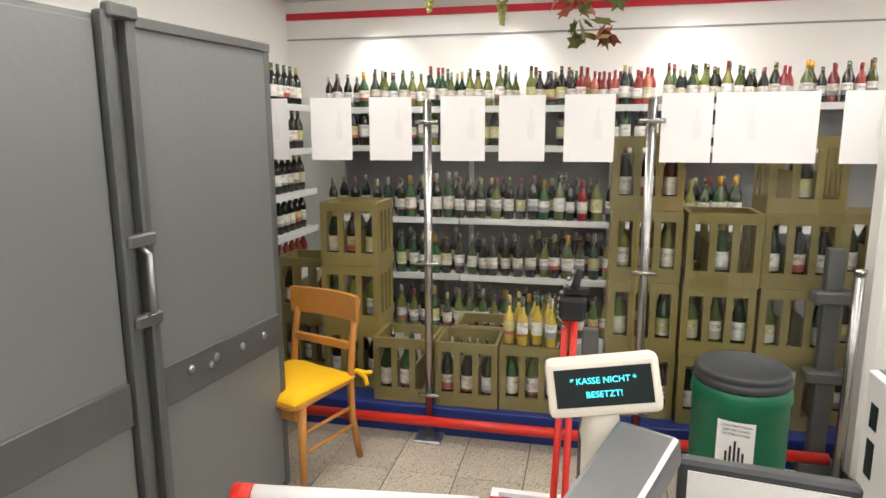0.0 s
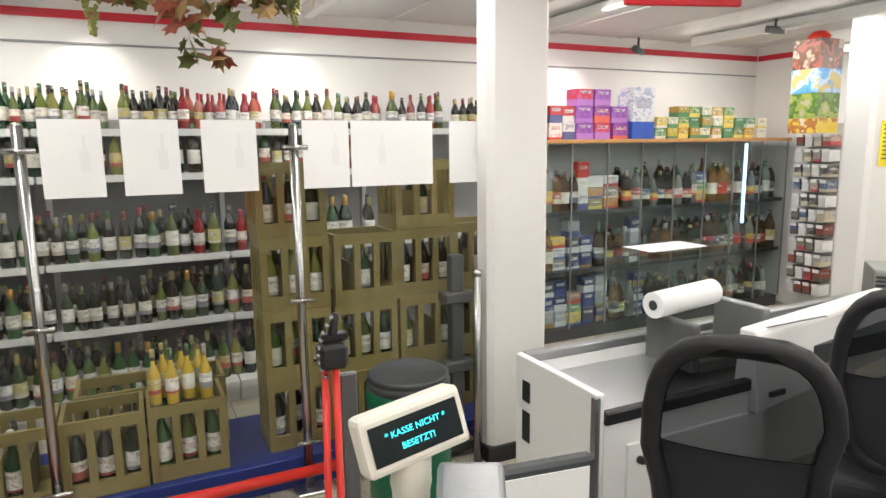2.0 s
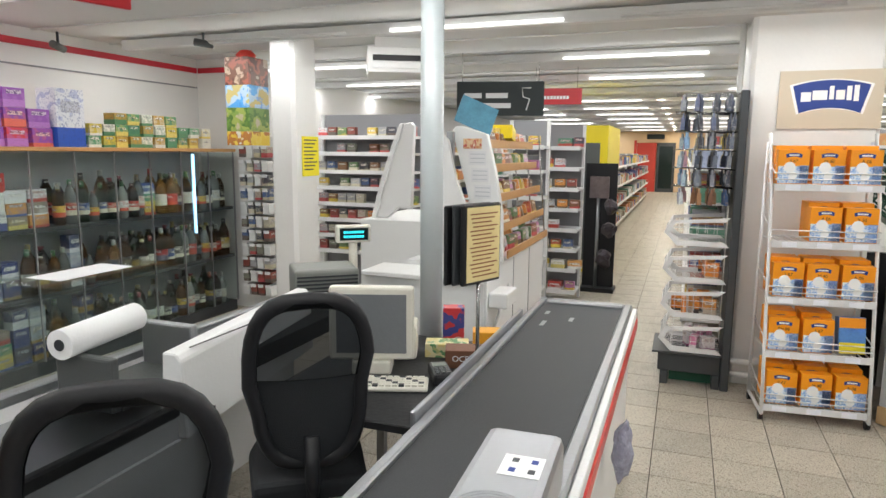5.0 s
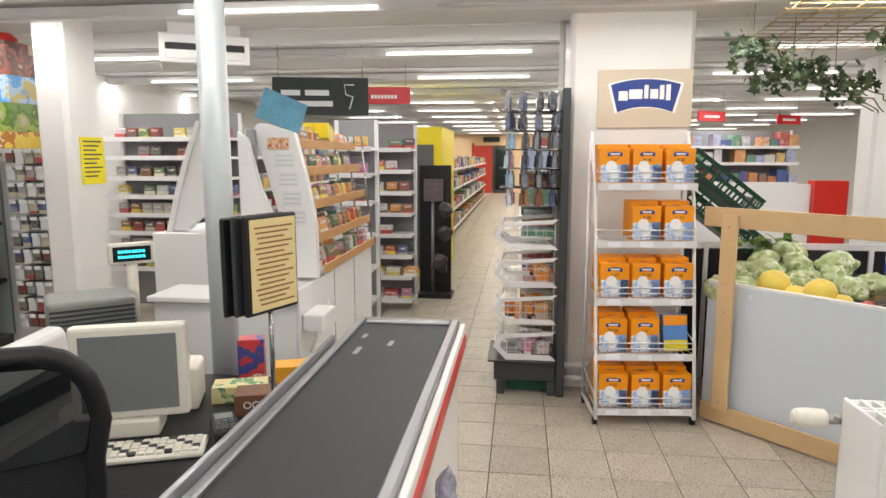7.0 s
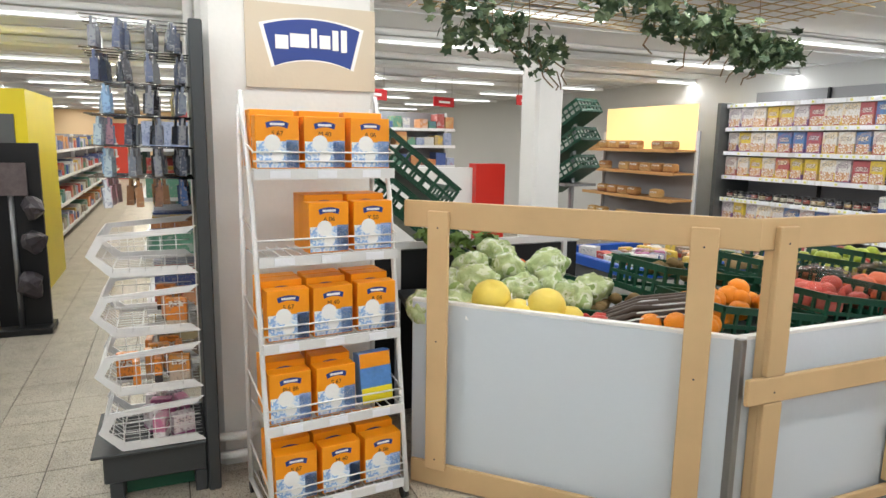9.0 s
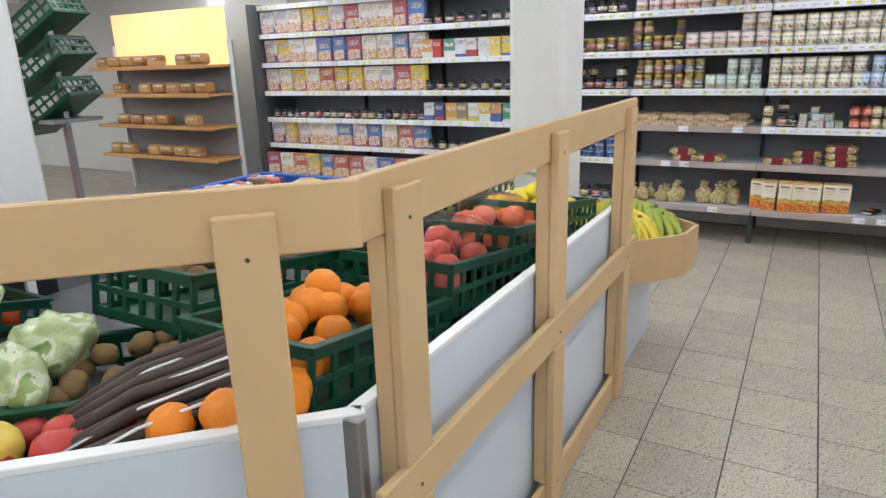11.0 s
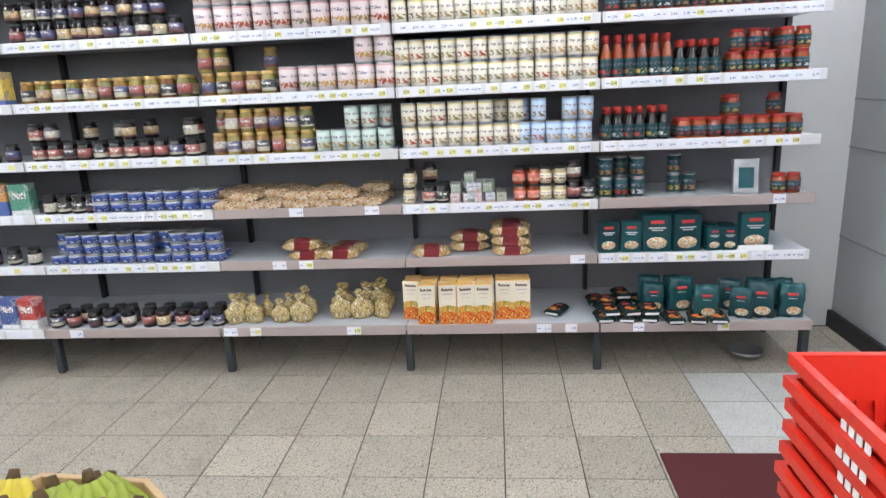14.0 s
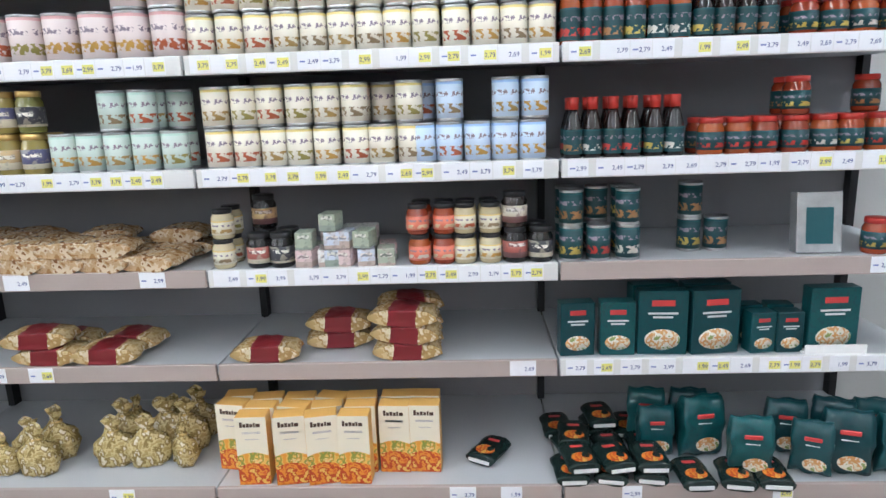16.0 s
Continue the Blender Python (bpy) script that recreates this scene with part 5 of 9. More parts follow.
# till desk between the counters
dk = thing("till_desk", "black till desk on steel legs", "desk")
bpart("desktop", (2.35, 3.36, 1.25, 1.9, 0.7, 0.73), BLACK, dk, "", 0.004)
for x, y in ((2.42, 1.3), (3.32, 1.3), (2.42, 1.84), (3.32, 1.84)):
    bpart("leg", (x - 0.02, x + 0.02, y - 0.02, y + 0.02, 0, 0.7), ALU, dk)
sm = thing("till_screen", "cream framed till monitor on the desk", "monitor", at=pose(2.78, 1.62, 0.73, 0, 0, -70))
bpart("frame", (-0.17, 0.17, -0.02, 0.03, 0.06, 0.36), IVORY, sm, "", 0.012)
bpart("screen", (-0.14, 0.14, -0.0235, -0.0205, 0.09, 0.33), mat("grey_blank_screen", (0.2, 0.21, 0.22), 0.2), sm)
bpart("foot", (-0.08, 0.08, -0.03, 0.1, 0, 0.06), IVORY, sm, "", 0.01)
rc = thing("receipt_printer", "cream receipt printer with paper on the desk", "printer", at=pose(3.05, 1.62, 0.73, 0, 0, -70))
bpart("body", (-0.08, 0.08, -0.09, 0.09, 0, 0.15), IVORY, rc, "", 0.014)
bpart("paper", (-0.04, 0.04, -0.02, 0.03, 0.15, 0.17), PAPER, rc)
kb = thing("keyboard", "cream till keyboard with rows of keys", "keyboard", at=pose(2.66, 1.5, 0.731, 0, 0, -70) @ Matrix.Scale(0.8, 4))
bpart("base", (-0.2, 0.2, -0.08, 0.08, 0, 0.022), IVORY, kb, "", 0.006)
for i in range(12):
    for j in range(5):
        bpart("key", (-0.185 + i * 0.031, -0.16 + i * 0.031, -0.065 + j * 0.027, -0.043 + j * 0.027, 0.022, 0.031), IVORY if (i + j) % 4 else DARKGREY, kb)
tm = thing("card_terminal", "dark card payment terminal on the desk", "card terminal", at=pose(2.8, 1.33, 0.731, 0, 0, -60))
bpart("body", (-0.04, 0.04, -0.08, 0.09, 0, 0.05), BLACK, tm, "", 0.012)
bpart("screen", (-0.028, 0.028, 0.02, 0.065, 0.0505, 0.052), mat("terminal_screen", (0.25, 0.28, 0.25), 0.2), tm)
for i in range(3):
    for j in range(4):
        bpart("key", (-0.028 + i * 0.021, -0.014 + i * 0.021, -0.065 + j * 0.018, -0.053 + j * 0.018, 0.05, 0.055), GREYTRIM, tm)
for x, y, w, d, h, m, lab_ in ((3.02, 1.30, 0.17, 0.11, 0.075, mat("brown_carton", (0.2, 0.09, 0.05), 0.5), "brown rolling paper carton on the desk"), (3.12, 1.42, 0.19, 0.1, 0.06, photo("cream_carton", [(0.8, 0.68, 0.3), (0.8, 0.72, 0.45), (0.15, 0.35, 0.15), (0.8, 0.76, 0.6)], 25), "cream and green carton on the desk"), (3.3, 1.28, 0.15, 0.1, 0.08, mat("orange_carton_2", (0.85, 0.4, 0.03), 0.4), "orange open carton on the desk"), (3.32, 1.46, 0.1, 0.08, 0.17, photo("navy_red_carton", [(0.55, 0.04, 0.05), (0.05, 0.06, 0.25), (0.6, 0.06, 0.06), (0.7, 0.65, 0.6)], 14), "dark blue and red upright carton on the desk")):
    c = carton_proto("carton", w, d, h, m, lab_, "box")
    c.matrix_basis = pose(x, y, 0.7305, 0, 0, -72)
    if h == 0.075:
        lettering("print", "OCB", 0.035, PAPER, c, pose(-0.02, -d / 2 - 0.001, 0.04, 90, 0, 0), 0.0003)
# menu board on a pole
mb = thing("notice_board", "double sided notice board on a thin pole", "notice board", at=pose(2.96, 1.215, 0, 0, 0, -22))
bm = bmesh.new()
tube(bm, (0.0, 0.02, 0.73), (0.0, 0.02, 1.18), 0.008, seg=8)
part("pole", bm, CHROME, mb)
bpart("frame", (-0.118, 0.118, 0.0, 0.022, 1.1, 1.42), BLACK, mb, "", 0.006)
bpart("frame", (-0.135, 0.1, 0.034, 0.05, 1.1, 1.42), DARKGREY, mb, "", 0.006)
bpart("frame", (-0.15, 0.085, 0.062, 0.08, 1.1, 1.415), BLACK, mb, "", 0.006)
bpart("sheet", (-0.1, 0.106, -0.0025, -0.0005, 1.112, 1.408), mat("yellow_notice_paper", (0.8, 0.66, 0.32), 0.6), mb)
bm = bmesh.new()
for i in range(16):
    box(bm, -0.082 + 0.006 * (i % 4), 0.09 - 0.02 * (i % 3), -0.0036, -0.0026, 1.378 - i * 0.0165, 1.3835 - i * 0.0165)
part("printed_text", bm, mat("brown_print_ink", (0.3, 0.12, 0.05), 0.6), mb)

# ---- second checkout with sweets rack ----
c2 = thing("checkout_counter", "white second checkout counter with a side panel", "counter")
bpart("side_panel", (3.96, 5.5, 1.485, 1.505, 0.0, 0.955), WHITEPL, c2, "", 0.003)
bpart("body", (4.25, 5.48, 1.506, 2.1, 0.02, 0.94), WHITEPL, c2)
bpart("low_body", (3.96, 4.249, 1.506, 2.25, 0.02, 0.88), WHITEPL, c2)
bpart("low_top", (3.93, 4.249, 1.506, 2.27, 0.881, 0.91), WHITEPL, c2, "", 0.005)
bpart("rear_body", (4.6, 5.45, 2.101, 2.62, 0.02, 1.145), WHITEPL, c2, "", 0.004)
for x in (4.55, 5.0):
    bpart("panel_joint", (x, x + 0.005, 1.482, 1.4845, 0.02, 0.95), SHELFBACK, c2)
bm = bmesh.new()
bent(bm, [(4.1, 1.48, 0.6), (4.1, 1.45, 0.68), (4.1, 1.45, 0.76), (4.1, 1.48, 0.78)], 0.01, 8)
part("hook", bm, WHITEPL, c2)
bm = bmesh.new()
lathe(bm, [(0.02, 0), (0.024, 0.008), (0.0, 0.014)], 14)
bm.transform(pose(4.42, 1.484, 0.78, 90, 0, 0))
part("knob", bm, WHITEPL, c2)
bpart("bag_dispenser", (3.97, 4.2, 1.37, 1.48, 0.74, 0.83), WHITEPL, c2, "", 0.01)
sr = thing("sweets_rack", "white sided sweets rack with wooden tray edges", "display rack")
def fin(name, x, t, outline):
    """An upright panel cut to an outline in y and z."""
    bm = bmesh.new()
    a = [bm.verts.new((x, y, z)) for y, z in outline]
    b = [bm.verts.new((x + t, y, z)) for y, z in outline]
    bm.faces.new(a)
    bm.faces.new(list(reversed(b)))
    for i in range(len(outline)):
        j = (i + 1) % len(outline)
        bm.faces.new((a[i], b[i], b[j], a[j]))
    return part(name, bm, WHITEPL, sr, bevel=0.006)


fin("side_panel", 4.7, 0.05, [(2.561, 1.148), (2.484, 1.408), (2.397, 1.658), (2.339, 1.803), (2.276, 1.822), (2.252, 1.793), (2.272, 1.234), (2.368, 1.234), (2.455, 1.148)])
fin("edge_trim", 4.675, 0.024, [(2.575, 1.138), (2.498, 1.408), (2.411, 1.658), (2.349, 1.812), (2.315, 1.812), (2.378, 1.658), (2.464, 1.408), (2.537, 1.138)])
end_panel = fin("side_panel", 4.25, 0.05, [(1.809, 1.746), (1.788, 1.774), (1.738, 1.774), (1.589, 1.725), (1.533, 1.498), (1.490, 1.250), (1.483, 0.959), (1.611, 0.959), (1.674, 1.250)])
fin("inner_panel", 4.14, 0.04, [(1.852, 1.732), (1.795, 1.689), (1.752, 1.462), (1.667, 1.271), (1.852, 1.179)])
bpart("centre_post", (4.18, 4.22, 1.78, 1.82, 0.93, 1.74), ALU, sr, "grey metal post")
for k, z in enumerate((1.285, 1.385, 1.485, 1.585)):
    u = (z - 1.25) / 0.47
    bpart("price_list", (4.245, 4.2495, 1.53 + 0.085 * u, 1.64 + 0.085 * u, z - 0.042, z + 0.04), PAPERGREY, end_panel, "grey printed price list")
    for q in range(3):
        bpart("print_line", (4.2438, 4.2448, 1.54 + 0.085 * u, 1.63 + 0.085 * u, z - 0.03 + 0.025 * q, z - 0.024 + 0.025 * q), SHELFGREY, end_panel)
bpart("photo_strip", (4.244, 4.2495, 1.62, 1.735, 1.64, 1.7), photo("warm_food_photo", [(0.6, 0.25, 0.12), (0.7, 0.5, 0.3), (0.5, 0.1, 0.08), (0.75, 0.65, 0.5)], 40), end_panel)
for k, z in enumerate((0.99, 1.155, 1.335, 1.515, 1.66)):
    yy = 1.47 + 0.033 * k
    bpart("tray", (4.31, 5.5, yy, yy + 0.22, z - 0.01, z), SHELFWHITE, sr)
    bpart("tray_edge", (4.31, 5.5, yy - 0.012, yy - 0.001, z - 0.016, z + 0.036), WOODLIP, sr, "light wooden edge", 0.003)
    for i in range(10):
        put("sweet", 4.38 + i * 0.117, yy + 0.07, z + 0.001, R.uniform(-12, 12), R.uniform(-20, 0), scale=R.uniform(0.8, 1.0), group="packs of sweets")
        if i % 4 == 1:
            put("sweet", 4.38 + i * 0.117, yy + 0.15, z + 0.001, R.uniform(-25, 25), R.uniform(-20, 0), group="packs of sweets")
for x in (5.505, 5.53):
    bm = bmesh.new()
    for y in (1.48, 1.58, 1.68):
        tube(bm, (x, y, 0.96), (x, y + 0.07, 1.75), 0.003, seg=5)
    for q in range(8):
        tube(bm, (x, 1.48 + 0.008 * q, 1.0 + 0.1 * q), (x, 1.74, 1.0 + 0.1 * q), 0.0025, seg=5)
    part("wire_side", bm, CHROME, sr)
for i in range(4):
    put("carton", 4.5 + i * 0.15, 1.7, 1.661, R.uniform(-20, 20), scale=0.7, group="cartons on the rack")
yb = carton_proto("display_carton", 0.3, 0.2, 0.12, mat("yellow_display_carton", (0.8, 0.62, 0.0), 0.4, var=0.2, s1=12), "yellow slanted display carton on the rack", "box")
yb.matrix_basis = pose(4.95, 1.68, 1.7, 0, 8, 8) @ Matrix.Scale(0.75, 4)
pb = bpart("poster_board", (-0.17, 0.17, -0.01, 0.01, 0, 0.24), mat("blue_poster_print", (0.12, 0.35, 0.5), 0.4, var=0.6, s1=8))
tagged(pb, "small tilted blue poster on the rack", "poster")
pb.matrix_basis = pose(4.3, 1.7, 1.765, -12, 22, -60) @ Matrix.Scale(0.7, 4)
t2 = thing("customer_display", "cream customer display showing blue text", "till display", at=pose(3.8, 2.25, 0, 0, 0, -50))
bm = bmesh.new()
box(bm, -0.1, 0.1, -0.03, 0.03, 1.1, 1.2)
part("case", bm, IVORY, t2, bevel=0.01)
bpart("screen", (-0.082, 0.082, -0.0325, -0.0305, 1.115, 1.185), SCREEN, t2)
bm = bmesh.new()
for r in range(2):
    for i in range(8):
        box(bm, -0.06 + i * 0.015, -0.049 + i * 0.015, -0.0335, -0.0326, 1.155 - r * 0.025, 1.168 - r * 0.025)
part("display_text", bm, CYAN, t2)
bm = bmesh.new()
tube(bm, (0, 0, 0.84), (0, 0, 1.1), 0.025, seg=12)
part("stalk", bm, IVORY, t2)
pr2 = thing("printer", "grey till printer on the counter", "printer", at=pose(3.55, 2.3, 0.83, 0, 0, -50))
bpart("body", (-0.17, 0.17, -0.14, 0.14, 0.0, 0.17), mat("grey_printer_plastic", (0.25, 0.26, 0.24), 0.5), pr2, "", 0.015)
for i in range(6):
    bpart("rib", (-0.16, 0.16, -0.146, -0.1405, 0.03 + i * 0.02, 0.04 + i * 0.02), DARKGREY, pr2)

# ---- generic gondola shelves ----
P_FAR = pack("far_goods", [(0.6, 0.58, 0.55), (0.45, 0.07, 0.06), (0.06, 0.1, 0.28), (0.65, 0.45, 0.1), (0.1, 0.25, 0.17), (0.55, 0.25, 0.1), (0.62, 0.63, 0.66), (0.2, 0.16, 0.14), (0.35, 0.4, 0.55)], [(0.7, 0.7, 0.68), (0.6, 0.5, 0.2), (0.4, 0.08, 0.06), (0.1, 0.15, 0.35)], 0.4, 9, 0.5, True)
def gondola(name, label, m, length, depth, levels, kinds, fill=0.9, joined=False, back=True, back_h=None, lip=SHELFWHITE, mat_b=SHELFWHITE, group="goods on the shelf", step=None):
    """A shelf of that length along its own x, facing its own -y, with goods."""
    t = thing(name, label, "shelf", "", at=m)
    top = back_h or levels[-1] + 0.25
    goods = bmesh.new()
    if back:
        bpart("back_panel", (0, length, depth - 0.02, depth, 0.05, top), SHELFBACK, t)
    for x in (0, length - 0.03):
        bpart("upright", (x, x + 0.03, depth - 0.06, depth - 0.021, 0, top), SHELFWHITE, t)
    for z in levels:
        bpart("shelf_board", (0.005, length - 0.005, 0.0, depth - 0.022, z - 0.025, z), mat_b, t)
        bpart("price_rail", (0.008, length - 0.008, -0.013, -0.001, z - 0.035, z + 0.008), lip, t)
        x = 0.08
        while x < length - 0.08:
            k = R.choice(kinds)
            w = {"cereal": 0.19, "carton": 0.12, "carton_low": 0.16, "sweet": 0.13, "cig": 0.11, "bread": 0.22}.get(k, 0.1)
            if joined:
                if R.random() < fill:
                    h_ = R.uniform(0.09, 0.22)
                    box(goods, x, x + w - 0.004, 0.01 + R.uniform(0, 0.03), 0.3, z + 0.001, z + h_)
            elif R.random() < fill:
                wm = m @ pose(x + w / 2, 0.09, z + 0.001, 0, 0, R.uniform(-5, 5))
                e = wm.to_euler()
                rec = protos[k]
                if not rec[1]:
                    rec[1], ob = True, rec[0]
                    ob.matrix_basis = wm
                else:
                    ob = copy_thing(rec[0], wm)
                ob["group"] = group
            x += w + R.uniform(0.0, 0.02)
    if joined:
        part("goods_block", goods, P_FAR, t)["kind"] = "stuff"
    else:
        goods.free()
    return t

Z6 = [0.16, 0.47, 0.78, 1.08, 1.38, 1.68]
gondola("tobacco_rack", "tall white rack with rows of tobacco cartons", pose(6.95, 4.5, 0, 0, 0, -90), 1.3, 0.35, [0.5, 0.68, 0.86, 1.04, 1.22, 1.40, 1.6, 1.78], ["cig", "cig", "sweet"])
gondola("end_shelf", "grey end shelf with packed goods at the aisle", pose(7.5, 2.16, 0, 0, 0, -90), 0.64, 0.35, [0.12, 0.36, 0.58, 0.8, 1.02, 1.24, 1.46, 1.68], ["cig", "sweet", "carton_low"])
gondola("hanging_rack", "wire rack with hanging packs beside the sweets", pose(6.6, 2.12, 0, 0, 0, -90), 0.4, 0.28, [0.3, 0.6, 0.9, 1.2, 1.45, 1.68], ["sweet", "cig"])
ds = thing("black_stand", "black display stand with hanging bags and a sign", "display stand")
bpart("panel", (8.25, 8.3, 1.2, 1.56, 0.05, 1.5), BLACK, ds)
bpart("base", (8.1, 8.4, 1.18, 1.58, 0, 0.05), BLACK, ds, "", 0.005)
bm = bmesh.new()
tube(bm, (8.2, 1.4, 0.05), (8.2, 1.4, 1.1), 0.02)
part("pole", bm, ALU, ds)
bpart("sign", (8.17, 8.19, 1.28, 1.5, 1.1, 1.35), mat("purple_green_print", (0.2, 0.16, 0.16), 0.4, var=0.7, s1=12), ds)
for i, (y, z) in enumerate(((1.26, 0.75), (1.3, 0.4), (1.24, 1.0))):
    bm = bmesh.new()
    bmesh.ops.create_icosphere(bm, subdivisions=2, radius=0.09, matrix=pose(8.14, y, z))
    for v in bm.verts:
        v.co += 0.05 * Vector(noise.noise_vector(v.co * 11))
    part("bag", bm, mat("dark_bag_%s" % "abc"[i], (0.06, 0.05, 0.06), 0.4, var=0.6, s1=25), ds)
yc = thing("yellow_cabinet", "tall yellow display cabinet along the aisle", "cabinet")
bpart("body", (9.4, 11.0, 1.45, 1.95, 0, 1.98), mat("yellow_laminate", (0.82, 0.66, 0.02), 0.4), yc)
bpart("recess", (9.38, 9.399, 1.55, 1.85, 0.1, 1.75), GREYTRIM, yc)
for gx in (11.2, 13.5, 16.0, 18.5, 21.0, 23.5):
    gondola("aisle_shelf", "long aisle shelf filled with cartons", pose(gx, 1.75, 0), 2.3, 0.45, [0.15, 0.55, 0.95, 1.35], ["carton", "carton_low", "cereal"], 0.85, True)
for gx in (6.6, 9.0, 11.5, 14.0, 17.0, 20.0, 23.0):
    gondola("aisle_shelf", "long aisle shelf filled with cartons", pose(gx + 2.3, 0.42, 0, 0, 0, 180), 2.3, 0.45, [0.15, 0.5, 0.85, 1.2, 1.5], ["carton", "carton_low", "sweet"], 0.85, True)
for gx, gy in ((8.5, 3.6), (12, 3.6), (16, 3.6)):
    gondola("aisle_shelf", "long aisle shelf filled with cartons", pose(gx, gy, 0), 3.0, 0.45, [0.15, 0.5, 0.85, 1.2, 1.6], ["carton", "carton_low", "cereal"], 0.75, True)

# hanging signs
def hung_sign(label, m, w, h, face, text=None, ink=None, size=0.1):
    t = thing("hanging_sign", label, "sign", at=m)
    bpart("board", (-w / 2, w / 2, -0.01, 0.01, 0, h), face, t, "", 0.003)
    for x in (-w / 2 + 0.05, w / 2 - 0.05):
        bm = bmesh.new()
        top = CEIL - m.translation.z
        tube(bm, (x, 0, h), (x, 0, max(top, h + 0.01)), 0.003, seg=6)
        part("cord", bm, CHROME, t)
    if text:
        lettering("sign_text", text, size, ink, t, pose(0, -0.0115, h / 2, 90, 0, 0), 0.001)
    return t

ks = hung_sign("red hanging sign with white letters above the till", pose(2.2, 2.49, 2.125, 0, 0, -18), 0.48, 0.22, SIGNRED, "KASSE", PAPER, 0.13)
bs = hung_sign("black round cornered hanging sign with pale lettering", pose(6.4, 2.11, 1.95, 0, 0, -78), 0.8, 0.31, SIGNBLACK)
bm = bmesh.new()
for i, (x, w, z) in enumerate(((-0.33, 0.16, 0.16), (-0.13, 0.2, 0.16), (-0.2, 0.3, 0.07))):
    box(bm, x, x + w, -0.0125, -0.0105, z, z + 0.045)
bent(bm, [(0.28, -0.012, 0.25), (0.2, -0.012, 0.25), (0.21, -0.012, 0.17), (0.27, -0.012, 0.15), (0.24, -0.012, 0.05)], 0.006, 6)
part("printed_mark", bm, PAPERGREY, bs)
rs_ = hung_sign("red hanging aisle sign with white lettering", pose(7.6, 1.82, 2.13, 0, 0, -82), 0.54, 0.17, SIGNRED)
bm = bmesh.new()
for i in range(8):
    box(bm, -0.13 + i * 0.034, -0.105 + i * 0.034, -0.0125, -0.0105, 0.055, 0.09)
part("printed_mark", bm, PAPER, rs_)
for x, y, z in ((10.5, -2.2, 2.08), (11.5, -3.6, 2.08), (12.5, -1.2, 2.1), (10.8, -4.6, 2.1)):
    s_ = hung_sign("small red hanging aisle sign", pose(x, y, z, 0, 0, -60), 0.5, 0.14, SIGNRED)
    bpart("printed_mark", (-0.14, 0.14, -0.0125, -0.0105, 0.05, 0.085), PAPER, s_)
# ceiling poster tile
pt = bpart("ceiling_poster", (-0.35, 0.35, -0.35, 0.35, 0, 0.012), mat("cream_ceiling_panel", (0.72, 0.7, 0.58), 0.6, var=0.1), None, "", 0.003)
tagged(pt, "cream square panel hung under the ceiling", "panel")
pt.matrix_basis = pose(2.75, 2.25, 2.36, 8, -6, 30)
# air conditioner
ac = thing("air_conditioner", "white ceiling air conditioner with a dark slot", "air conditioner", at=pose(5.38, 2.61, 2.24, 0, 0, -62))
bm = bmesh.new()
box(bm, -0.3, 0.3, 0, 0.5, 0, 0.2)
part("body", bm, WHITEPL, ac, bevel=0.012)
bpart("duct", (-0.24, 0.24, 0.05, 0.45, 0.2, CEIL - 2.241), WHITE, ac)
bpart("slot", (-0.26, 0.26, -0.004, -0.001, 0.09, 0.135), BLACK, ac)
bpart("flap", (-0.26, 0.26, -0.012, -0.004, 0.03, 0.08), WHITEPL, ac, "", 0.003)
# cameras on the wall
for x, y, m in ((4.4, 5.05, pose(4.35, 5.05, 2.38, 0, 0, 200)), (3.2, 4.3, pose(4.8, 4.0, 2.43, 0, 0, 120))):
    c_ = thing("security_camera", "small dark ceiling camera on a bracket", "camera", at=m)
    bm = bmesh.new()
    tube(bm, (0, 0, 0), (0.14, 0, 0.02), 0.028, 0.03, 12)
    part("body", bm, GREYTRIM, c_)
    bm = bmesh.new()
    tube(bm, (0.07, 0, 0.02), (0.07, 0, 0.12), 0.01, seg=8)
    part("arm", bm, DARKGREY, c_)

# ---- wire basket stand by the column ----
ws = thing("basket_stand", "dark grey stand with white wire baskets and hooks", "display stand")
bpart("base", (5.2, 5.62, 0.168, 0.58, 0.1, 0.24), DARKGREY, ws, "", 0.006)
bpart("base_lip", (5.16, 5.64, 0.168, 0.62, 0.236, 0.25), DARKGREY, ws, "", 0.004)
for y in (0.19, 0.53):
    bpart("foot", (5.2, 5.62, y - 0.022, y + 0.03, 0.0, 0.1), DARKGREY, ws, "", 0.004)
bpart("kick_panel", (5.26, 5.28, 0.223, 0.5, 0.02, 0.1), CRATEGREEN, ws)
bpart("upright", (5.18, 5.58, 0.112, 0.165, 0.0, 2.03), DARKGREY, ws, "", 0.006)
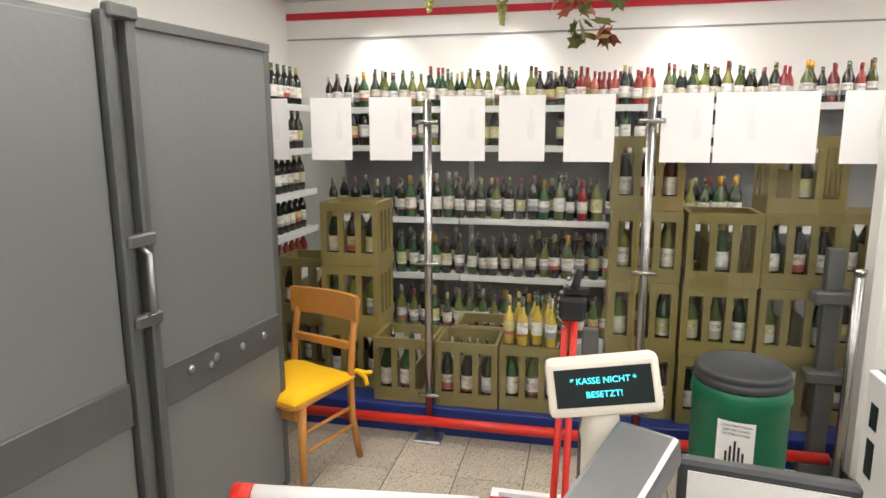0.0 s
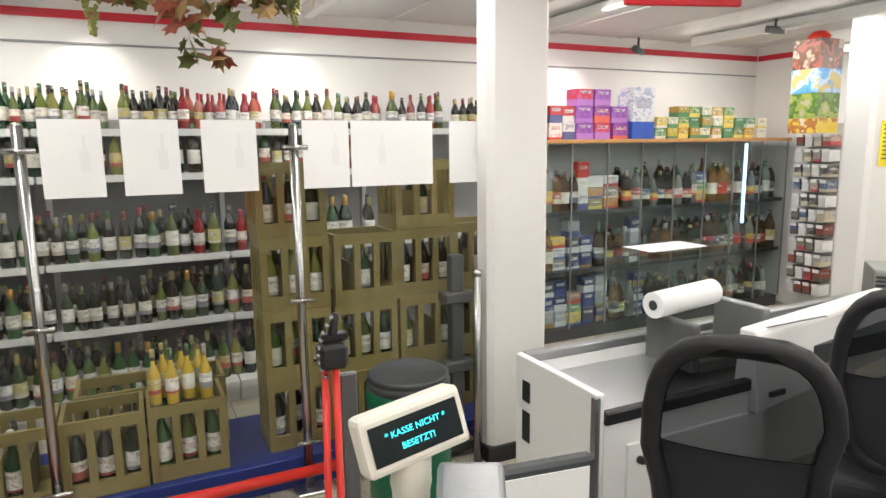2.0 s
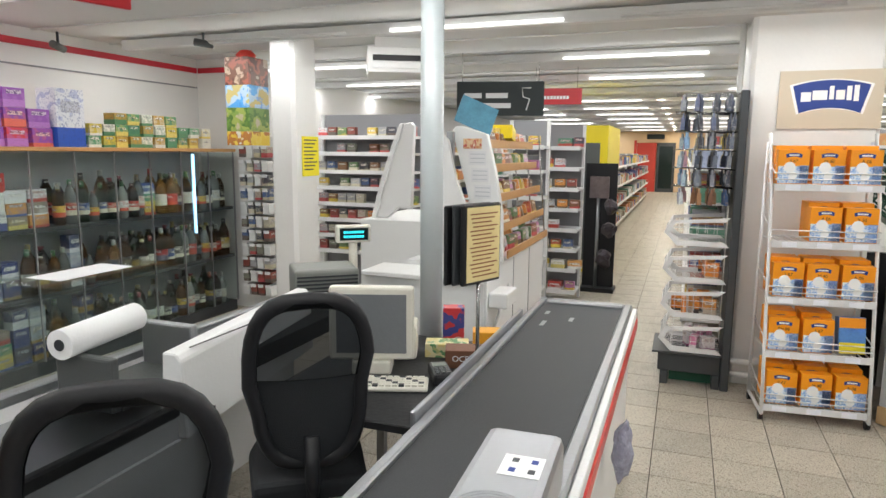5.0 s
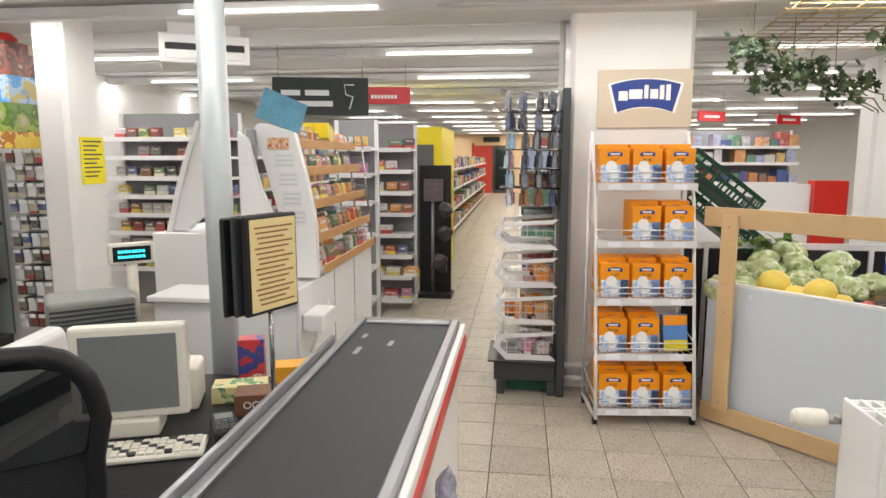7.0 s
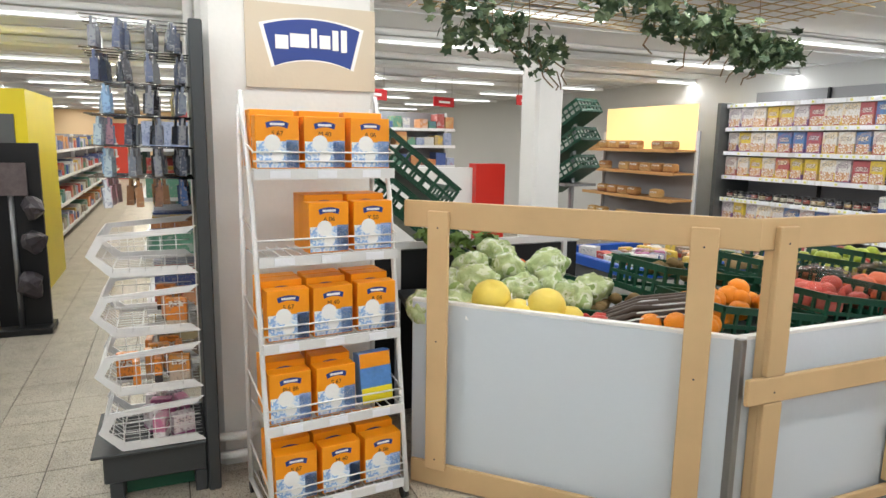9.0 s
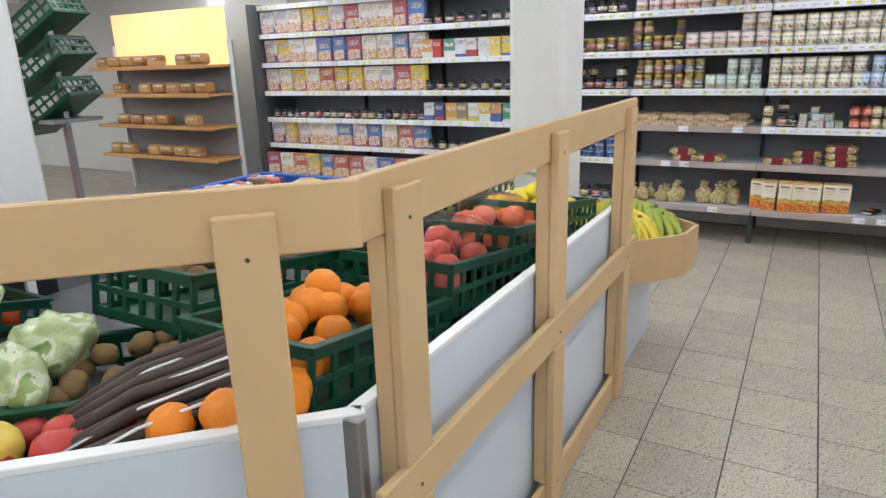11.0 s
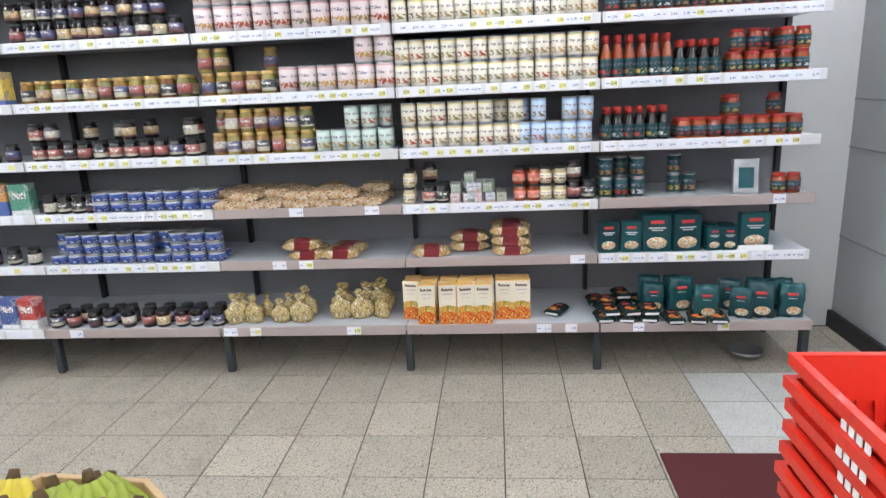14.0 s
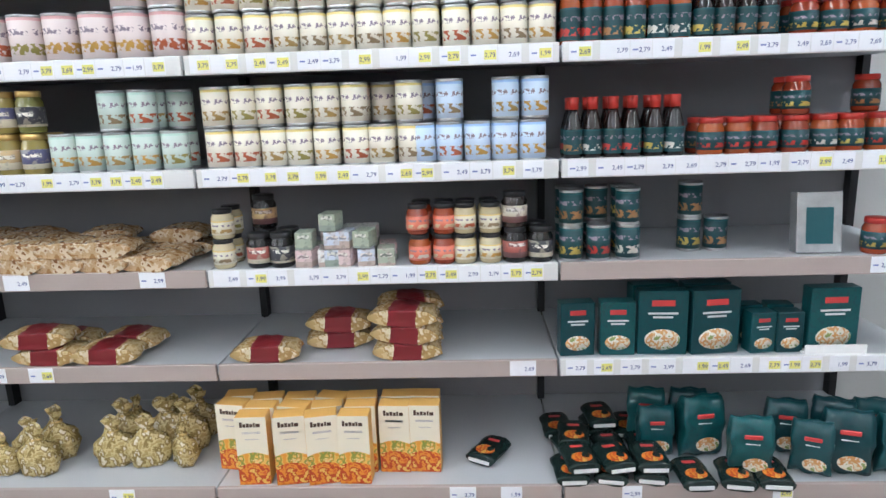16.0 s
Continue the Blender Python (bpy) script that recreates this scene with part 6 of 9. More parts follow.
def wire_basket(parent, z, h=0.2):
    """A bin open at the top and front, with white cheek frames and wire mesh between."""
    out = [(0.17, z), (0.5, z), (0.585, z + 0.45 * h), (0.54, z + 0.85 * h), (0.17, z + h)]
    inn = [(0.21, z + 0.035), (0.485, z + 0.035), (0.548, z + 0.45 * h), (0.515, z + 0.75 * h), (0.21, z + 0.85 * h)]
    first_ = None
    for x in (5.17, 5.595):
        bm = bmesh.new()
        for x_ in (x, x + 0.012):
            a_ = [bm.verts.new((x_, y, q)) for y, q in out]
            b_ = [bm.verts.new((x_, y, q)) for y, q in inn]
            for i in range(4):
                bm.faces.new((a_[i], a_[i + 1], b_[i + 1], b_[i]))
            if x_ == x:
                a0_, b0_ = a_, b_
        for i in range(4):
            bm.faces.new((a0_[i], a0_[i + 1], a_[i + 1], a_[i]))
            bm.faces.new((b0_[i], b0_[i + 1], b_[i + 1], b_[i]))
        p_ = part("cheek", bm, SHELFWHITE, parent)
        first_ = first_ or p_
    bm = bmesh.new()
    for y, q in ((0.21, z + 0.012), (0.3, z + 0.012), (0.4, z + 0.012), (0.5, z + 0.012), (0.54, z + 0.25 * h), (0.575, z + 0.45 * h), (0.56, z + 0.65 * h), (0.54, z + 0.84 * h)):
        tube(bm, (5.175, y, q), (5.6, y, q), 0.003, seg=5)
    for i in range(11):
        x = 5.185 + 0.041 * i
        bent(bm, [(x, 0.18, z + 0.012), (x, 0.5, z + 0.012), (x, 0.575, z + 0.45 * h), (x, 0.54, z + 0.84 * h)], 0.002, 4)
    for x in (5.168, 5.609):
        for i in range(5):
            y = 0.25 + 0.06 * i
            tube(bm, (x + 0.003, y, z + 0.02), (x + 0.003, y, z + 0.8 * h), 0.002, seg=4)
        for q in (0.4, 0.62, 0.85):
            tube(bm, (x + 0.003, 0.19, z + q * h), (x + 0.003, 0.53, z + q * h), 0.0025, seg=4)
    part("wire_mesh", bm, SHELFWHITE, first_)
proto("battery_pack", lambda: carton_proto("battery_pack", 0.085, 0.03, 0.12, pack("orange_black_packs", [(0.75, 0.25, 0.03), (0.7, 0.3, 0.06), (0.6, 0.2, 0.04)], [(0.05, 0.04, 0.04), (0.6, 0.5, 0.4)], 0.3, 30), "orange and black blister pack in a wire basket", "pack"))
proto("pink_pack", lambda: carton_proto("small_pack", 0.09, 0.05, 0.1, pack("pink_white_packs", [(0.6, 0.2, 0.35), (0.7, 0.65, 0.68), (0.45, 0.12, 0.25)], [(0.75, 0.7, 0.72), (0.3, 0.08, 0.2)], 0.3, 30), "pink and white pack in a wire basket", "pack"))
for k, z in enumerate((0.255, 0.5, 0.75, 1.0)):
    wire_basket(ws, z)
    if k < 3:
        for i in range((8, 10, 4)[k]):
            c = put("battery_pack" if k else "pink_pack", 5.23 + 0.1 * (i % 4), 0.26 + 0.085 * (i // 4) + 0.04 * (i % 2), z + 0.016, R.uniform(-20, 20) + 90 * (i % 3 == 0), group="packs in wire baskets")
for k in range(6):
    for i in range(4):
        bm = bmesh.new()
        tube(bm, (5.24 + 0.1 * i, 0.166, 1.39 + 0.125 * k), (5.24 + 0.1 * i, 0.56, 1.4 + 0.125 * k), 0.003, seg=5)
        part("hook", bm, CHROME, ws)
HANGD = pack("grey_hanging_packs", [(0.06, 0.07, 0.1), (0.16, 0.18, 0.22), (0.05, 0.05, 0.06), (0.22, 0.23, 0.25), (0.1, 0.12, 0.2)], [(0.35, 0.36, 0.38), (0.06, 0.07, 0.16), (0.5, 0.5, 0.5)], 0.25, 30, 0.5, title=False)
HANGB = pack("brown_hanging_packs", [(0.32, 0.16, 0.08), (0.4, 0.22, 0.12), (0.2, 0.1, 0.06), (0.05, 0.09, 0.2)], [(0.5, 0.35, 0.2), (0.1, 0.06, 0.04)], 0.25, 30, 0.5, title=False)
HANGP = pack("pale_hanging_cards", [(0.6, 0.62, 0.66), (0.25, 0.4, 0.6), (0.6, 0.35, 0.42), (0.4, 0.5, 0.55)], [(0.7, 0.7, 0.72), (0.1, 0.15, 0.35)], 0.25, 30, 0.5, title=False)
hang_me = {}
for nm, m_ in (("d", HANGD), ("b", HANGB), ("p", HANGP)):
    bm = bmesh.new()
    box(bm, -0.04, 0.04, -0.005, 0.005, -0.03, 0.0)
    box(bm, -0.036, 0.036, -0.014, 0.014, -0.11, -0.03)
    hang_me[nm] = mesh_of("hanging_pack", bm, m_)
for k in range(6):
    for i in range(4):
        for j in range(4):
            nm = "b" if k == 0 and j < 3 else "p" if (j == 3 and k < 4) else "d"
            ob = tagged(new("hanging_pack", hang_me[nm]), "blister pack hanging on a metal hook", "pack", "hanging packs")
            ob.matrix_basis = pose(5.24 + 0.1 * i + R.uniform(-0.01, 0.01), 0.21 + 0.095 * j + R.uniform(-0.02, 0.02), 1.388 + 0.125 * k, R.uniform(-5, 5), 0, R.uniform(-14, 14))
# pipes at the column
pp = thing("heating_pipe", "white painted heating pipes by the column", "pipe")
for pts_ in ([(5.63, 0.15, 0.0), (5.63, 0.15, 1.2), (5.63, 0.15, CEIL)], [(5.3, 0.11, 0.19), (5.3, -0.03, 0.19), (5.33, -0.06, 0.19), (5.4, -0.065, 0.19)], [(5.3, 0.11, 0.1), (5.3, -0.02, 0.1), (5.3, -0.05, 0.08), (5.3, -0.06, 0.0)]):
    bm = bmesh.new()
    bent(bm, pts_, 0.02, 12)
    part("pipe", bm, COLPAINT, pp)

# ---- rack of orange cartons ----
RK = pose(4.735, -0.05, 0, 0, 0, -84.5)
rk = thing("wire_rack", "white wire rack with orange vacuum bag cartons", "display rack", at=RK)
W_ = 0.585
for x in (0.0, W_):
    bm = bmesh.new()
    bent(bm, [(x, 0.0, 0.05), (x, 0.06, 0.45), (x, 0.2, 1.35), (x, 0.36, 1.75)], 0.011, 8)
    tube(bm, (x, 0.0, 0.05), (x, 0.4, 0.05), 0.011, seg=8)
    tube(bm, (x, 0.4, 0.05), (x, 0.4, 1.7), 0.011, seg=8)
    part("side_frame", bm, SHELFWHITE, rk)
    for y in (0.03, 0.37):
        bm = bmesh.new()
        tube(bm, (x - 0.012, y, 0.026), (x + 0.012, y, 0.026), 0.026, seg=12)
        part("castor", bm, BLACK, rk)
RZ = [0.1, 0.43, 0.76, 1.1, 1.44]
for z in RZ:
    y0 = 0.02 + 0.1 * (z - 0.1)
    bm = bmesh.new()
    for zz in (z, z + 0.035, z + 0.07):
        tube(bm, (0, y0, zz), (W_, y0, zz), 0.004, seg=5)
    tube(bm, (0, y0, z + 0.07), (0, 0.4, z + 0.14), 0.004, seg=5)
    tube(bm, (W_, y0, z + 0.07), (W_, 0.4, z + 0.14), 0.004, seg=5)
    sf = part("wire_shelf", bm, SHELFWHITE, rk)
    bm = bmesh.new()
    tube(bm, (0, y0, z), (0, 0.4, z), 0.003, seg=5)
    wire_me = mesh_of("wire", bm, SHELFWHITE)
    for i in range(14):
        wr = new("wire", wire_me)
        wr.parent, wr.matrix_basis = sf, pose(0.01 + (W_ - 0.02) * i / 13, 0, 0)
    bpart("price_rail", (0.0, W_, y0 - 0.012, y0 - 0.004, z - 0.035, z + 0.006), SHELFWHITE, sf)
    for i in range(3):
        bpart("price_tag", (0.06 + 0.19 * i, 0.14 + 0.19 * i, y0 - 0.0145, y0 - 0.0125, z - 0.03, z), TAG, sf)
def bag_carton():
    w, d, h = 0.17, 0.075, 0.205
    ob = carton_proto("vacuum_bag_carton", w, d, h, ORANGEBOX, "orange carton of vacuum bags with pale blue print", "carton",
        [((0.02, 0.98, 0.02, 0.52), PALEBLUE), ((0.7, 0.985, 0.02, 0.54), mat("mid_blue_print", (0.25, 0.4, 0.75), 0.4, var=0.5, s1=30))])
    bm = bmesh.new()
    n = 10
    lo, hi = [], []
    for i in range(n + 1):
        u = -1 + 2 * i / n
        lo.append((u * 0.04, 0.155 + 0.009 * (1 - u * u)))
        hi.append((u * 0.045, 0.176 + 0.009 * (1 - u * u)))
    for i in range(n):
        bm.faces.new([bm.verts.new((x, -d / 2 - 0.0014, z)) for x, z in (lo[i], lo[i + 1], hi[i + 1], hi[i])])
    part("badge", bm, NAVY, ob, "navy arched badge")
    bm = bmesh.new()
    box(bm, -0.028, 0.028, -d / 2 - 0.0022, -d / 2 - 0.0016, 0.167, 0.176)
    part("badge_bar", bm, PAPER, ob)
    bm = bmesh.new()
    tube(bm, (-0.02, -d / 2 - 0.0003, 0.1), (-0.02, -d / 2 - 0.0016, 0.1), 0.032, seg=16)
    tube(bm, (0.0, -d / 2 - 0.0003, 0.05), (0.0, -d / 2 - 0.002, 0.05), 0.024, seg=14)
    part("print_mark", bm, PAPER, ob)
    lettering("type_print", "S 67", 0.026, BLACK, ob, pose(0.0, -d / 2 - 0.0008, 0.136, 90, 0, 0), 0.0003)
    return ob
CODES = []
proto("bagbox", bag_carton)
for code in ("S 67", "Y 50", "M 40", "PH 86", "A 06"):
    tmp = lettering("type_print", code, 0.026, BLACK, None, pose(0, 0, 0), 0.0003)
    CODES.append(tmp.data)
    bpy.data.objects.remove(tmp)
layout = {0.1: (1, 1, 1), 0.43: (1, 1, 0), 0.76: (1, 1, 1), 1.1: (0, 1, 1), 1.44: (1, 1, 1)}
def place(key, wm, group):
    rec = protos[key]
    if not rec[1]:
        rec[1], ob = True, rec[0]
        ob.matrix_basis = wm
    else:
        ob = copy_thing(rec[0], wm)
    ob["group"] = group
    return ob
for z, cols in layout.items():
    y0 = 0.02 + 0.1 * (z - 0.1)
    for i, on in enumerate(cols):
        for j in range(3):
            if (on and j < 3) or (j == 2 and R.random() < 0.4):
                bb = place("bagbox", RK @ pose(0.105 + 0.19 * i + R.uniform(-0.005, 0.005), y0 + 0.055 + 0.085 * j, z + 0.006, 0, 0, R.uniform(-3, 3)) @ Matrix.Diagonal((1, 1, 1 + (0.12 if j else 0), 1)), "vacuum bag cartons")
                for ch_ in bb.children:
                    if ch_.name.startswith("type_print"):
                        ch_.data = CODES[(i * 2 + int(z * 7)) % 5]
spray = carton_proto("vacuum_bag_pack", 0.15, 0.06, 0.22, mat("blue_yellow_pack", (0.12, 0.3, 0.7), 0.35, var=0.6, s1=9), "blue and yellow pack of vacuum bags", "pack", [((0.02, 0.98, 0.0, 0.3), YELLOWPL), ((0.02, 0.98, 0.7, 0.98), ORANGEBOX)])
spray.matrix_basis = RK @ pose(0.485, 0.12, 0.437, -10, 0, 4)
# sign board above the rack
sg = thing("brand_board", "beige card board with a navy arched emblem", "sign", at=pose(5.398, -0.075, 0, 0, 0, -90))
bpart("board", (0.0, 0.595, -0.012, 0.0, 1.79, 2.16), BEIGE, sg)
bm = bmesh.new()
n = 14
for k, (m0, s0) in enumerate(((PAPER, 1.0), (NAVY, 0.92), (PAPER, 0.0))):
    if s0 == 0:
        continue
    bm = bmesh.new()
    for i in range(n):
        q = []
        for u in (-1 + 2 * i / n, -1 + 2 * (i + 1) / n):
            w = 0.5 - 0.055 * abs(u)
            arch = 0.035 * (1 - u * u)
            q.append(((0.3 + u * 0.19 * s0), 1.965 + arch - 0.085 * s0, (0.3 + u * 0.24 * s0), 1.985 + arch + 0.085 * s0))
        (a, b, c, d_), (e, f, g_, h) = q
        bm.faces.new([bm.verts.new((x, -0.0125 - 0.001 * k, z)) for x, z in ((a, b), (e, f), (g_, h), (c, d_))])
    part("emblem", bm, m0, sg)
for i, (x, w, h) in enumerate(((0.13, 0.058, 0.06), (0.196, 0.085, 0.06), (0.292, 0.026, 0.085), (0.33, 0.05, 0.06), (0.39, 0.028, 0.09), (0.43, 0.028, 0.1))):
    zc = 1.99 + 0.03 * (1 - ((x + w / 2 - 0.3) / 0.22) ** 2)
    bpart("emblem_bar", (x, x + w, -0.0165, -0.0145, zc - 0.045, zc - 0.045 + h), PAPER, sg)

# ---- radiator and service counter ----
ra = thing("radiator", "white panel radiator with a grille top and thermostat", "radiator", at=pose(2.58, -0.42, 0.01, 0, 0, 0))
bpart("panel", (-0.1, -0.08, -1.2, 0.0, 0.12, 0.98), WHITEPL, ra, "", 0.006)
bpart("panel", (0.06, 0.08, -1.2, 0.0, 0.12, 0.98), WHITEPL, ra, "", 0.006)
bpart("end_cover", (-0.1, 0.08, -0.002, 0.008, 0.12, 0.985), WHITEPL, ra, "", 0.004)
bm = bmesh.new()
for i in range(40):
    y = -1.18 + i * 0.0295
    box(bm, -0.08, 0.06, y, y + 0.008, 0.97, 0.986)
for x in (-0.02, 0.0):
    box(bm, x, x + 0.01, -1.2, 0.0, 0.968, 0.985)
part("grille", bm, WHITEPL, ra)
for x in (-0.09, 0.07):
    bpart("foot", (x - 0.02, x + 0.02, -0.25, -0.2, 0, 0.12), WHITEPL, ra)
bm = bmesh.new()
tube(bm, (0.0, 0.0, 0.92), (0.0, 0.05, 0.92), 0.014, seg=10)
bm.transform(pose(0.09, 0, 0))
part("valve", bm, CHROME, ra)
bm = bmesh.new()
lathe(bm, [(0.018, 0), (0.024, 0.006), (0.026, 0.05), (0.023, 0.075), (0.014, 0.085), (0.0, 0.087)], 24)
for f in bm.faces:
    f.smooth = False
bm.transform(pose(0.09, 0.04, 0.92, -90, 0, 0))
part("thermostat_knob", bm, IVORY, ra)
co = thing("service_counter", "white counter with a black edged top and papers", "counter")
bpart("body", (2.3, 3.02, -2.0, -0.98, 0.0, 0.825), WHITEPL, co, "", 0.004)
bpart("worktop", (2.25, 3.08, -2.05, -0.92, 0.825, 0.87), BLACK, co, "", 0.004)
bpart("worktop_inlay", (2.28, 3.03, -2.02, -0.97, 0.8705, 0.8725), WHITEPL, co)
pe = bpart("document_scanner", (2.6, 2.93, -1.5, -1.15, 0.873, 0.925), GREYTRIM, None, "", 0.012)
tagged(pe, "flat grey document scanner on the counter", "scanner")
bm = bmesh.new()
bent(bm, [(2.87, -1.15, 0.9), (2.92, -1.05, 0.91), (3.02, -0.95, 0.89), (3.095, -0.93, 0.83), (3.09, -0.95, 0.69), (3.06, -0.97, 0.58)], 0.006, 8)
tagged(part("cable", bm, BLACK), "black cable hanging over the counter edge", "cable")

# ---- produce stand with timber guard ----
ps = thing("produce_stand", "pale grey panelled produce stand", "produce stand")
A1, A2 = Vector((4.96, -0.70, 0)), Vector((3.985, -1.635, 0))
dirv = (A2 - A1).normalized()
nrm = Vector((dirv.y, -dirv.x, 0))
if nrm.x < 0:
    nrm = -nrm
seg_m = Matrix.Translation(A1) @ Matrix.Rotation(math.atan2(dirv.y, dirv.x), 4, "Z")
LEN1 = (A2 - A1).length
# in seg_m: x along the guard, +y into the stand
bpart("side_panel", (0.0, LEN1 + 0.02, 0.03, 0.05, 0.0, 0.85), LIGHTGREY, ps, "", 0.002, seg_m)
bpart("panel_cap", (0.0, LEN1 + 0.02, 0.028, 0.058, 0.85, 0.865), WHITEPL, ps, "", 0.002, seg_m)
bpart("side_panel", (4.01, 4.03, -3.58, -1.67, 0.0, 0.85), LIGHTGREY, ps, "", 0.002)
bpart("panel_cap", (4.005, 4.035, -3.58, -1.67, 0.85, 0.865), WHITEPL, ps, "", 0.002)
bpart("corner_profile", (3.985, 4.025, -1.668, -1.64, 0.0, 0.86), ALU, ps, "", 0.004)
bm = bmesh.new()
plate(bm, [(5.02, -0.78), (4.06, -1.70), (4.06, -3.57), (4.95, -3.57), (5.6, -2.2), (5.7, -0.9)], 0.69, 0.73)
part("deck", bm, DARKGREY, ps)
gr = thing("timber_guard", "guard frame of planed light wooden boards", "guard rail")
def board(x0, x1, y0, y1, z0, z1, m=None):
    b_ = bpart("board", (x0, x1, y0, y1, z0, z1), MAPLE, gr, "", 0.003, m)
    return b_
board(-0.02, LEN1 + 0.033, -0.02, 0.0, 1.195, 1.31, seg_m)
board(0.02, LEN1 - 0.01, -0.02, 0.0, 0.01, 0.12, seg_m)
for x in (0.15, 1.2):
    p = board(x - 0.048, x + 0.048, -0.042, -0.021, 0.1, 1.27, seg_m)
    for z in (0.15, 0.7, 1.2):
        bm = bmesh.new()
        tube(bm, (x, -0.0435, z), (x, -0.0415, z), 0.004, seg=8)
        part("screw", bm, DARKGREY, p)
board(3.96, 3.98, -3.6, -1.648, 1.196, 1.31)
board(3.96, 3.98, -3.56, -1.69, 0.01, 0.12)
board(3.936, 3.958, -3.62, -1.64, 0.62, 0.72)
for y in (-1.77, -2.61, -3.46):
    p = board(3.961, 4.003, y - 0.045, y + 0.045, 0.122, 1.194)
    q = board(3.935, 3.959, y - 0.048, y + 0.048, 0.722, 1.28)
    q2 = board(3.935, 3.959, y - 0.048, y + 0.048, 0.02, 0.618)
    for z in (0.12, 0.66, 1.22):
        bm = bmesh.new()
        tube(bm, (3.9335, y, z), (3.936, y, z), 0.004, seg=8)
        part("screw", bm, DARKGREY, q)

# green produce crates
def green_crate(w, d, h):
    bm = bmesh.new()
    t = 0.012
    box(bm, -w / 2, w / 2, -d / 2, d / 2, 0, 0.012)
    for s in (-1, 1):
        for z0, z1 in ((0.012, 0.03), (h * 0.45, h * 0.55), (h - 0.03, h)):
            box(bm, -w / 2, w / 2, s * d / 2 - t / 2, s * d / 2 + t / 2, z0, z1)
            box(bm, s * w / 2 - t / 2, s * w / 2 + t / 2, -d / 2, d / 2, z0, z1)
        for i in range(9):
            x = -w / 2 + w * i / 8
            box(bm, x - 0.008, x + 0.008, s * d / 2 - t / 2 + 0.001, s * d / 2 + t / 2 - 0.001, 0, h - 0.02)
        for i in range(7):
            y = -d / 2 + d * i / 6
            box(bm, s * w / 2 - t / 2 + 0.001, s * w / 2 + t / 2 - 0.001, y - 0.008, y + 0.008, 0, h - 0.02)
        box(bm, -w / 2 - 0.008, w / 2 + 0.008, s * d / 2 - 0.012, s * d / 2 + 0.012, h - 0.008, h)
        box(bm, s * w / 2 - 0.012, s * w / 2 + 0.012, -d / 2, d / 2, h - 0.008, h)
    return mesh_of("produce_crate", bm, CRATEGREEN)
gc_me = green_crate(0.58, 0.38, 0.16)
def put_crate(m, label="dark green slatted produce crate on the stand"):
    ob = tagged(new("produce_crate", gc_me), label, "crate", "green produce crates")
    ob.matrix_basis = m
    return ob

def fruit_mesh(name, r, material, squash=0.9, rough=0.06, dimple=True, sub=3):
    bm = bmesh.new()
    bmesh.ops.create_icosphere(bm, subdivisions=sub, radius=r)
    for v in bm.verts:
        v.co.z *= squash
        v.co += v.co.normalized() * r * rough * noise.noise(v.co * (2.2 / r))
        if dimple and v.co.z > 0.6 * r * squash:
            d = math.hypot(v.co.x, v.co.y)
            v.co.z -= 0.25 * r * max(0, 1 - d / (0.45 * r))
    for f in bm.faces:
        f.smooth = True
    return mesh_of(name, bm, material)

F_ORANGE = mat("orange_peel", (0.85, 0.27, 0.01), 0.4, var=0.15, s1=20, s2=260, bump=0.15, rnd=0.1)
F_LIME = mat("lime_peel", (0.42, 0.5, 0.07), 0.35, var=0.2, s1=15, s2=200, rnd=0.15)
F_PEACH = mat("grapefruit_peel", (0.75, 0.22, 0.1), 0.4, var=0.3, s1=12, s2=200, rnd=0.2)
F_LEMON = mat("lemon_peel", (0.85, 0.68, 0.03), 0.35, var=0.12, s1=15, s2=200, rnd=0.1)
F_MELON = mat("yellow_melon_rind", (0.83, 0.64, 0.11), 0.4, var=0.2, s1=10, s2=50, rnd=0.1)
F_KIWI = mat("kiwi_skin", (0.2, 0.13, 0.05), 0.8, var=0.25, s1=30, s2=200, rnd=0.15)
F_CABB = photo("pale_cabbage_leaf", [(0.36, 0.44, 0.2), (0.46, 0.54, 0.28), (0.62, 0.67, 0.48), (0.28, 0.38, 0.14)], 30, 0.2)
F_POTATO = mat("potato_skin", (0.5, 0.34, 0.17), 0.7, var=0.3, s1=14, s2=90, rnd=0.15)
F_ONION = mat("red_net_onion", (0.6, 0.13, 0.1), 0.4, var=0.4, s1=14, s2=70, rnd=0.2)
F_TOMATO = mat("tomato_skin", (0.65, 0.1, 0.02), 0.25, var=0.2, s1=14, rnd=0.15)
F_APPLE = mat("red_apple_skin", (0.5, 0.05, 0.04), 0.3, var=0.4, s1=14, rnd=0.2)
F_EGG = mat("dark_root_vegetable", (0.05, 0.03, 0.02), 0.5, var=0.5, s1=20)
me_or, me_lime = fruit_mesh("orange", 0.046, F_ORANGE), fruit_mesh("lime", 0.034, F_LIME)
me_peach, me_lemon = fruit_mesh("grapefruit", 0.046, F_PEACH), fruit_mesh("lemon", 0.033, F_LEMON, 1.35, 0.1, False)
me_melon, me_kiwi = fruit_mesh("melon", 0.085, F_MELON, 0.95, 0.04), fruit_mesh("kiwi", 0.03, F_KIWI, 0.85, 0.08, False)
me_pot, me_onion = fruit_mesh("potato", 0.04, F_POTATO, 0.8, 0.25, False), fruit_mesh("onion", 0.045, F_ONION, 0.9, 0.12)
me_tom, me_apple = fruit_mesh("tomato", 0.034, F_TOMATO), fruit_mesh("apple", 0.038, F_APPLE)

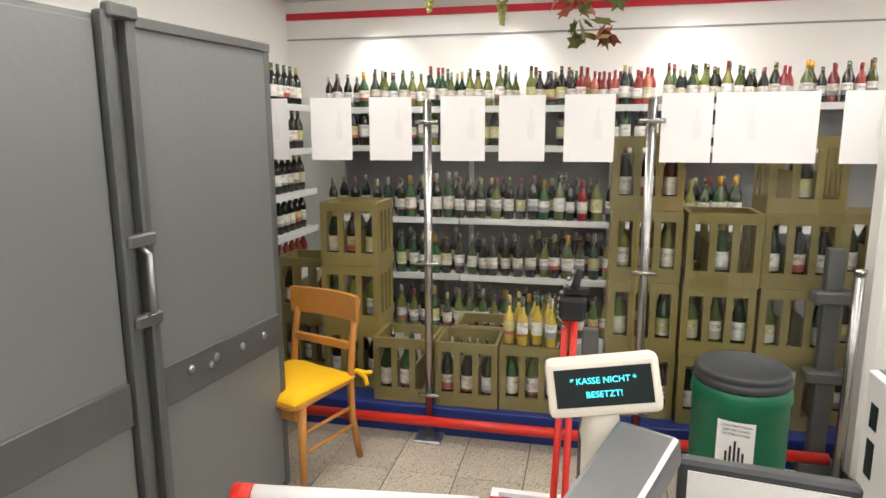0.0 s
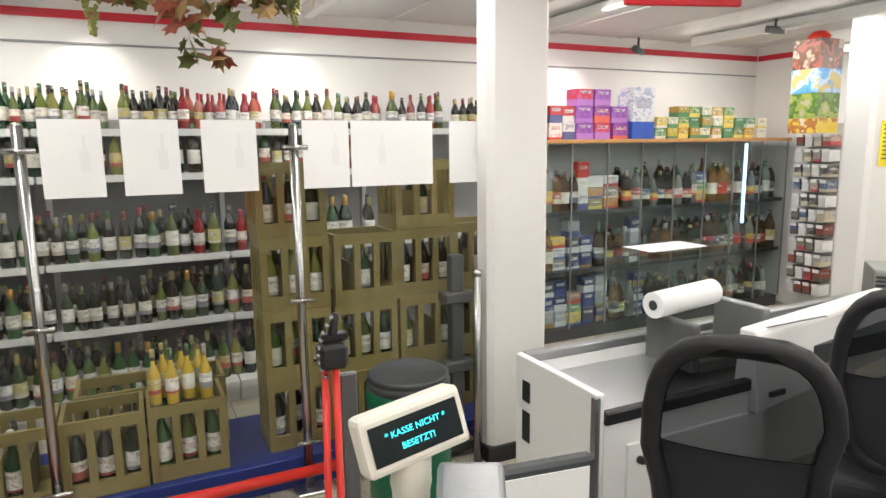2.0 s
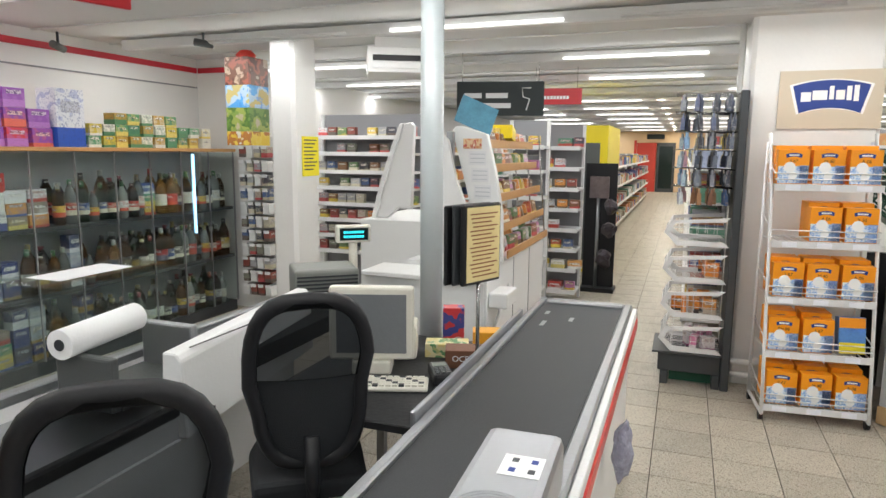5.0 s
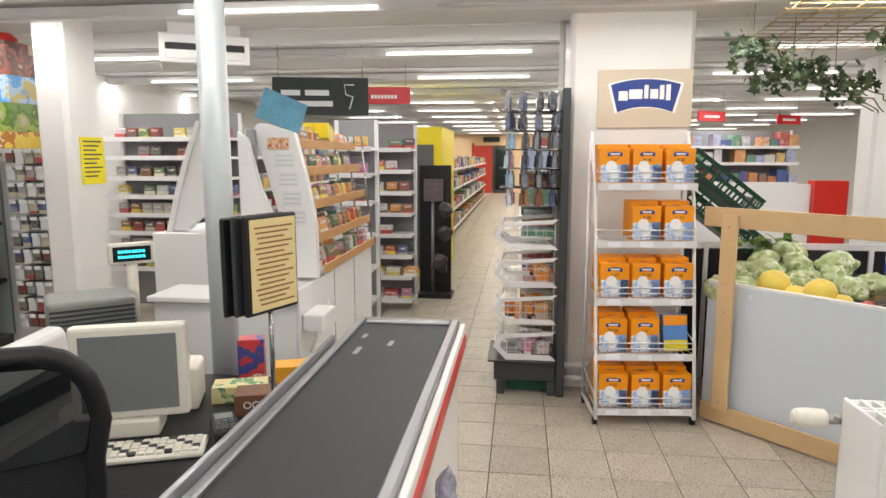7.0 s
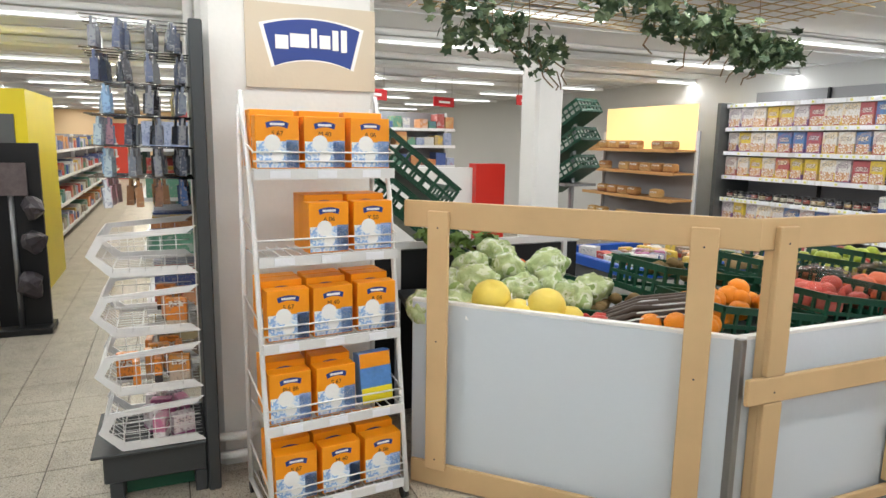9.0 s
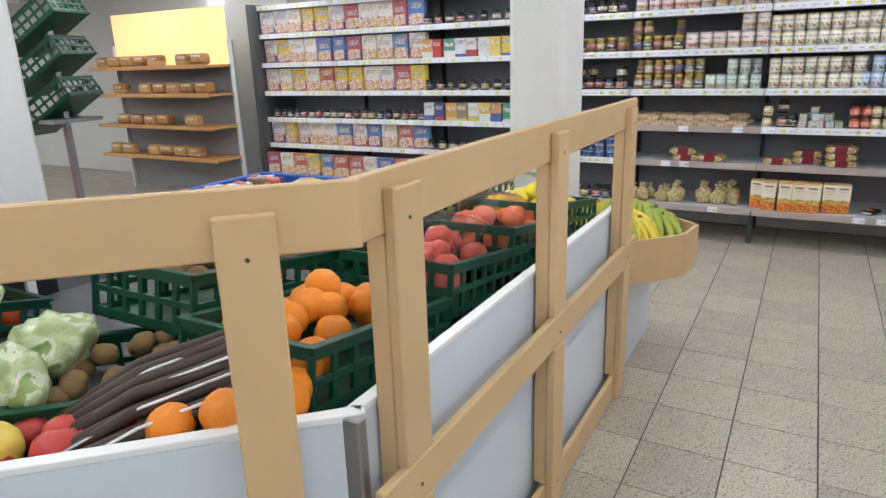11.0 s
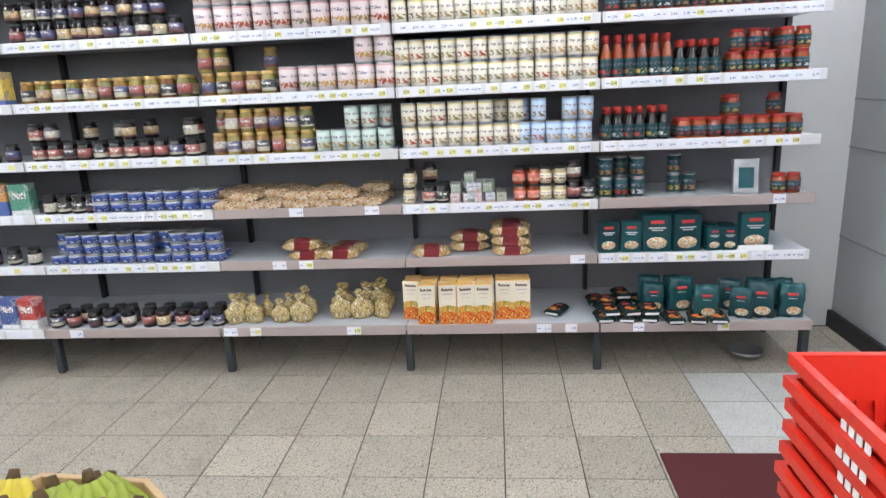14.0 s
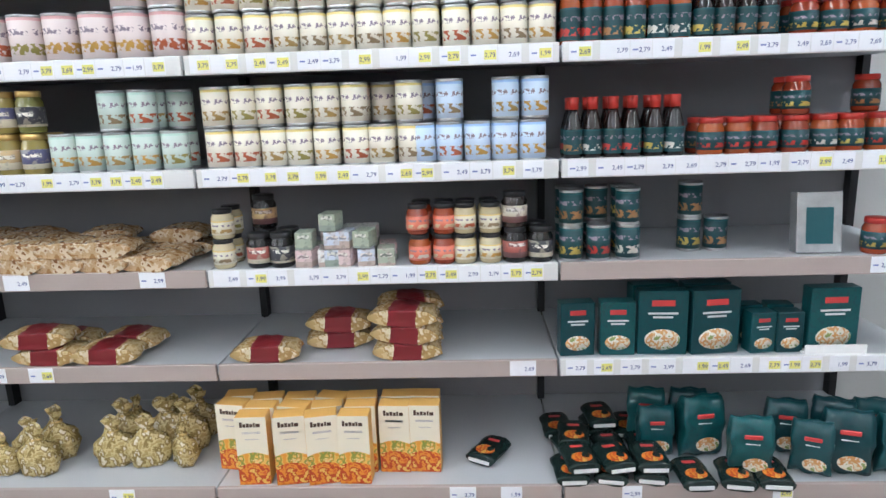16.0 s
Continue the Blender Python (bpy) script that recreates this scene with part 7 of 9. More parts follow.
def heap(me, label, cat, group, m, w, d, base, rise, r, count):
    for i in range(count):
        x, y = R.uniform(-w / 2, w / 2), R.uniform(-d / 2, d / 2)
        h = base + rise * max(0, (1 - (2 * x / w) ** 2)) * max(0, (1 - (2 * y / d) ** 2)) * R.uniform(0.5, 1.0)
        ob = tagged(new(me.name, me), label, cat, group)
        ob.matrix_basis = m @ pose(x, y, h, R.uniform(-25, 25), R.uniform(-25, 25), R.uniform(0, 360))

# along the x = 4.06 side, from the corner towards the bananas
def crate_row(k, yc, xc=4.34, z=0.74):
    m = pose(xc, yc, z, 0, -9, 90)
    put_crate(m)
    return m
m = crate_row(0, -1.98)
heap(me_or, "orange with dimpled peel in the crate", "orange", "oranges", m, 0.5, 0.3, 0.1, 0.12, 0.042, 26)
m = crate_row(1, -2.57)
heap(me_onion, "red netted onion in the crate", "onion", "onions in nets", m, 0.5, 0.3, 0.1, 0.1, 0.045, 30)
m = crate_row(2, -3.0)
heap(me_peach, "pink grapefruit in the crate", "grapefruit", "grapefruit", m, 0.5, 0.3, 0.1, 0.1, 0.046, 28)
m = crate_row(3, -3.38)
heap(me_lemon, "yellow lemon in a clear net", "lemon", "lemons", m, 0.46, 0.3, 0.11, 0.09, 0.033, 30)
for yc, me_, lab_, cat in ((-2.05, me_kiwi, "brown kiwi in the back crate", "kiwi"), (-2.63, me_pot, "potato in the back crate", "potato"), (-3.0, me_lime, "green lime in the back crate", "lime"), (-3.38, me_lime, "green lime in the back crate", "lime")):
    m = pose(4.75, yc, 0.815, 0, -9, 90)
    put_crate(m)
    heap(me_, lab_, cat, cat + "s", m, 0.5, 0.3, 0.1, 0.08, 0.035, 28)
# net bags over the onions: crinkled clear film
FILM = clear_glass("clear_net_film", (0.97, 0.82, 0.8), 0.2, 0.02)
def film(m, w, d, h, tint=FILM, label="clear film bag over the fruit"):
    bm = bmesh.new()
    n = 14
    g_ = [[bm.verts.new((w * (i / n - 0.5), d * (j / n - 0.5), h * max(0, 1 - (2 * i / n - 1) ** 4) * max(0, 1 - (2 * j / n - 1) ** 4) + 0.02 * noise.noise((i * 0.9, j * 0.9, w * 10)))) for j in range(n + 1)] for i in range(n + 1)]
    for i in range(n):
        for j in range(n):
            bm.faces.new((g_[i][j], g_[i + 1][j], g_[i + 1][j + 1], g_[i][j + 1])).smooth = True
    ob = tagged(part("film_bag", bm, tint), label, "film bag", "film bags")
    ob.matrix_basis = m
    ob.visible_shadow = False
film(pose(4.34, -2.57, 0.865, 0, -9, 90), 0.5, 0.32, 0.14)
film(pose(4.36, -3.38, 0.865, 0, -9, 90), 0.45, 0.3, 0.14, clear_glass("clear_film", (0.97, 0.98, 0.97), 0.2, 0.02))
film(pose(4.34, -3.0, 0.865, 0, -9, 90), 0.4, 0.3, 0.13)
seg_p = seg_m @ pose(0, 0, 0.05)
# along the diagonal side: cabbages, melons, roots, oranges
def on_diag(x, y, z):
    return seg_p @ pose(x, y, z)
me_cab = []
for s in range(3):
    bm = bmesh.new()
    bmesh.ops.create_icosphere(bm, subdivisions=4, radius=0.085)
    for v in bm.verts:
        v.co += v.co.normalized() * (0.04 * noise.noise(v.co * 9 + Vector((s * 5, 0, 0))) + 0.034 * abs(noise.noise(v.co * 19 + Vector((s, 3, 1)))) + 0.012 * noise.noise(v.co * 48))
    for f in bm.faces:
        f.smooth = True
    me_cab.append(mesh_of("cabbage", bm, F_CABB))
for x, y, z in ((0.02, 0.14, 0.78), (0.18, 0.15, 0.79), (0.05, 0.3, 0.86), (0.22, 0.32, 0.87), (0.38, 0.36, 0.85), (0.1, 0.48, 0.92), (0.3, 0.5, 0.92), (0.5, 0.5, 0.86), (0.62, 0.42, 0.82), (0.45, 0.64, 0.92), (0.2, 0.64, 0.96), (0.7, 0.55, 0.84)):
    ob = tagged(new("cabbage", R.choice(me_cab)), "wrapped pale green pointed cabbage on the stand", "cabbage", "cabbages")
    ob.matrix_basis = seg_p @ pose(x, y, z - 0.03, R.uniform(0, 60), R.uniform(-30, 30), R.uniform(0, 360)) @ Matrix.Diagonal((1.2, 1.0, 0.82, 1))
for x, y, z, s in ((0.33, 0.16, 0.82, 1.05), (0.47, 0.13, 0.77, 0.85), (0.58, 0.17, 0.81, 1.0), (0.26, 0.1, 0.745, 0.8), (0.63, 0.1, 0.745, 0.8), (0.68, 0.2, 0.76, 0.7)):
    ob = tagged(new("melon", me_melon), "round yellow melon with a small sticker", "melon", "melons")
    ob.matrix_basis = seg_p @ pose(x, y, z, R.uniform(-30, 30), R.uniform(-30, 30), R.uniform(0, 360)) @ Matrix.Scale(s, 4)
    st_ = bpart("sticker", (-0.02, 0.02, -0.088, -0.084, -0.012, 0.018), PAPER, ob)
m = seg_p @ pose(0.82, 0.2, 0.70, 0, 0, 0)
heap(me_apple, "mixed apple on the produce stand", "apple", "apples", m, 0.3, 0.2, 0.03, 0.06, 0.038, 12)
m = seg_p @ pose(0.95, 0.42, 0.72)
put_crate(seg_p @ pose(0.95, 0.5, 0.62, 0, 0, 0))
heap(me_kiwi, "brown kiwi in the crate", "kiwi", "kiwis", seg_p @ pose(0.95, 0.5, 0.72), 0.5, 0.3, 0.03, 0.07, 0.03, 30)
ob = thing("black_salsify_bundle", "dark striped bag of root vegetables on the stand", "vegetables", at=seg_p)
for i in range(9):
    bm = bmesh.new()
    y = 0.08 + 0.024 * i
    e_ = R.uniform(-0.012, 0.012)
    bent(bm, [(0.78 + e_, y, 0.73 + 0.004 * i), (0.87, y + e_, 0.772 + 0.006 * i), (0.95, y + 0.01, 0.8 + 0.008 * i + e_), (1.08, y + 0.03 + e_, 0.82 + 0.008 * i), (1.2 + 2 * e_, y + 0.05, 0.84 + 0.008 * i)], R.uniform(0.011, 0.016), 7)
    part("root", bm, F_EGG, ob)
for i in range(4):
    bm = bmesh.new()
    bent(bm, [(0.8, 0.07 + 0.055 * i, 0.75 + 0.01 * i), (0.97, 0.08 + 0.055 * i, 0.824 + 0.012 * i), (1.18, 0.12 + 0.055 * i, 0.862 + 0.012 * i)], 0.0035, 5)
    part("bag_stripe", bm, PAPERGREY, ob)
heap(me_or, "large orange on the stand corner", "orange", "oranges", seg_p @ pose(1.14, 0.14, 0.72), 0.26, 0.12, 0.08, 0.05, 0.045, 9)
# upper tiers behind with leafy greens and tomatoes
ut = thing("produce_tier", "slanted rear tier of the produce stand", "produce stand")
bpart("deck", (5.75, 6.0, -2.1, -0.7, 0.9, 0.93), DARKGREY, ut)
bpart("front_panel", (5.72, 5.749, -2.1, -0.7, 0.0, 0.95), BLACK, ut)
bpart("light_strip_edge", (5.70, 5.719, -2.1, -0.7, 0.96, 1.0), SHELFWHITE, ut)
for y in (-0.9, -1.5, -2.0):
    bpart("post", (5.70, 5.73, y - 0.015, y + 0.015, 0.0, 0.96), SHELFWHITE, ut)
m = pose(5.55, -1.55, 0.72, 0, -14, 90)
put_crate(m)
heap(me_tom, "ripe tomato in the rear crate", "tomato", "tomatoes", m, 0.5, 0.3, 0.1, 0.08, 0.034, 40)
for yc, zc in ((-0.95, 1.1), (-0.95, 1.35)):
    put_crate(pose(5.9, yc, zc, 0, -38, 90), "dark green crate tilted on the rear tier")
leaf_cluster("leafy_greens", "bunch of leafy green vegetables", [("leaves", mat("salad_leaf", (0.16, 0.26, 0.06), 0.5, var=0.4, s1=9))], [(5.6, -1.05, 1.02), (5.6, -1.25, 1.0), (5.6, -1.4, 1.0)], 60, 0.07, 0.05)["category"] = "vegetables"
# banana tray and its pedestal
bt = thing("banana_stand", "octagonal wooden banana tray on a pale grey pedestal", "produce stand")
OUT = [(3.99, -3.7), (3.79, -3.93), (3.76, -4.14), (3.98, -4.34), (4.25, -4.36), (4.34, -4.2), (4.34, -3.74)]
bm = bmesh.new()
plate(bm, OUT, 0.47, 0.49)
part("tray_floor", bm, MAPLE, bt)
for (x0, y0), (x1, y1) in zip(OUT, OUT[1:] + OUT[:1]):
    L = math.hypot(x1 - x0, y1 - y0)
    bpart("tray_side", (-0.004, L + 0.004, -0.008, 0.008, 0.45, 0.66), MAPLE, bt, "", 0.002, Matrix.Translation((x0, y0, 0)) @ Matrix.Rotation(math.atan2(y1 - y0, x1 - x0), 4, "Z"))
bpart("pedestal", (4.0, 4.33, -4.3, -3.76, 0, 0.468), LIGHTGREY, bt, "", 0.004)
BAN_Y = mat("banana_peel_yellow", (0.72, 0.56, 0.04), 0.4, var=0.25, s1=10, s2=50, rnd=0.12)
BAN_G = mat("banana_peel_green", (0.36, 0.42, 0.05), 0.4, var=0.25, s1=10, s2=50, rnd=0.12)
BAN_TIP = mat("banana_stem_brown", (0.1, 0.06, 0.02), 0.7)
def banana_bunch(n, m_):
    """Meshes of the single fingers of a hand of bananas, and of its crown."""
    fingers = []
    tips = bmesh.new()
    for i in range(n):
        bm = bmesh.new()
        a = -0.75 + 1.5 * i / (n - 1)
        low = 0.02 * (i % 2)
        pts_ = []
        for k in range(9):
            u = k / 8
            rad = 0.012 + 0.085 * math.sin(u * 2.0) + low * u
            pts_.append((rad * math.sin(1.3 * a) + 0.008 * (i - (n - 1) / 2), -rad * math.cos(1.3 * a), 0.15 - 0.165 * u - 0.012 * math.sin(3 * u)))
        rs = []
        for k, p in enumerate(pts_):
            u = k / 8
            r_ = 0.0195 * max(0.3, math.sin(math.pi * min(1, 0.1 + 0.84 * u)) ** 0.45)
            d_ = (Vector(pts_[min(k + 1, 8)]) - Vector(pts_[max(k - 1, 0)])).normalized()
            s_ = d_.cross(Vector((math.cos(1.3 * a), math.sin(1.3 * a), 0.05))).normalized()
            q_ = s_.cross(d_)
            rs.append([bm.verts.new(Vector(p) + r_ * (math.cos(t_) * s_ + math.sin(t_) * q_)) for t_ in [6.2832 * w / 6 for w in range(6)]])
        skin(bm, rs)
        fingers.append(mesh_of("banana", bm, m_))
        tube(tips, pts_[8], Vector(pts_[8]) + Vector((0, 0.004, -0.01)), 0.006, 0.004, 5)
    tube(tips, (0, 0.0, 0.14), (0, 0.008, 0.17), 0.017, 0.01, 7)
    return fingers, mesh_of("crown", tips, BAN_TIP)
bun = [banana_bunch(6, BAN_Y), banana_bunch(5, BAN_G), banana_bunch(6, BAN_Y)]
def put_bunch(k, m):
    ob = thing("banana_bunch", "bunch of greenish yellow bananas in the tray" if k == 1 else "bunch of ripening yellow bananas in the tray", "bananas", "banana bunches", at=m)
    for nm, me_ in [("banana", q) for q in bun[k][0]] + [("crown", bun[k][1])]:
        c = new(nm, me_)
        c.parent = ob
for i in range(30):
    x = 3.87 + 0.088 * (i % 6) + R.uniform(-0.015, 0.015)
    y = -4.24 + 0.1 * (i // 6) + R.uniform(-0.015, 0.015)
    z = 0.53 + 0.10 * (1 - abs((i % 6) - 2.5) / 3) * (1 - abs(i // 6 - 2) / 3) + R.uniform(0, 0.025)
    x = max(x, 3.895 + max(0.0, -4.1 - y))
    y = min(y, -3.86)
    x += max(0.0, 7.93 - (x - y))
    put_bunch(1 if (y < -4.02 and x < 4.15) else R.choice([0, 2, 1]), pose(x, y, z, R.uniform(-22, 8), R.uniform(-12, 12), 205 + R.uniform(-45, 45)))
# ivy on netting above the produce
ivp = [(4.95 + 0.09 * i, -0.85 - 0.12 * i, 2.2 - 0.02 * i + 0.05 * math.sin(i * 1.7)) for i in range(9)] + [(5.0, -0.9, 2.16), (5.2, -1.0, 2.1), (5.4, -1.15, 2.08)]
leaf_cluster("ivy_garland", "dark artificial ivy garland under the ceiling", [("ivy_leaves", IVY), ("pale_ivy_leaves", IVY2)], ivp, 170, 0.052, 0.075)
TWIG = mat("dry_brown_twig", (0.2, 0.13, 0.06), 0.8, var=0.3)
def cords(parent, n):
    for k in range(n):
        p_ = ivp[(k * len(ivp)) // n]
        bm = bmesh.new()
        tube(bm, (p_[0], p_[1], p_[2] - 0.04), (p_[0] + 0.02, p_[1], CEIL), 0.0025, seg=5)
        part("cord", bm, TWIG, parent)


def twigs(parent, n):
    for k in range(n):
        bm = bmesh.new()
        a_ = Vector(ivp[R.randrange(len(ivp) - 3)])
        pts_ = [a_ + Vector((0.16 * q + R.uniform(-0.02, 0.02), -0.14 * q + R.uniform(-0.05, 0.05), -0.03 * q + R.uniform(-0.03, 0.04))) for q in range(5)]
        bent(bm, pts_, 0.005, 5)
        part("twig", bm, TWIG, parent)
twigs(bpy.data.objects["ivy_garland"], 7)
cords(bpy.data.objects["ivy_garland"], 4)
ivp = [(4.85 + 0.05 * i, -1.6 - 0.16 * i, 2.24 - 0.012 * i + 0.04 * math.sin(i * 1.3)) for i in range(12)] + [(5.2, -2.6, 2.14), (5.25, -2.9, 2.12), (5.3, -3.2, 2.14)]
iv2 = leaf_cluster("ivy_garland", "dark artificial ivy garland under the ceiling", [("ivy_leaves", IVY), ("pale_ivy_leaves", IVY2)], ivp, 380, 0.06, 0.07)
twigs(iv2, 8)
cords(iv2, 5)
bm = bmesh.new()
for i in range(16):
    tube(bm, (4.4 + 0.13 * i, -0.95 - 0.02 * i, 2.42), (4.55 + 0.13 * i, -3.7, 2.4), 0.004, seg=5)
    tube(bm, (4.4, -1.0 - 0.17 * i, 2.41), (6.4, -1.2 - 0.17 * i, 2.41), 0.004, seg=5)
tagged(part("net", bm, NET), "straw netting stretched under the ceiling above the produce", "net")

# ---- cooler island, bread shelf and things beyond ----
cl = thing("cooler_island", "dark chest cooler with a blue rim", "cooler")
bpart("body", (5.89, 6.87, -4.35, -2.7, 0.0, 0.63), mat("cooler_grey", (0.1, 0.105, 0.115), 0.4), cl, "", 0.01)
for d4 in ((5.85, 6.92, -2.71, -2.65), (5.85, 6.92, -4.4, -4.34), (5.85, 5.91, -4.34, -2.71), (6.86, 6.92, -4.34, -2.71)):
    bpart("rim", (d4[0], d4[1], d4[2], d4[3], 0.631, 0.71), mat("blue_rim", (0.01, 0.08, 0.42), 0.35), cl, "", 0.008)
for i in range(60):
    put("carton_low" if R.random() < 0.5 else "sweet", R.uniform(5.98, 6.78), R.uniform(-4.2, -2.82), 0.631, R.uniform(0, 360), group="goods in the cooler")
hw = thing("serving_counter", "pale serving counter with a red side", "counter")
bpart("front", (9.6, 9.7, -3.2, -1.2, 0, 1.25), WHITEPL, hw)
bpart("side", (9.5, 9.7, -3.6, -3.201, 0, 1.3), REDPAINT, hw)
gondola("rear_shelf", "far grey shelf with packed goods", pose(11.5, 0.2, 0, 0, 0, -90), 4.0, 0.4, [0.9, 1.2, 1.5, 1.75], ["carton_low", "sweet", "carton"], 0.85, True)
st3 = thing("crate_stand", "slanted steel stand with green crates", "display stand")
for z in (1.15, 1.45, 1.75):
    put_crate(pose(8.5, -3.9, z, 0, 32, 20), "dark green crate on the slanted stand")
bpart("post", (8.45, 8.5, -3.92, -3.88, 0, 1.8), ALU, st3)
bpart("shelf", (8.3, 8.8, -4.1, -3.7, 1.1, 1.13), ALU, st3)
br = gondola("bread_shelf", "warm lit bread shelf with loaves", pose(10.9, -6.2, 0, 0, 0, 180) @ pose(0, -0.45, 0), 2.0, 0.4, [0.5, 0.85, 1.2, 1.5], ["bread"], 0.8, lip=WOODLIP, mat_b=WOODLIP)
bpart("lit_back", (0.05, 1.95, 0.36, 0.375, 1.5, 2.1), BREADGLOW, br, "glowing yellow panel")

# ---- long grocery shelf ----
LV = [0.285, 0.62, 0.905, 1.19, 1.49, 1.79, 2.08]
def text_mesh(text, size, material):
    ob = lettering("price_print", text, size, material, None, pose(0, 0, 0), 0.0002)
    me_ = ob.data
    bpy.data.objects.remove(ob)
    return me_
PRICES = [text_mesh(t_, 0.0165, NAVY) for t_ in ("2,79", "2,69", "3,79", "2,79", "1,99", "2,49", "2,99")]
def bay(x0, x1, lips, name="grocery_shelf"):
    t = thing(name, "grey steel grocery wall shelf with price rails", "shelf", "grocery shelf bays")
    bpart("back_panel", (x0, x1, -6.86, -6.84, 0.1, 2.25), SHELFBACK, t)
    for x in (x0,):
        bpart("upright", (x - 0.012, x + 0.012, -6.839, -6.8, 0.0, 2.25), BLACK, t)
        bpart("leg", (x - 0.02, x + 0.02, -6.345, -6.30, 0.0, 0.235), DARKGREY, t, "", 0.006)
        bpart("base_arm", (x - 0.015, x + 0.015, -6.8, -6.31, 0.19, 0.234), DARKGREY, t)
    for k, z in enumerate(LV):
        yf = -6.25 if k == 0 else -6.355
        bpart("shelf_board", (x0 + 0.003, x1 - 0.003, -6.838, yf, z - 0.03, z), SHELFGREY, t)
        lp = bpart("price_rail", (x0 + 0.004, x1 - 0.004, yf + 0.001, yf + 0.014, z - 0.045, z + 0.006), lips[k], t, "", 0.002)
        full = lips[k] is SHELFWHITE
        x = x1 - 0.02
        while x > x0 + 0.08:
            w = R.choice([0.055, 0.06, 0.075])
            if full or R.random() < 0.22:
                tag = bpart("price_tag", (x - w, x, yf + 0.0142, yf + 0.0152, z - 0.041, z + 0.004), TAG, lp)
                yel = R.random() < 0.45
                if yel:
                    bpart("price_field", (x - w + 0.003, x - w + 0.034, yf + 0.0153, yf + 0.0157, z - 0.032, z - 0.008), TAGYEL, tag)
                if x0 < 4.7:
                    c_ = new("price_print", R.choice(PRICES))
                    c_.parent, c_.matrix_basis = tag, pose(x - w + 0.019, yf + 0.0158, z - 0.021, 90, 0, 180)
                    if R.random() < 0.6:
                        bpart("small_print", (x - 0.02, x - 0.006, yf + 0.0153, yf + 0.0156, z - 0.022, z - 0.018), TAGINK, tag)
            x -= w + (R.choice([0.0015, 0.002, 0.02]) if full else 0.07)
    return t
L_, B_ = SHELFWHITE, LIPBROWN
for x0, x1, lips in ((1.62, 2.66, (B_, L_, B_, L_, L_, L_, L_)), (2.66, 3.655, (B_, B_, L_, L_, L_, L_, L_)), (3.655, 4.66, (B_, B_, B_, L_, L_, L_, L_)), (4.66, 5.66, (B_, L_, L_, L_, L_, L_, L_)), (5.66, 6.66, (L_, L_, L_, L_, L_, L_, L_)), (6.66, 7.66, (L_, L_, L_, L_, L_, L_, L_)), (7.66, 8.7, (L_, L_, L_, L_, L_, L_, L_))):
    bay(x0, x1, lips)
endp = bpart("shelf_end", (8.7, 8.76, -6.86, -6.25, 0, 2.1), GREYTRIM)
tagged(endp, "grey steel end panel of the shelf", "panel")

def can_proto(name, r, h, paper, label, cat, lid=STEEL, lid_h=0.004, glass=None):
    bm = bmesh.new()
    if glass is None:
        lathe(bm, [(r * 0.97, 0), (r, 0.003), (r, 0.006), (r * 0.985, 0.008), (r * 0.985, h - 0.008), (r, h - 0.006), (r, h - 0.002), (r * 0.96, h), (r * 0.94, h - 0.004), (0.0, h - 0.004)], 18)
        ob = part(name, bm, STEEL)
        tagged(ob, label, cat)
        bm = bmesh.new()
        lathe(bm, [(r * 0.99, 0.008), (r * 0.99, h - 0.008)], 18)
        part("label", bm, paper, ob, "printed paper label")
    else:
        lathe(bm, [(r * 0.9, 0), (r, 0.006), (r, h * 0.72), (r * 0.82, h * 0.84), (r * 0.8, h * 0.9)], 16)
        ob = part(name, bm, glass)
        tagged(ob, label, cat)
        bm = bmesh.new()
        lathe(bm, [(r + 0.0008, h * 0.15), (r + 0.0008, h * 0.62)], 16)
        part("label", bm, paper, ob, "printed paper label")
        bm = bmesh.new()
        lathe(bm, [(r * 0.86, h * 0.85), (r * 0.88, h * 0.86), (r * 0.88, h * 0.985), (r * 0.84, h), (0.0, h)], 16)
        part("lid", bm, lid, ob)
    return ob

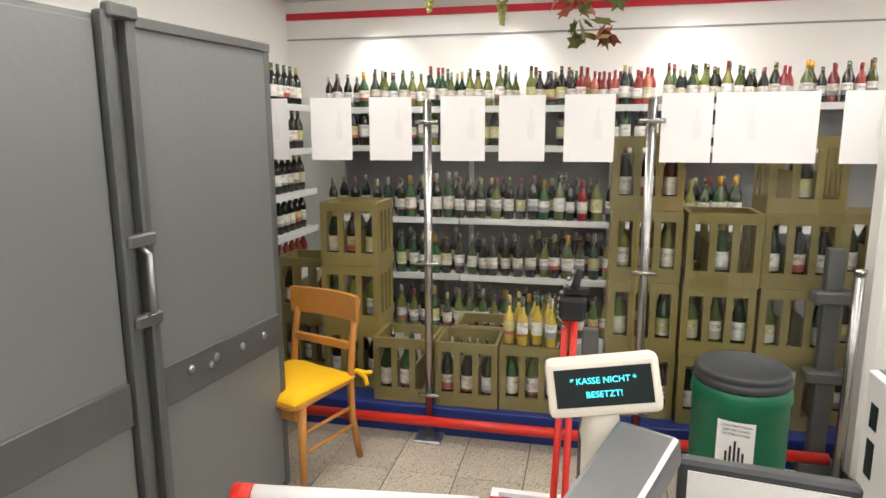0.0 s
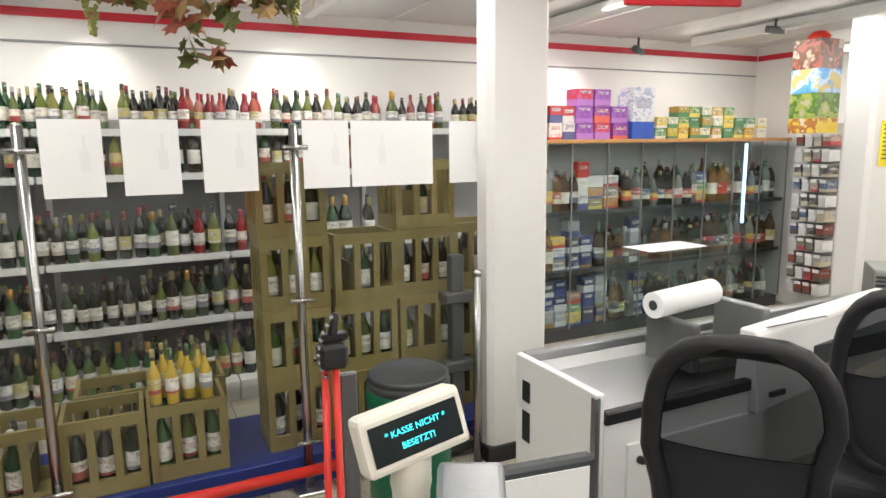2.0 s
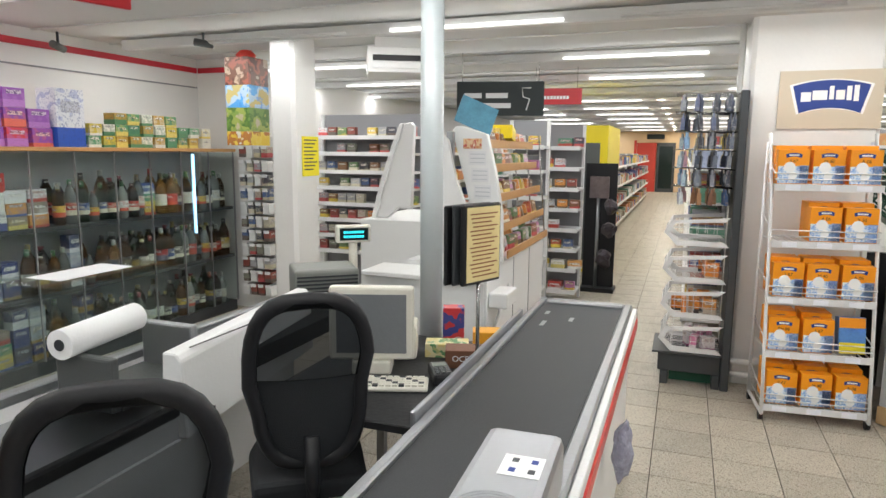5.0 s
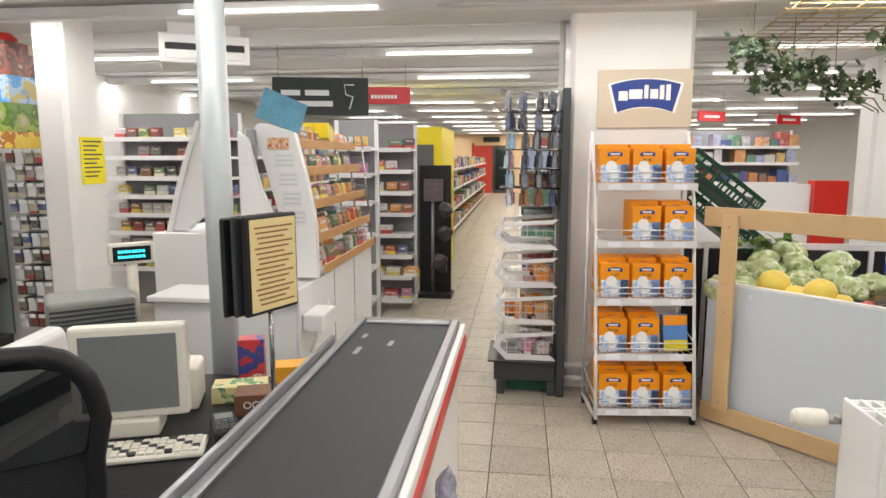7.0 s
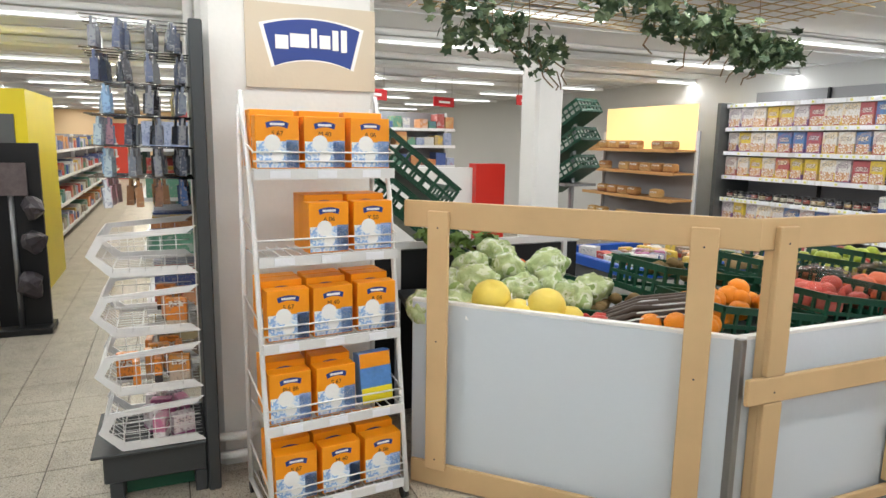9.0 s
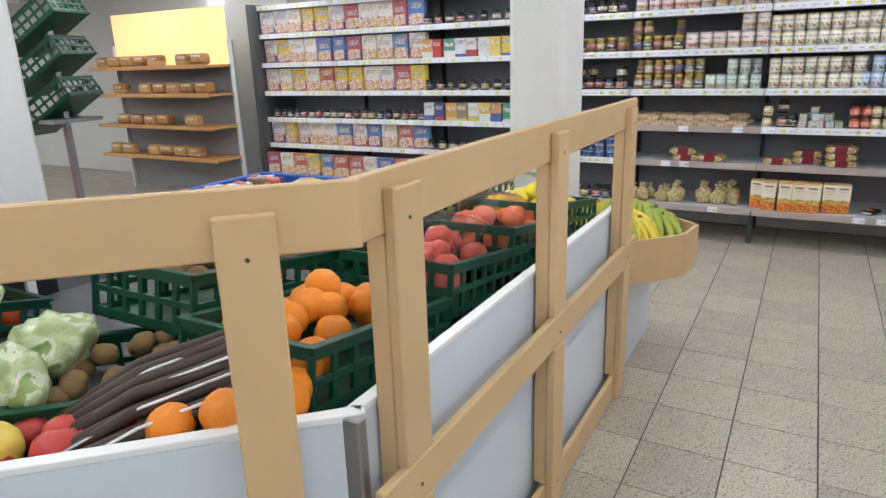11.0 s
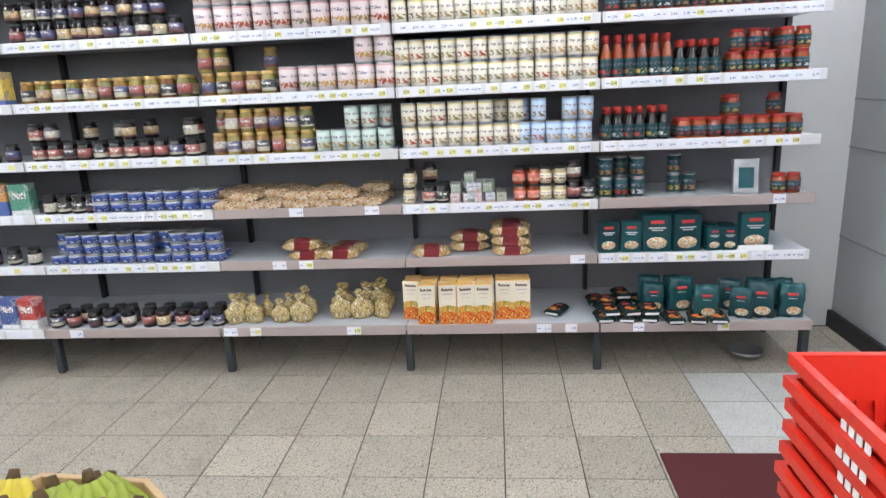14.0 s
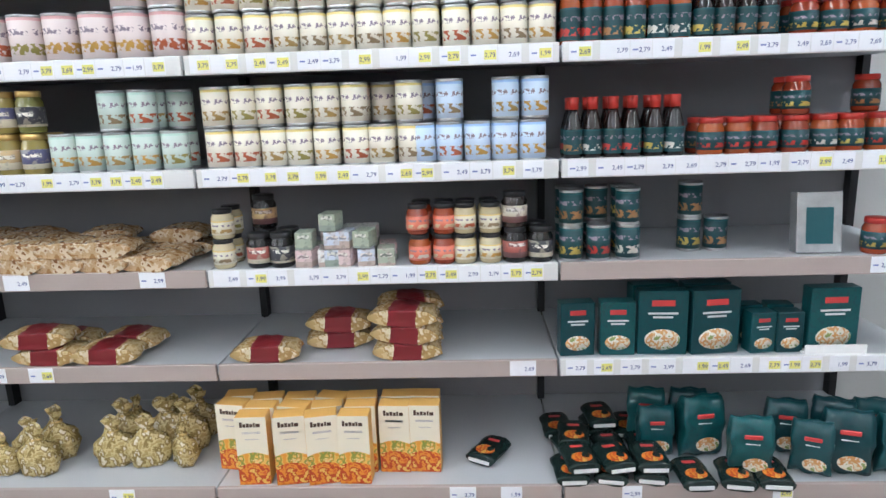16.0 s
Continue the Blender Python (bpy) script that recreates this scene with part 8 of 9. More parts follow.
def canlabel(name, top, mid, spot, yaw_seed=0):
    """A paper sleeve: a pale upper field, a tinted foot and a printed dish in front."""
    m, nt, b = base_nodes(name)
    tc = nt.nodes.new("ShaderNodeTexCoord")
    sep = nt.nodes.new("ShaderNodeSeparateXYZ")
    nt.links.new(tc.outputs["Generated"], sep.inputs[0])
    gt = nt.nodes.new("ShaderNodeMath")
    gt.operation = "GREATER_THAN"
    gt.inputs[1].default_value = 0.93
    nt.links.new(sep.outputs["Z"], gt.inputs[0])
    c = mix(nt, gt.outputs[0], top, mid)
    n = noise_of(nt, 75, 2)
    band = nt.nodes.new("ShaderNodeMath")
    band.operation = "COMPARE"
    band.inputs[1].default_value, band.inputs[2].default_value = 0.27, 0.13
    nt.links.new(sep.outputs["Z"], band.inputs[0])
    g2 = nt.nodes.new("ShaderNodeMath")
    g2.operation = "GREATER_THAN"
    g2.inputs[1].default_value = 0.5
    nt.links.new(n.outputs["Fac"], g2.inputs[0])
    mu = nt.nodes.new("ShaderNodeMath")
    mu.operation = "MULTIPLY"
    nt.links.new(band.outputs[0], mu.inputs[0])
    nt.links.new(g2.outputs[0], mu.inputs[1])
    oi = nt.nodes.new("ShaderNodeObjectInfo")
    c = mix(nt, mu.outputs[0], c, ramp(nt, spot, oi.outputs["Random"]))
    n3 = noise_of(nt, 120, 1)
    b3 = nt.nodes.new("ShaderNodeMath")
    b3.operation = "COMPARE"
    b3.inputs[1].default_value, b3.inputs[2].default_value = 0.66, 0.07
    nt.links.new(sep.outputs["Z"], b3.inputs[0])
    g3 = nt.nodes.new("ShaderNodeMath")
    g3.operation = "GREATER_THAN"
    g3.inputs[1].default_value = 0.53
    nt.links.new(n3.outputs["Fac"], g3.inputs[0])
    m3 = nt.nodes.new("ShaderNodeMath")
    m3.operation = "MULTIPLY"
    nt.links.new(b3.outputs[0], m3.inputs[0])
    nt.links.new(g3.outputs[0], m3.inputs[1])
    c = mix(nt, m3.outputs[0], c, (0.25, 0.2, 0.25))
    nt.links.new(c, b.inputs["Base Color"])
    b.inputs["Roughness"].default_value = 0.4
    return m

DISH = [(0.5, 0.12, 0.05), (0.45, 0.3, 0.1), (0.3, 0.22, 0.12), (0.6, 0.35, 0.08), (0.35, 0.3, 0.08)]
L_CREAM = canlabel("cream_soup_label", (0.82, 0.78, 0.66), (0.8, 0.66, 0.25), DISH)
L_BLUE = canlabel("light_blue_soup_label", (0.6, 0.72, 0.88), (0.35, 0.55, 0.85), DISH)
L_PINK = canlabel("pink_soup_label", (0.78, 0.68, 0.66), (0.7, 0.4, 0.4), DISH)
L_MINT = canlabel("mint_soup_label", (0.62, 0.72, 0.66), (0.5, 0.68, 0.6), DISH)
L_TEAL = canlabel("dark_teal_label", (0.008, 0.055, 0.065), (0.012, 0.08, 0.09), [(0.6, 0.45, 0.1), (0.7, 0.66, 0.6), (0.4, 0.2, 0.08), (0.55, 0.05, 0.04)])
L_RED = canlabel("dark_red_label", (0.28, 0.06, 0.03), (0.35, 0.08, 0.04), [(0.02, 0.12, 0.13), (0.02, 0.08, 0.1)])
L_NAVY = canlabel("navy_can_label", (0.025, 0.06, 0.26), (0.5, 0.55, 0.7), [(0.72, 0.74, 0.8), (0.55, 0.62, 0.78), (0.7, 0.7, 0.74)])
L_PALE = canlabel("pale_spread_label", (0.75, 0.7, 0.55), (0.75, 0.55, 0.15), DISH)
L_ORNG = canlabel("salmon_spread_label", (0.75, 0.22, 0.14), (0.7, 0.18, 0.1), [(0.8, 0.75, 0.65), (0.75, 0.6, 0.4)])
L_MIXED = pack("jar_label", [(0.1, 0.1, 0.2), (0.55, 0.4, 0.2), (0.05, 0.05, 0.06), (0.4, 0.12, 0.1), (0.6, 0.55, 0.45)], [(0.7, 0.65, 0.5), (0.2, 0.1, 0.1)], 0.4, 30, 0.52)
J_AMBER = bottle_glass("amber_jar", [(0.3, 0.16, 0.03), (0.2, 0.2, 0.05), (0.25, 0.1, 0.03), (0.35, 0.28, 0.08)], 0.15)
J_DARK = bottle_glass("dark_jar", [(0.012, 0.01, 0.01), (0.02, 0.012, 0.01)])
J_PALE = bottle_glass("pale_spread_jar", [(0.6, 0.52, 0.33), (0.5, 0.42, 0.25)])
J_REDS = bottle_glass("red_sauce_jar", [(0.3, 0.05, 0.015), (0.35, 0.08, 0.02), (0.25, 0.04, 0.015)])
LIDRED = mat("red_lid", (0.42, 0.03, 0.02), 0.35)
LIDBLK = mat("black_lid", (0.02, 0.02, 0.022), 0.35)
LIDGLD = mat("gold_lid", (0.6, 0.42, 0.15), 0.3, 0.7)
CAN_R, CAN_H = 0.0375, 0.112
proto("can_cream", lambda: can_proto("soup_can", CAN_R, CAN_H, L_CREAM, "soup can with a cream and yellow label", "can"))
proto("can_blue", lambda: can_proto("soup_can", CAN_R, CAN_H, L_BLUE, "soup can with a light blue label", "can"))
proto("can_pink", lambda: can_proto("soup_can", CAN_R * 1.25, CAN_H * 1.15, L_PINK, "large soup can with a pale pink label", "can"))
proto("can_mint", lambda: can_proto("soup_can", CAN_R, CAN_H, L_MINT, "soup can with a mint green label", "can"))
proto("can_teal", lambda: can_proto("coconut_can", CAN_R * 0.9, CAN_H * 0.9, L_TEAL, "dark teal can of asian food", "can"))
proto("can_navy", lambda: can_proto("fish_can", 0.048, 0.055, L_NAVY, "flat blue and white fish can", "can"))
proto("jar_amber", lambda: can_proto("pickle_jar", 0.036, 0.115, L_MIXED, "glass jar of pickled vegetables", "jar", LIDGLD, 0, J_AMBER))
proto("jar_dark", lambda: can_proto("jam_jar", 0.036, 0.1, L_MIXED, "dark preserve jar with a printed label", "jar", LIDBLK, 0, J_DARK))
proto("jar_pale", lambda: can_proto("spread_jar", 0.032, 0.085, L_PALE, "pale spread jar with a black lid", "jar", LIDBLK, 0, J_PALE))
proto("jar_orange", lambda: can_proto("spread_jar", 0.032, 0.085, L_ORNG, "salmon red spread jar with a black lid", "jar", LIDBLK, 0, J_REDS))
proto("jar_sauce", lambda: can_proto("sauce_jar", 0.035, 0.1, L_TEAL, "curry sauce jar with a red lid", "jar", LIDRED, 0, J_REDS))
def sauce_bottle():
    return bottle_proto("sauce_bottle", 0.165, 0.026, J_DARK, "small dark soy sauce bottle with a red cap", "sauce bottle", 0.46, L_TEAL, LIDRED, (0.08, 0.48), 0.58)
def chili_bottle():
    return bottle_proto("sauce_bottle", 0.2, 0.027, J_REDS, "tall orange chili sauce bottle with a dark label", "sauce bottle", 0.44, L_TEAL, LIDRED, (0.05, 0.46), 0.55)
proto("soy", sauce_bottle)
proto("chili", chili_bottle)
P_TEALBOX = pack("teal_food_pack", [(0.008, 0.065, 0.075), (0.01, 0.085, 0.092), (0.007, 0.05, 0.06)], [(0.008, 0.07, 0.08), (0.01, 0.09, 0.1)], 0.3, 20, 0.6, title=False)
DISHM = photo("printed_dish", [(0.7, 0.62, 0.45), (0.6, 0.3, 0.1), (0.75, 0.7, 0.6), (0.25, 0.3, 0.08)], 70)
REDINK = mat("red_ink", (0.6, 0.06, 0.06), 0.4)
def teal_box(w, h):
    ob = carton_proto("noodle_kit_carton", w, 0.05, h, P_TEALBOX, "dark teal asian food carton with a printed dish", "carton", [((0.27, 0.73, 0.77, 0.86), REDINK), ((0.2, 0.8, 0.64, 0.67), PAPERGREY), ((0.3, 0.7, 0.58, 0.61), PAPERGREY)])
    bm = bmesh.new()
    lathe(bm, [(w * 0.36, 0), (w * 0.36, 0.0008), (0, 0.0009)], 20)
    bm.transform(pose(0.0, -0.0252, h * 0.24, 90, 0, 0) @ Matrix.Diagonal((1, 0.62, 1, 1)))
    part("printed_dish", bm, DISHM, ob)
    return ob
proto("teal_box", lambda: teal_box(0.1, 0.16))
proto("teal_wide", lambda: teal_box(0.14, 0.19))
proto("teal_small", lambda: teal_box(0.075, 0.12))
TALL = mat("yellow_white_carton", (0.8, 0.47, 0.13), 0.4, var=0.1, s1=20)
O_DISH = photo("orange_dish_print", [(0.62, 0.1, 0.015), (0.75, 0.28, 0.03), (0.5, 0.06, 0.01), (0.78, 0.5, 0.12)], 80)
G_DISH = photo("herb_dish_print", [(0.75, 0.33, 0.04), (0.78, 0.5, 0.12), (0.28, 0.3, 0.05), (0.8, 0.58, 0.25)], 80)
CREAMP = mat("cream_print", (0.84, 0.77, 0.62), 0.4, var=0.06, s1=15)
DARKINK = mat("dark_brown_ink", (0.08, 0.045, 0.03), 0.4)
PALEINK = mat("pale_script_ink", (0.5, 0.45, 0.5), 0.4)
def pasta_box():
    w, d, h = 0.09, 0.055, 0.212
    ob = carton_proto("pasta_carton", w, d, h, TALL, "cream and orange pasta carton with a printed dish", "carton", [((0.0, 1.0, 0.44, 1.0), CREAMP), ((0.22, 0.8, 0.76, 0.79), PALEINK), ((0.3, 0.72, 0.67, 0.685), PALEINK)])
    for nm, m_, z0_, z1_, k in (("dish_print", O_DISH, 0.0, 0.3, 0.0012), ("dish_print", G_DISH, 0.2, 0.46, 0.0008)):
        bm = bmesh.new()
        n = 8
        for i in range(n):
            q_ = [-w / 2 + w * (i + e) / n for e in (0, 1)]
            top_ = [h * z1_ + 0.012 * math.cos(x_ / w * 3.0) - 0.006 for x_ in q_]
            bm.faces.new([bm.verts.new(p_) for p_ in ((q_[0], -d / 2 - 0.0014 - k, h * z0_ + 0.001), (q_[1], -d / 2 - 0.0014 - k, h * z0_ + 0.001), (q_[1], -d / 2 - 0.0014 - k, top_[1]), (q_[0], -d / 2 - 0.0014 - k, top_[0]))])
        part(nm, bm, m_, ob)
    bm = bmesh.new()
    for i, (x_, w_, h_) in enumerate(((-0.03, 0.007, 0.016), (-0.021, 0.008, 0.01), (-0.011, 0.008, 0.012), (-0.001, 0.008, 0.01), (0.009, 0.005, 0.013), (0.016, 0.012, 0.01))):
        box(bm, x_, x_ + w_, -d / 2 - 0.0022, -d / 2 - 0.0014, 0.182, 0.182 + h_)
    part("title_bars", bm, DARKINK, ob)
    return ob
proto("pasta_box", pasta_box)
def oval(bm, w, h, m, n=16):
    """A thin oval print."""
    a = [bm.verts.new(m @ Vector((w * math.cos(6.2832 * i / n), h * math.sin(6.2832 * i / n), 0.0))) for i in range(n)]
    b = [bm.verts.new(m @ Vector((w * math.cos(6.2832 * i / n), h * math.sin(6.2832 * i / n), 0.0012))) for i in range(n)]
    bm.faces.new(list(reversed(a)))
    bm.faces.new(b)
    for i in range(n):
        bm.faces.new((a[i], a[(i + 1) % n], b[(i + 1) % n], b[i]))

def bag_proto(name, w, d, h, material, label, cat, lie=False, band=None, crumple=0.007):
    bm = bmesh.new()
    bmesh.ops.create_cube(bm, size=1.0)
    bmesh.ops.subdivide_edges(bm, edges=bm.edges, cuts=9, use_grid_fill=True)
    mid = {f: f.calc_center_median().x for f in bm.faces}
    for f, x in mid.items():
        f.material_index = 1 if band not in (None, "dish", "top") and abs(x) < 0.16 else 0
        f.smooth = True
    for v in bm.verts:
        x, y, z = v.co
        e = (1 - abs(2 * x) ** 4) if lie else (1 - abs(2 * z) ** 3)
        v.co = Vector((x * w, y * d * (0.3 + 0.7 * max(0, e)), (z + 0.5) * h)) if not lie else Vector((x * w, y * d * (0.93 + 0.07 * max(0, e)), 0.5 * h + z * h * (0.2 + 0.8 * max(0, e))))
        v.co += crumple * Vector(noise.noise_vector(v.co * 28)) + 0.3 * crumple * Vector(noise.noise_vector(v.co * 90))
    zmin = min(v.co.z for v in bm.verts)
    for v in bm.verts:
        v.co.z -= zmin
    two = band not in (None, "dish", "top")
    ob = tagged(part("body", bm, [material, band] if two else material), label, cat)
    ob.name = name
    if band == "dish":
        for nm, mt, x_, z0_, z1_ in (("red_title", REDINK, 0.22, 0.7, 0.78), ("small_title", PAPERGREY, 0.18, 0.61, 0.63)):
            bpart(nm, (-w * x_, w * x_, -d * 0.55, -d * 0.47, h * z0_, h * z1_), mt, ob, "", 0.003)
        bm = bmesh.new()
        oval(bm, w * 0.3, h * 0.12, pose(0.01, -d * 0.53, h * 0.26, 90, 0, 0))
        part("printed_dish", bm, DISHM, ob)
    elif band == "top":
        bm = bmesh.new()
        oval(bm, w * 0.32, d * 0.2, pose(0.0, -d * 0.18, h * 1.02, 0, 0, 0))
        part("printed_dish", bm, O_DISH, ob)
        bpart("red_title", (-w * 0.2, w * 0.2, d * 0.24, d * 0.34, h * 1.0, h * 1.05), REDINK, ob)
        bpart("front_print", (-w * 0.36, w * 0.36, -d * 0.53, -d * 0.5, h * 0.3, h * 0.62), PAPERGREY, ob)
    return ob
proto("nut_bag", lambda: bag_proto("snack_bag", 0.17, 0.12, 0.045, P_BAG, "flat clear bag of brown snacks", "bag", True))
proto("rice_bag", lambda: bag_proto("rice_bag", 0.2, 0.1, 0.05, photo("rice_film", [(0.5, 0.36, 0.16), (0.62, 0.48, 0.26), (0.4, 0.26, 0.1), (0.7, 0.6, 0.42)], 60, 0.2), "flat film bag of rice with a red band", "bag", True, mat("dark_red_band", (0.2, 0.018, 0.025), 0.35)))
def pasta_bag():
    bm = bmesh.new()
    prof = [(0.046, 0.0), (0.056, 0.012), (0.06, 0.05), (0.055, 0.085), (0.036, 0.108), (0.014, 0.122), (0.012, 0.13), (0.026, 0.15), (0.036, 0.172)]
    rs = []
    for k, (r_, z) in enumerate(prof):
        rs.append([bm.verts.new((r_ * math.cos(a) * (1.15 + 0.12 * math.sin(5 * a + k)), r_ * math.sin(a) * (0.72 if k < 6 else 0.35) * (1 + 0.14 * math.cos(7 * a + 2 * k)), z + 0.006 * math.sin(3 * a + k) * (k > 0))) for a in [2 * math.pi * i / 22 for i in range(22)]])
    skin(bm, rs, False)
    bm.faces.new(list(reversed(rs[0])))
    for v in bm.verts:
        if v.co.z > 0.01:
            v.co += 0.02 * Vector(noise.noise_vector(v.co * 16)) + 0.008 * Vector(noise.noise_vector(v.co * 45))
    ob = tagged(part("body", bm, photo("dry_pasta_in_film", [(0.42, 0.31, 0.12), (0.6, 0.48, 0.22), (0.28, 0.2, 0.07), (0.72, 0.64, 0.45)], 75, 0.16)), "gathered clear bag of dry pasta", "bag")
    ob.name = "pasta_bag"
    bm = bmesh.new()
    lathe(bm, [(0.017, 0.12), (0.019, 0.125), (0.017, 0.131)], 10)
    part("tie", bm, LIDGLD, ob)
    return ob
proto("pasta_bag", pasta_bag)
proto("dark_pack", lambda: bag_proto("noodle_pack", 0.095, 0.13, 0.032, mat("black_pack_film", (0.012, 0.026, 0.024), 0.25, var=0.4, s1=30), "flat dark pack of noodles with a printed dish", "pack", True, "top", 0.003))
proto("teal_bag", lambda: bag_proto("rice_pouch", 0.135, 0.075, 0.21, P_TEALBOX, "dark teal pouch with a printed dish", "pouch", False, "dish", 0.011))
proto("tofu_box", lambda: carton_proto("small_carton", 0.055, 0.06, 0.05, P_MIX, "small pale carton in a stack", "box"))
proto("spread_box", lambda: carton_proto("small_carton", 0.05, 0.07, 0.05, pack("pale_small_cartons", [(0.78, 0.78, 0.76), (0.7, 0.55, 0.55), (0.4, 0.45, 0.35), (0.6, 0.65, 0.75)], [(0.5, 0.4, 0.35), (0.3, 0.35, 0.3)], 0.4, 40, 0.6), "small pale savoury spread carton", "box"))

GR = "goods on the grocery shelf"
def line(key, x0, x1, k, step, rows_=1, stack=1, h=0.0, gap=0.0, yaw=180, jit=0.004, depth=0.075, yoff=0.05):
    """A line of one kind of goods along a shelf, from x0 down to x1, with rows behind."""
    z = LV[k]
    yf = (-6.25 if k == 0 else -6.355)
    x = x0
    while x > x1:
        for r in range(rows_):
            top = stack if r == 0 else stack
            for s in range(top):
                if s and R.random() < gap:
                    break
                loose = key in ("pasta_bag", "teal_bag")
                put(key, x + R.uniform(-jit, jit), yf - yoff - r * depth, z + 0.001 + s * (h + 0.0006), yaw + R.uniform(-12, 12) * (4 if key == "pasta_bag" else 1), scale=R.uniform(0.72, 1.0) if loose else 1.0, group=GR)
        x -= step
# shelf levels: 0 lowest
# first bay next to the wall (x 1.62 to 2.66)
line("teal_bag", 2.36, 2.2, 0, 0.13, 2, depth=0.1, yoff=0.16)
line("teal_bag", 2.12, 2.05, 0, 0.12, 1)
line("teal_bag", 1.96, 1.66, 0, 0.115, 2, yaw=165, depth=0.12, jit=0.02)
line("dark_pack", 2.62, 2.38, 0, 0.11, 3, 2, 0.036, 0.5, jit=0.02, depth=0.13)
line("dark_pack", 2.3, 2.0, 0, 0.11, 1, 1, 0.036, jit=0.02, yoff=0.02)
line("teal_box", 2.6, 2.45, 1, 0.115, 1)
line("teal_wide", 2.36, 2.15, 1, 0.15, 2)
line("teal_small", 2.08, 1.95, 1, 0.085, 2)
line("teal_wide", 1.88, 1.8, 1, 0.15, 1)
bpart("tray_lip", (-0.085, 0.085, -0.05, -0.045, 0.0, 0.03), PAPER, tagged(bpart("display_tray", (-0.085, 0.085, -0.045, 0.05, 0.0, 0.006), PAPER), "white card display tray under a teal carton", "tray")).parent.matrix_basis = pose(1.88, -6.405, LV[1] + 0.0005, 0, 0, 180)
line("can_teal", 2.62, 2.42, 2, 0.08, 2, 2, 0.1, 0.2)
line("can_teal", 2.26, 2.16, 2, 0.078, 1, 2, 0.1, 0.2, yoff=0.14)
pcs = carton_proto("display_carton", 0.12, 0.05, 0.17, mat("silver_pouch", (0.6, 0.62, 0.63), 0.2, 0.6, var=0.4, s1=20), "open white display carton with silver pouches", "carton", [((0.2, 0.8, 0.15, 0.75), mat("teal_label", (0.02, 0.1, 0.12), 0.4))])
pcs.matrix_basis = pose(1.93, -6.42, LV[2] + 0.001, -8, 0, 176)
line("jar_sauce", 1.78, 1.64, 2, 0.075, 1)
line("soy", 2.62, 2.33, 3, 0.055, 2, depth=0.06)
line("jar_sauce", 2.25, 1.66, 3, 0.075, 2, 2, 0.101, 0.55)
line("chili", 2.63, 2.33, 4, 0.058, 2, depth=0.06)
line("soy", 2.28, 2.08, 4, 0.055, 2, depth=0.06)
line("jar_sauce", 2.02, 1.66, 4, 0.075, 2, 2, 0.101, 0.3)
line("jar_sauce", 2.6, 1.7, 5, 0.078, 1, 2, 0.101, 0.3)
# second bay
line("pasta_box", 3.54, 3.2, 0, 0.098, 3, depth=0.06, jit=0.01, yoff=0.04)
line("pasta_box", 3.14, 2.97, 0, 0.088, 2, depth=0.065, yoff=0.1)
line("pasta_box", 3.63, 3.6, 0, 0.09, 2, depth=0.06, yoff=0.12)
line("dark_pack", 2.86, 2.8, 0, 0.1, 1, yoff=0.16, yaw=150)
line("rice_bag", 3.52, 3.45, 1, 0.2, 1)
line("rice_bag", 3.32, 3.2, 1, 0.2, 1, 2, 0.051, yoff=0.16)
line("rice_bag", 3.1, 2.95, 1, 0.18, 2, 3, 0.051, depth=0.12)
line("jar_pale", 3.62, 3.56, 2, 0.068, 2, 2, 0.086)
line("jar_dark", 3.52, 3.42, 2, 0.068, 2, 2, 0.1, 0.5)
line("spread_box", 3.38, 3.1, 2, 0.058, 2, 2, 0.051, 0.4)
line("spread_box", 3.3, 3.28, 2, 0.058, 1, 3, 0.051)
line("jar_orange", 3.05, 2.95, 2, 0.07, 2, 2, 0.086)
line("jar_pale", 2.92, 2.8, 2, 0.07, 2, 2, 0.086)
line("jar_dark", 2.78, 2.68, 2, 0.07, 2, 2, 0.1, 0.4)
line("can_cream", 3.60, 3.05, 3, 0.0765, 2, 2, 0.1125, 0.18)
line("can_blue", 3.03, 2.7, 3, 0.0765, 2, 2, 0.1125, 0.6)
line("can_cream", 3.62, 2.68, 4, 0.0765, 2, 2, 0.1125, 0.04)
line("can_cream", 3.62, 2.68, 5, 0.0765, 1, 2, 0.1125, 0.1)
# third bay
line("pasta_bag", 4.6, 4.12, 0, 0.125, 2, jit=0.03, depth=0.1, yoff=0.09)
line("pasta_bag", 4.04, 3.74, 0, 0.12, 3, jit=0.03, depth=0.09, yoff=0.14)
line("rice_bag", 4.2, 3.98, 1, 0.21, 2, 2, 0.051, 0.4, depth=0.12, jit=0.02)
line("nut_bag", 4.6, 3.82, 2, 0.13, 3, 2, 0.042, 0.3, jit=0.02, depth=0.1)
line("jar_amber", 4.6, 4.1, 3, 0.078, 2, 2, 0.116, 0.4)
line("can_mint", 4.05, 3.68, 3, 0.08, 2, 2, 0.1125, 0.5)
line("jar_amber", 4.62, 4.25, 4, 0.078, 2, 2, 0.116, 0.5)
line("can_pink", 4.2, 3.7, 4, 0.098, 2, 2, 0.1295, 0.25)
line("can_pink", 4.6, 3.7, 5, 0.098, 1, 2, 0.1295, 0.2)
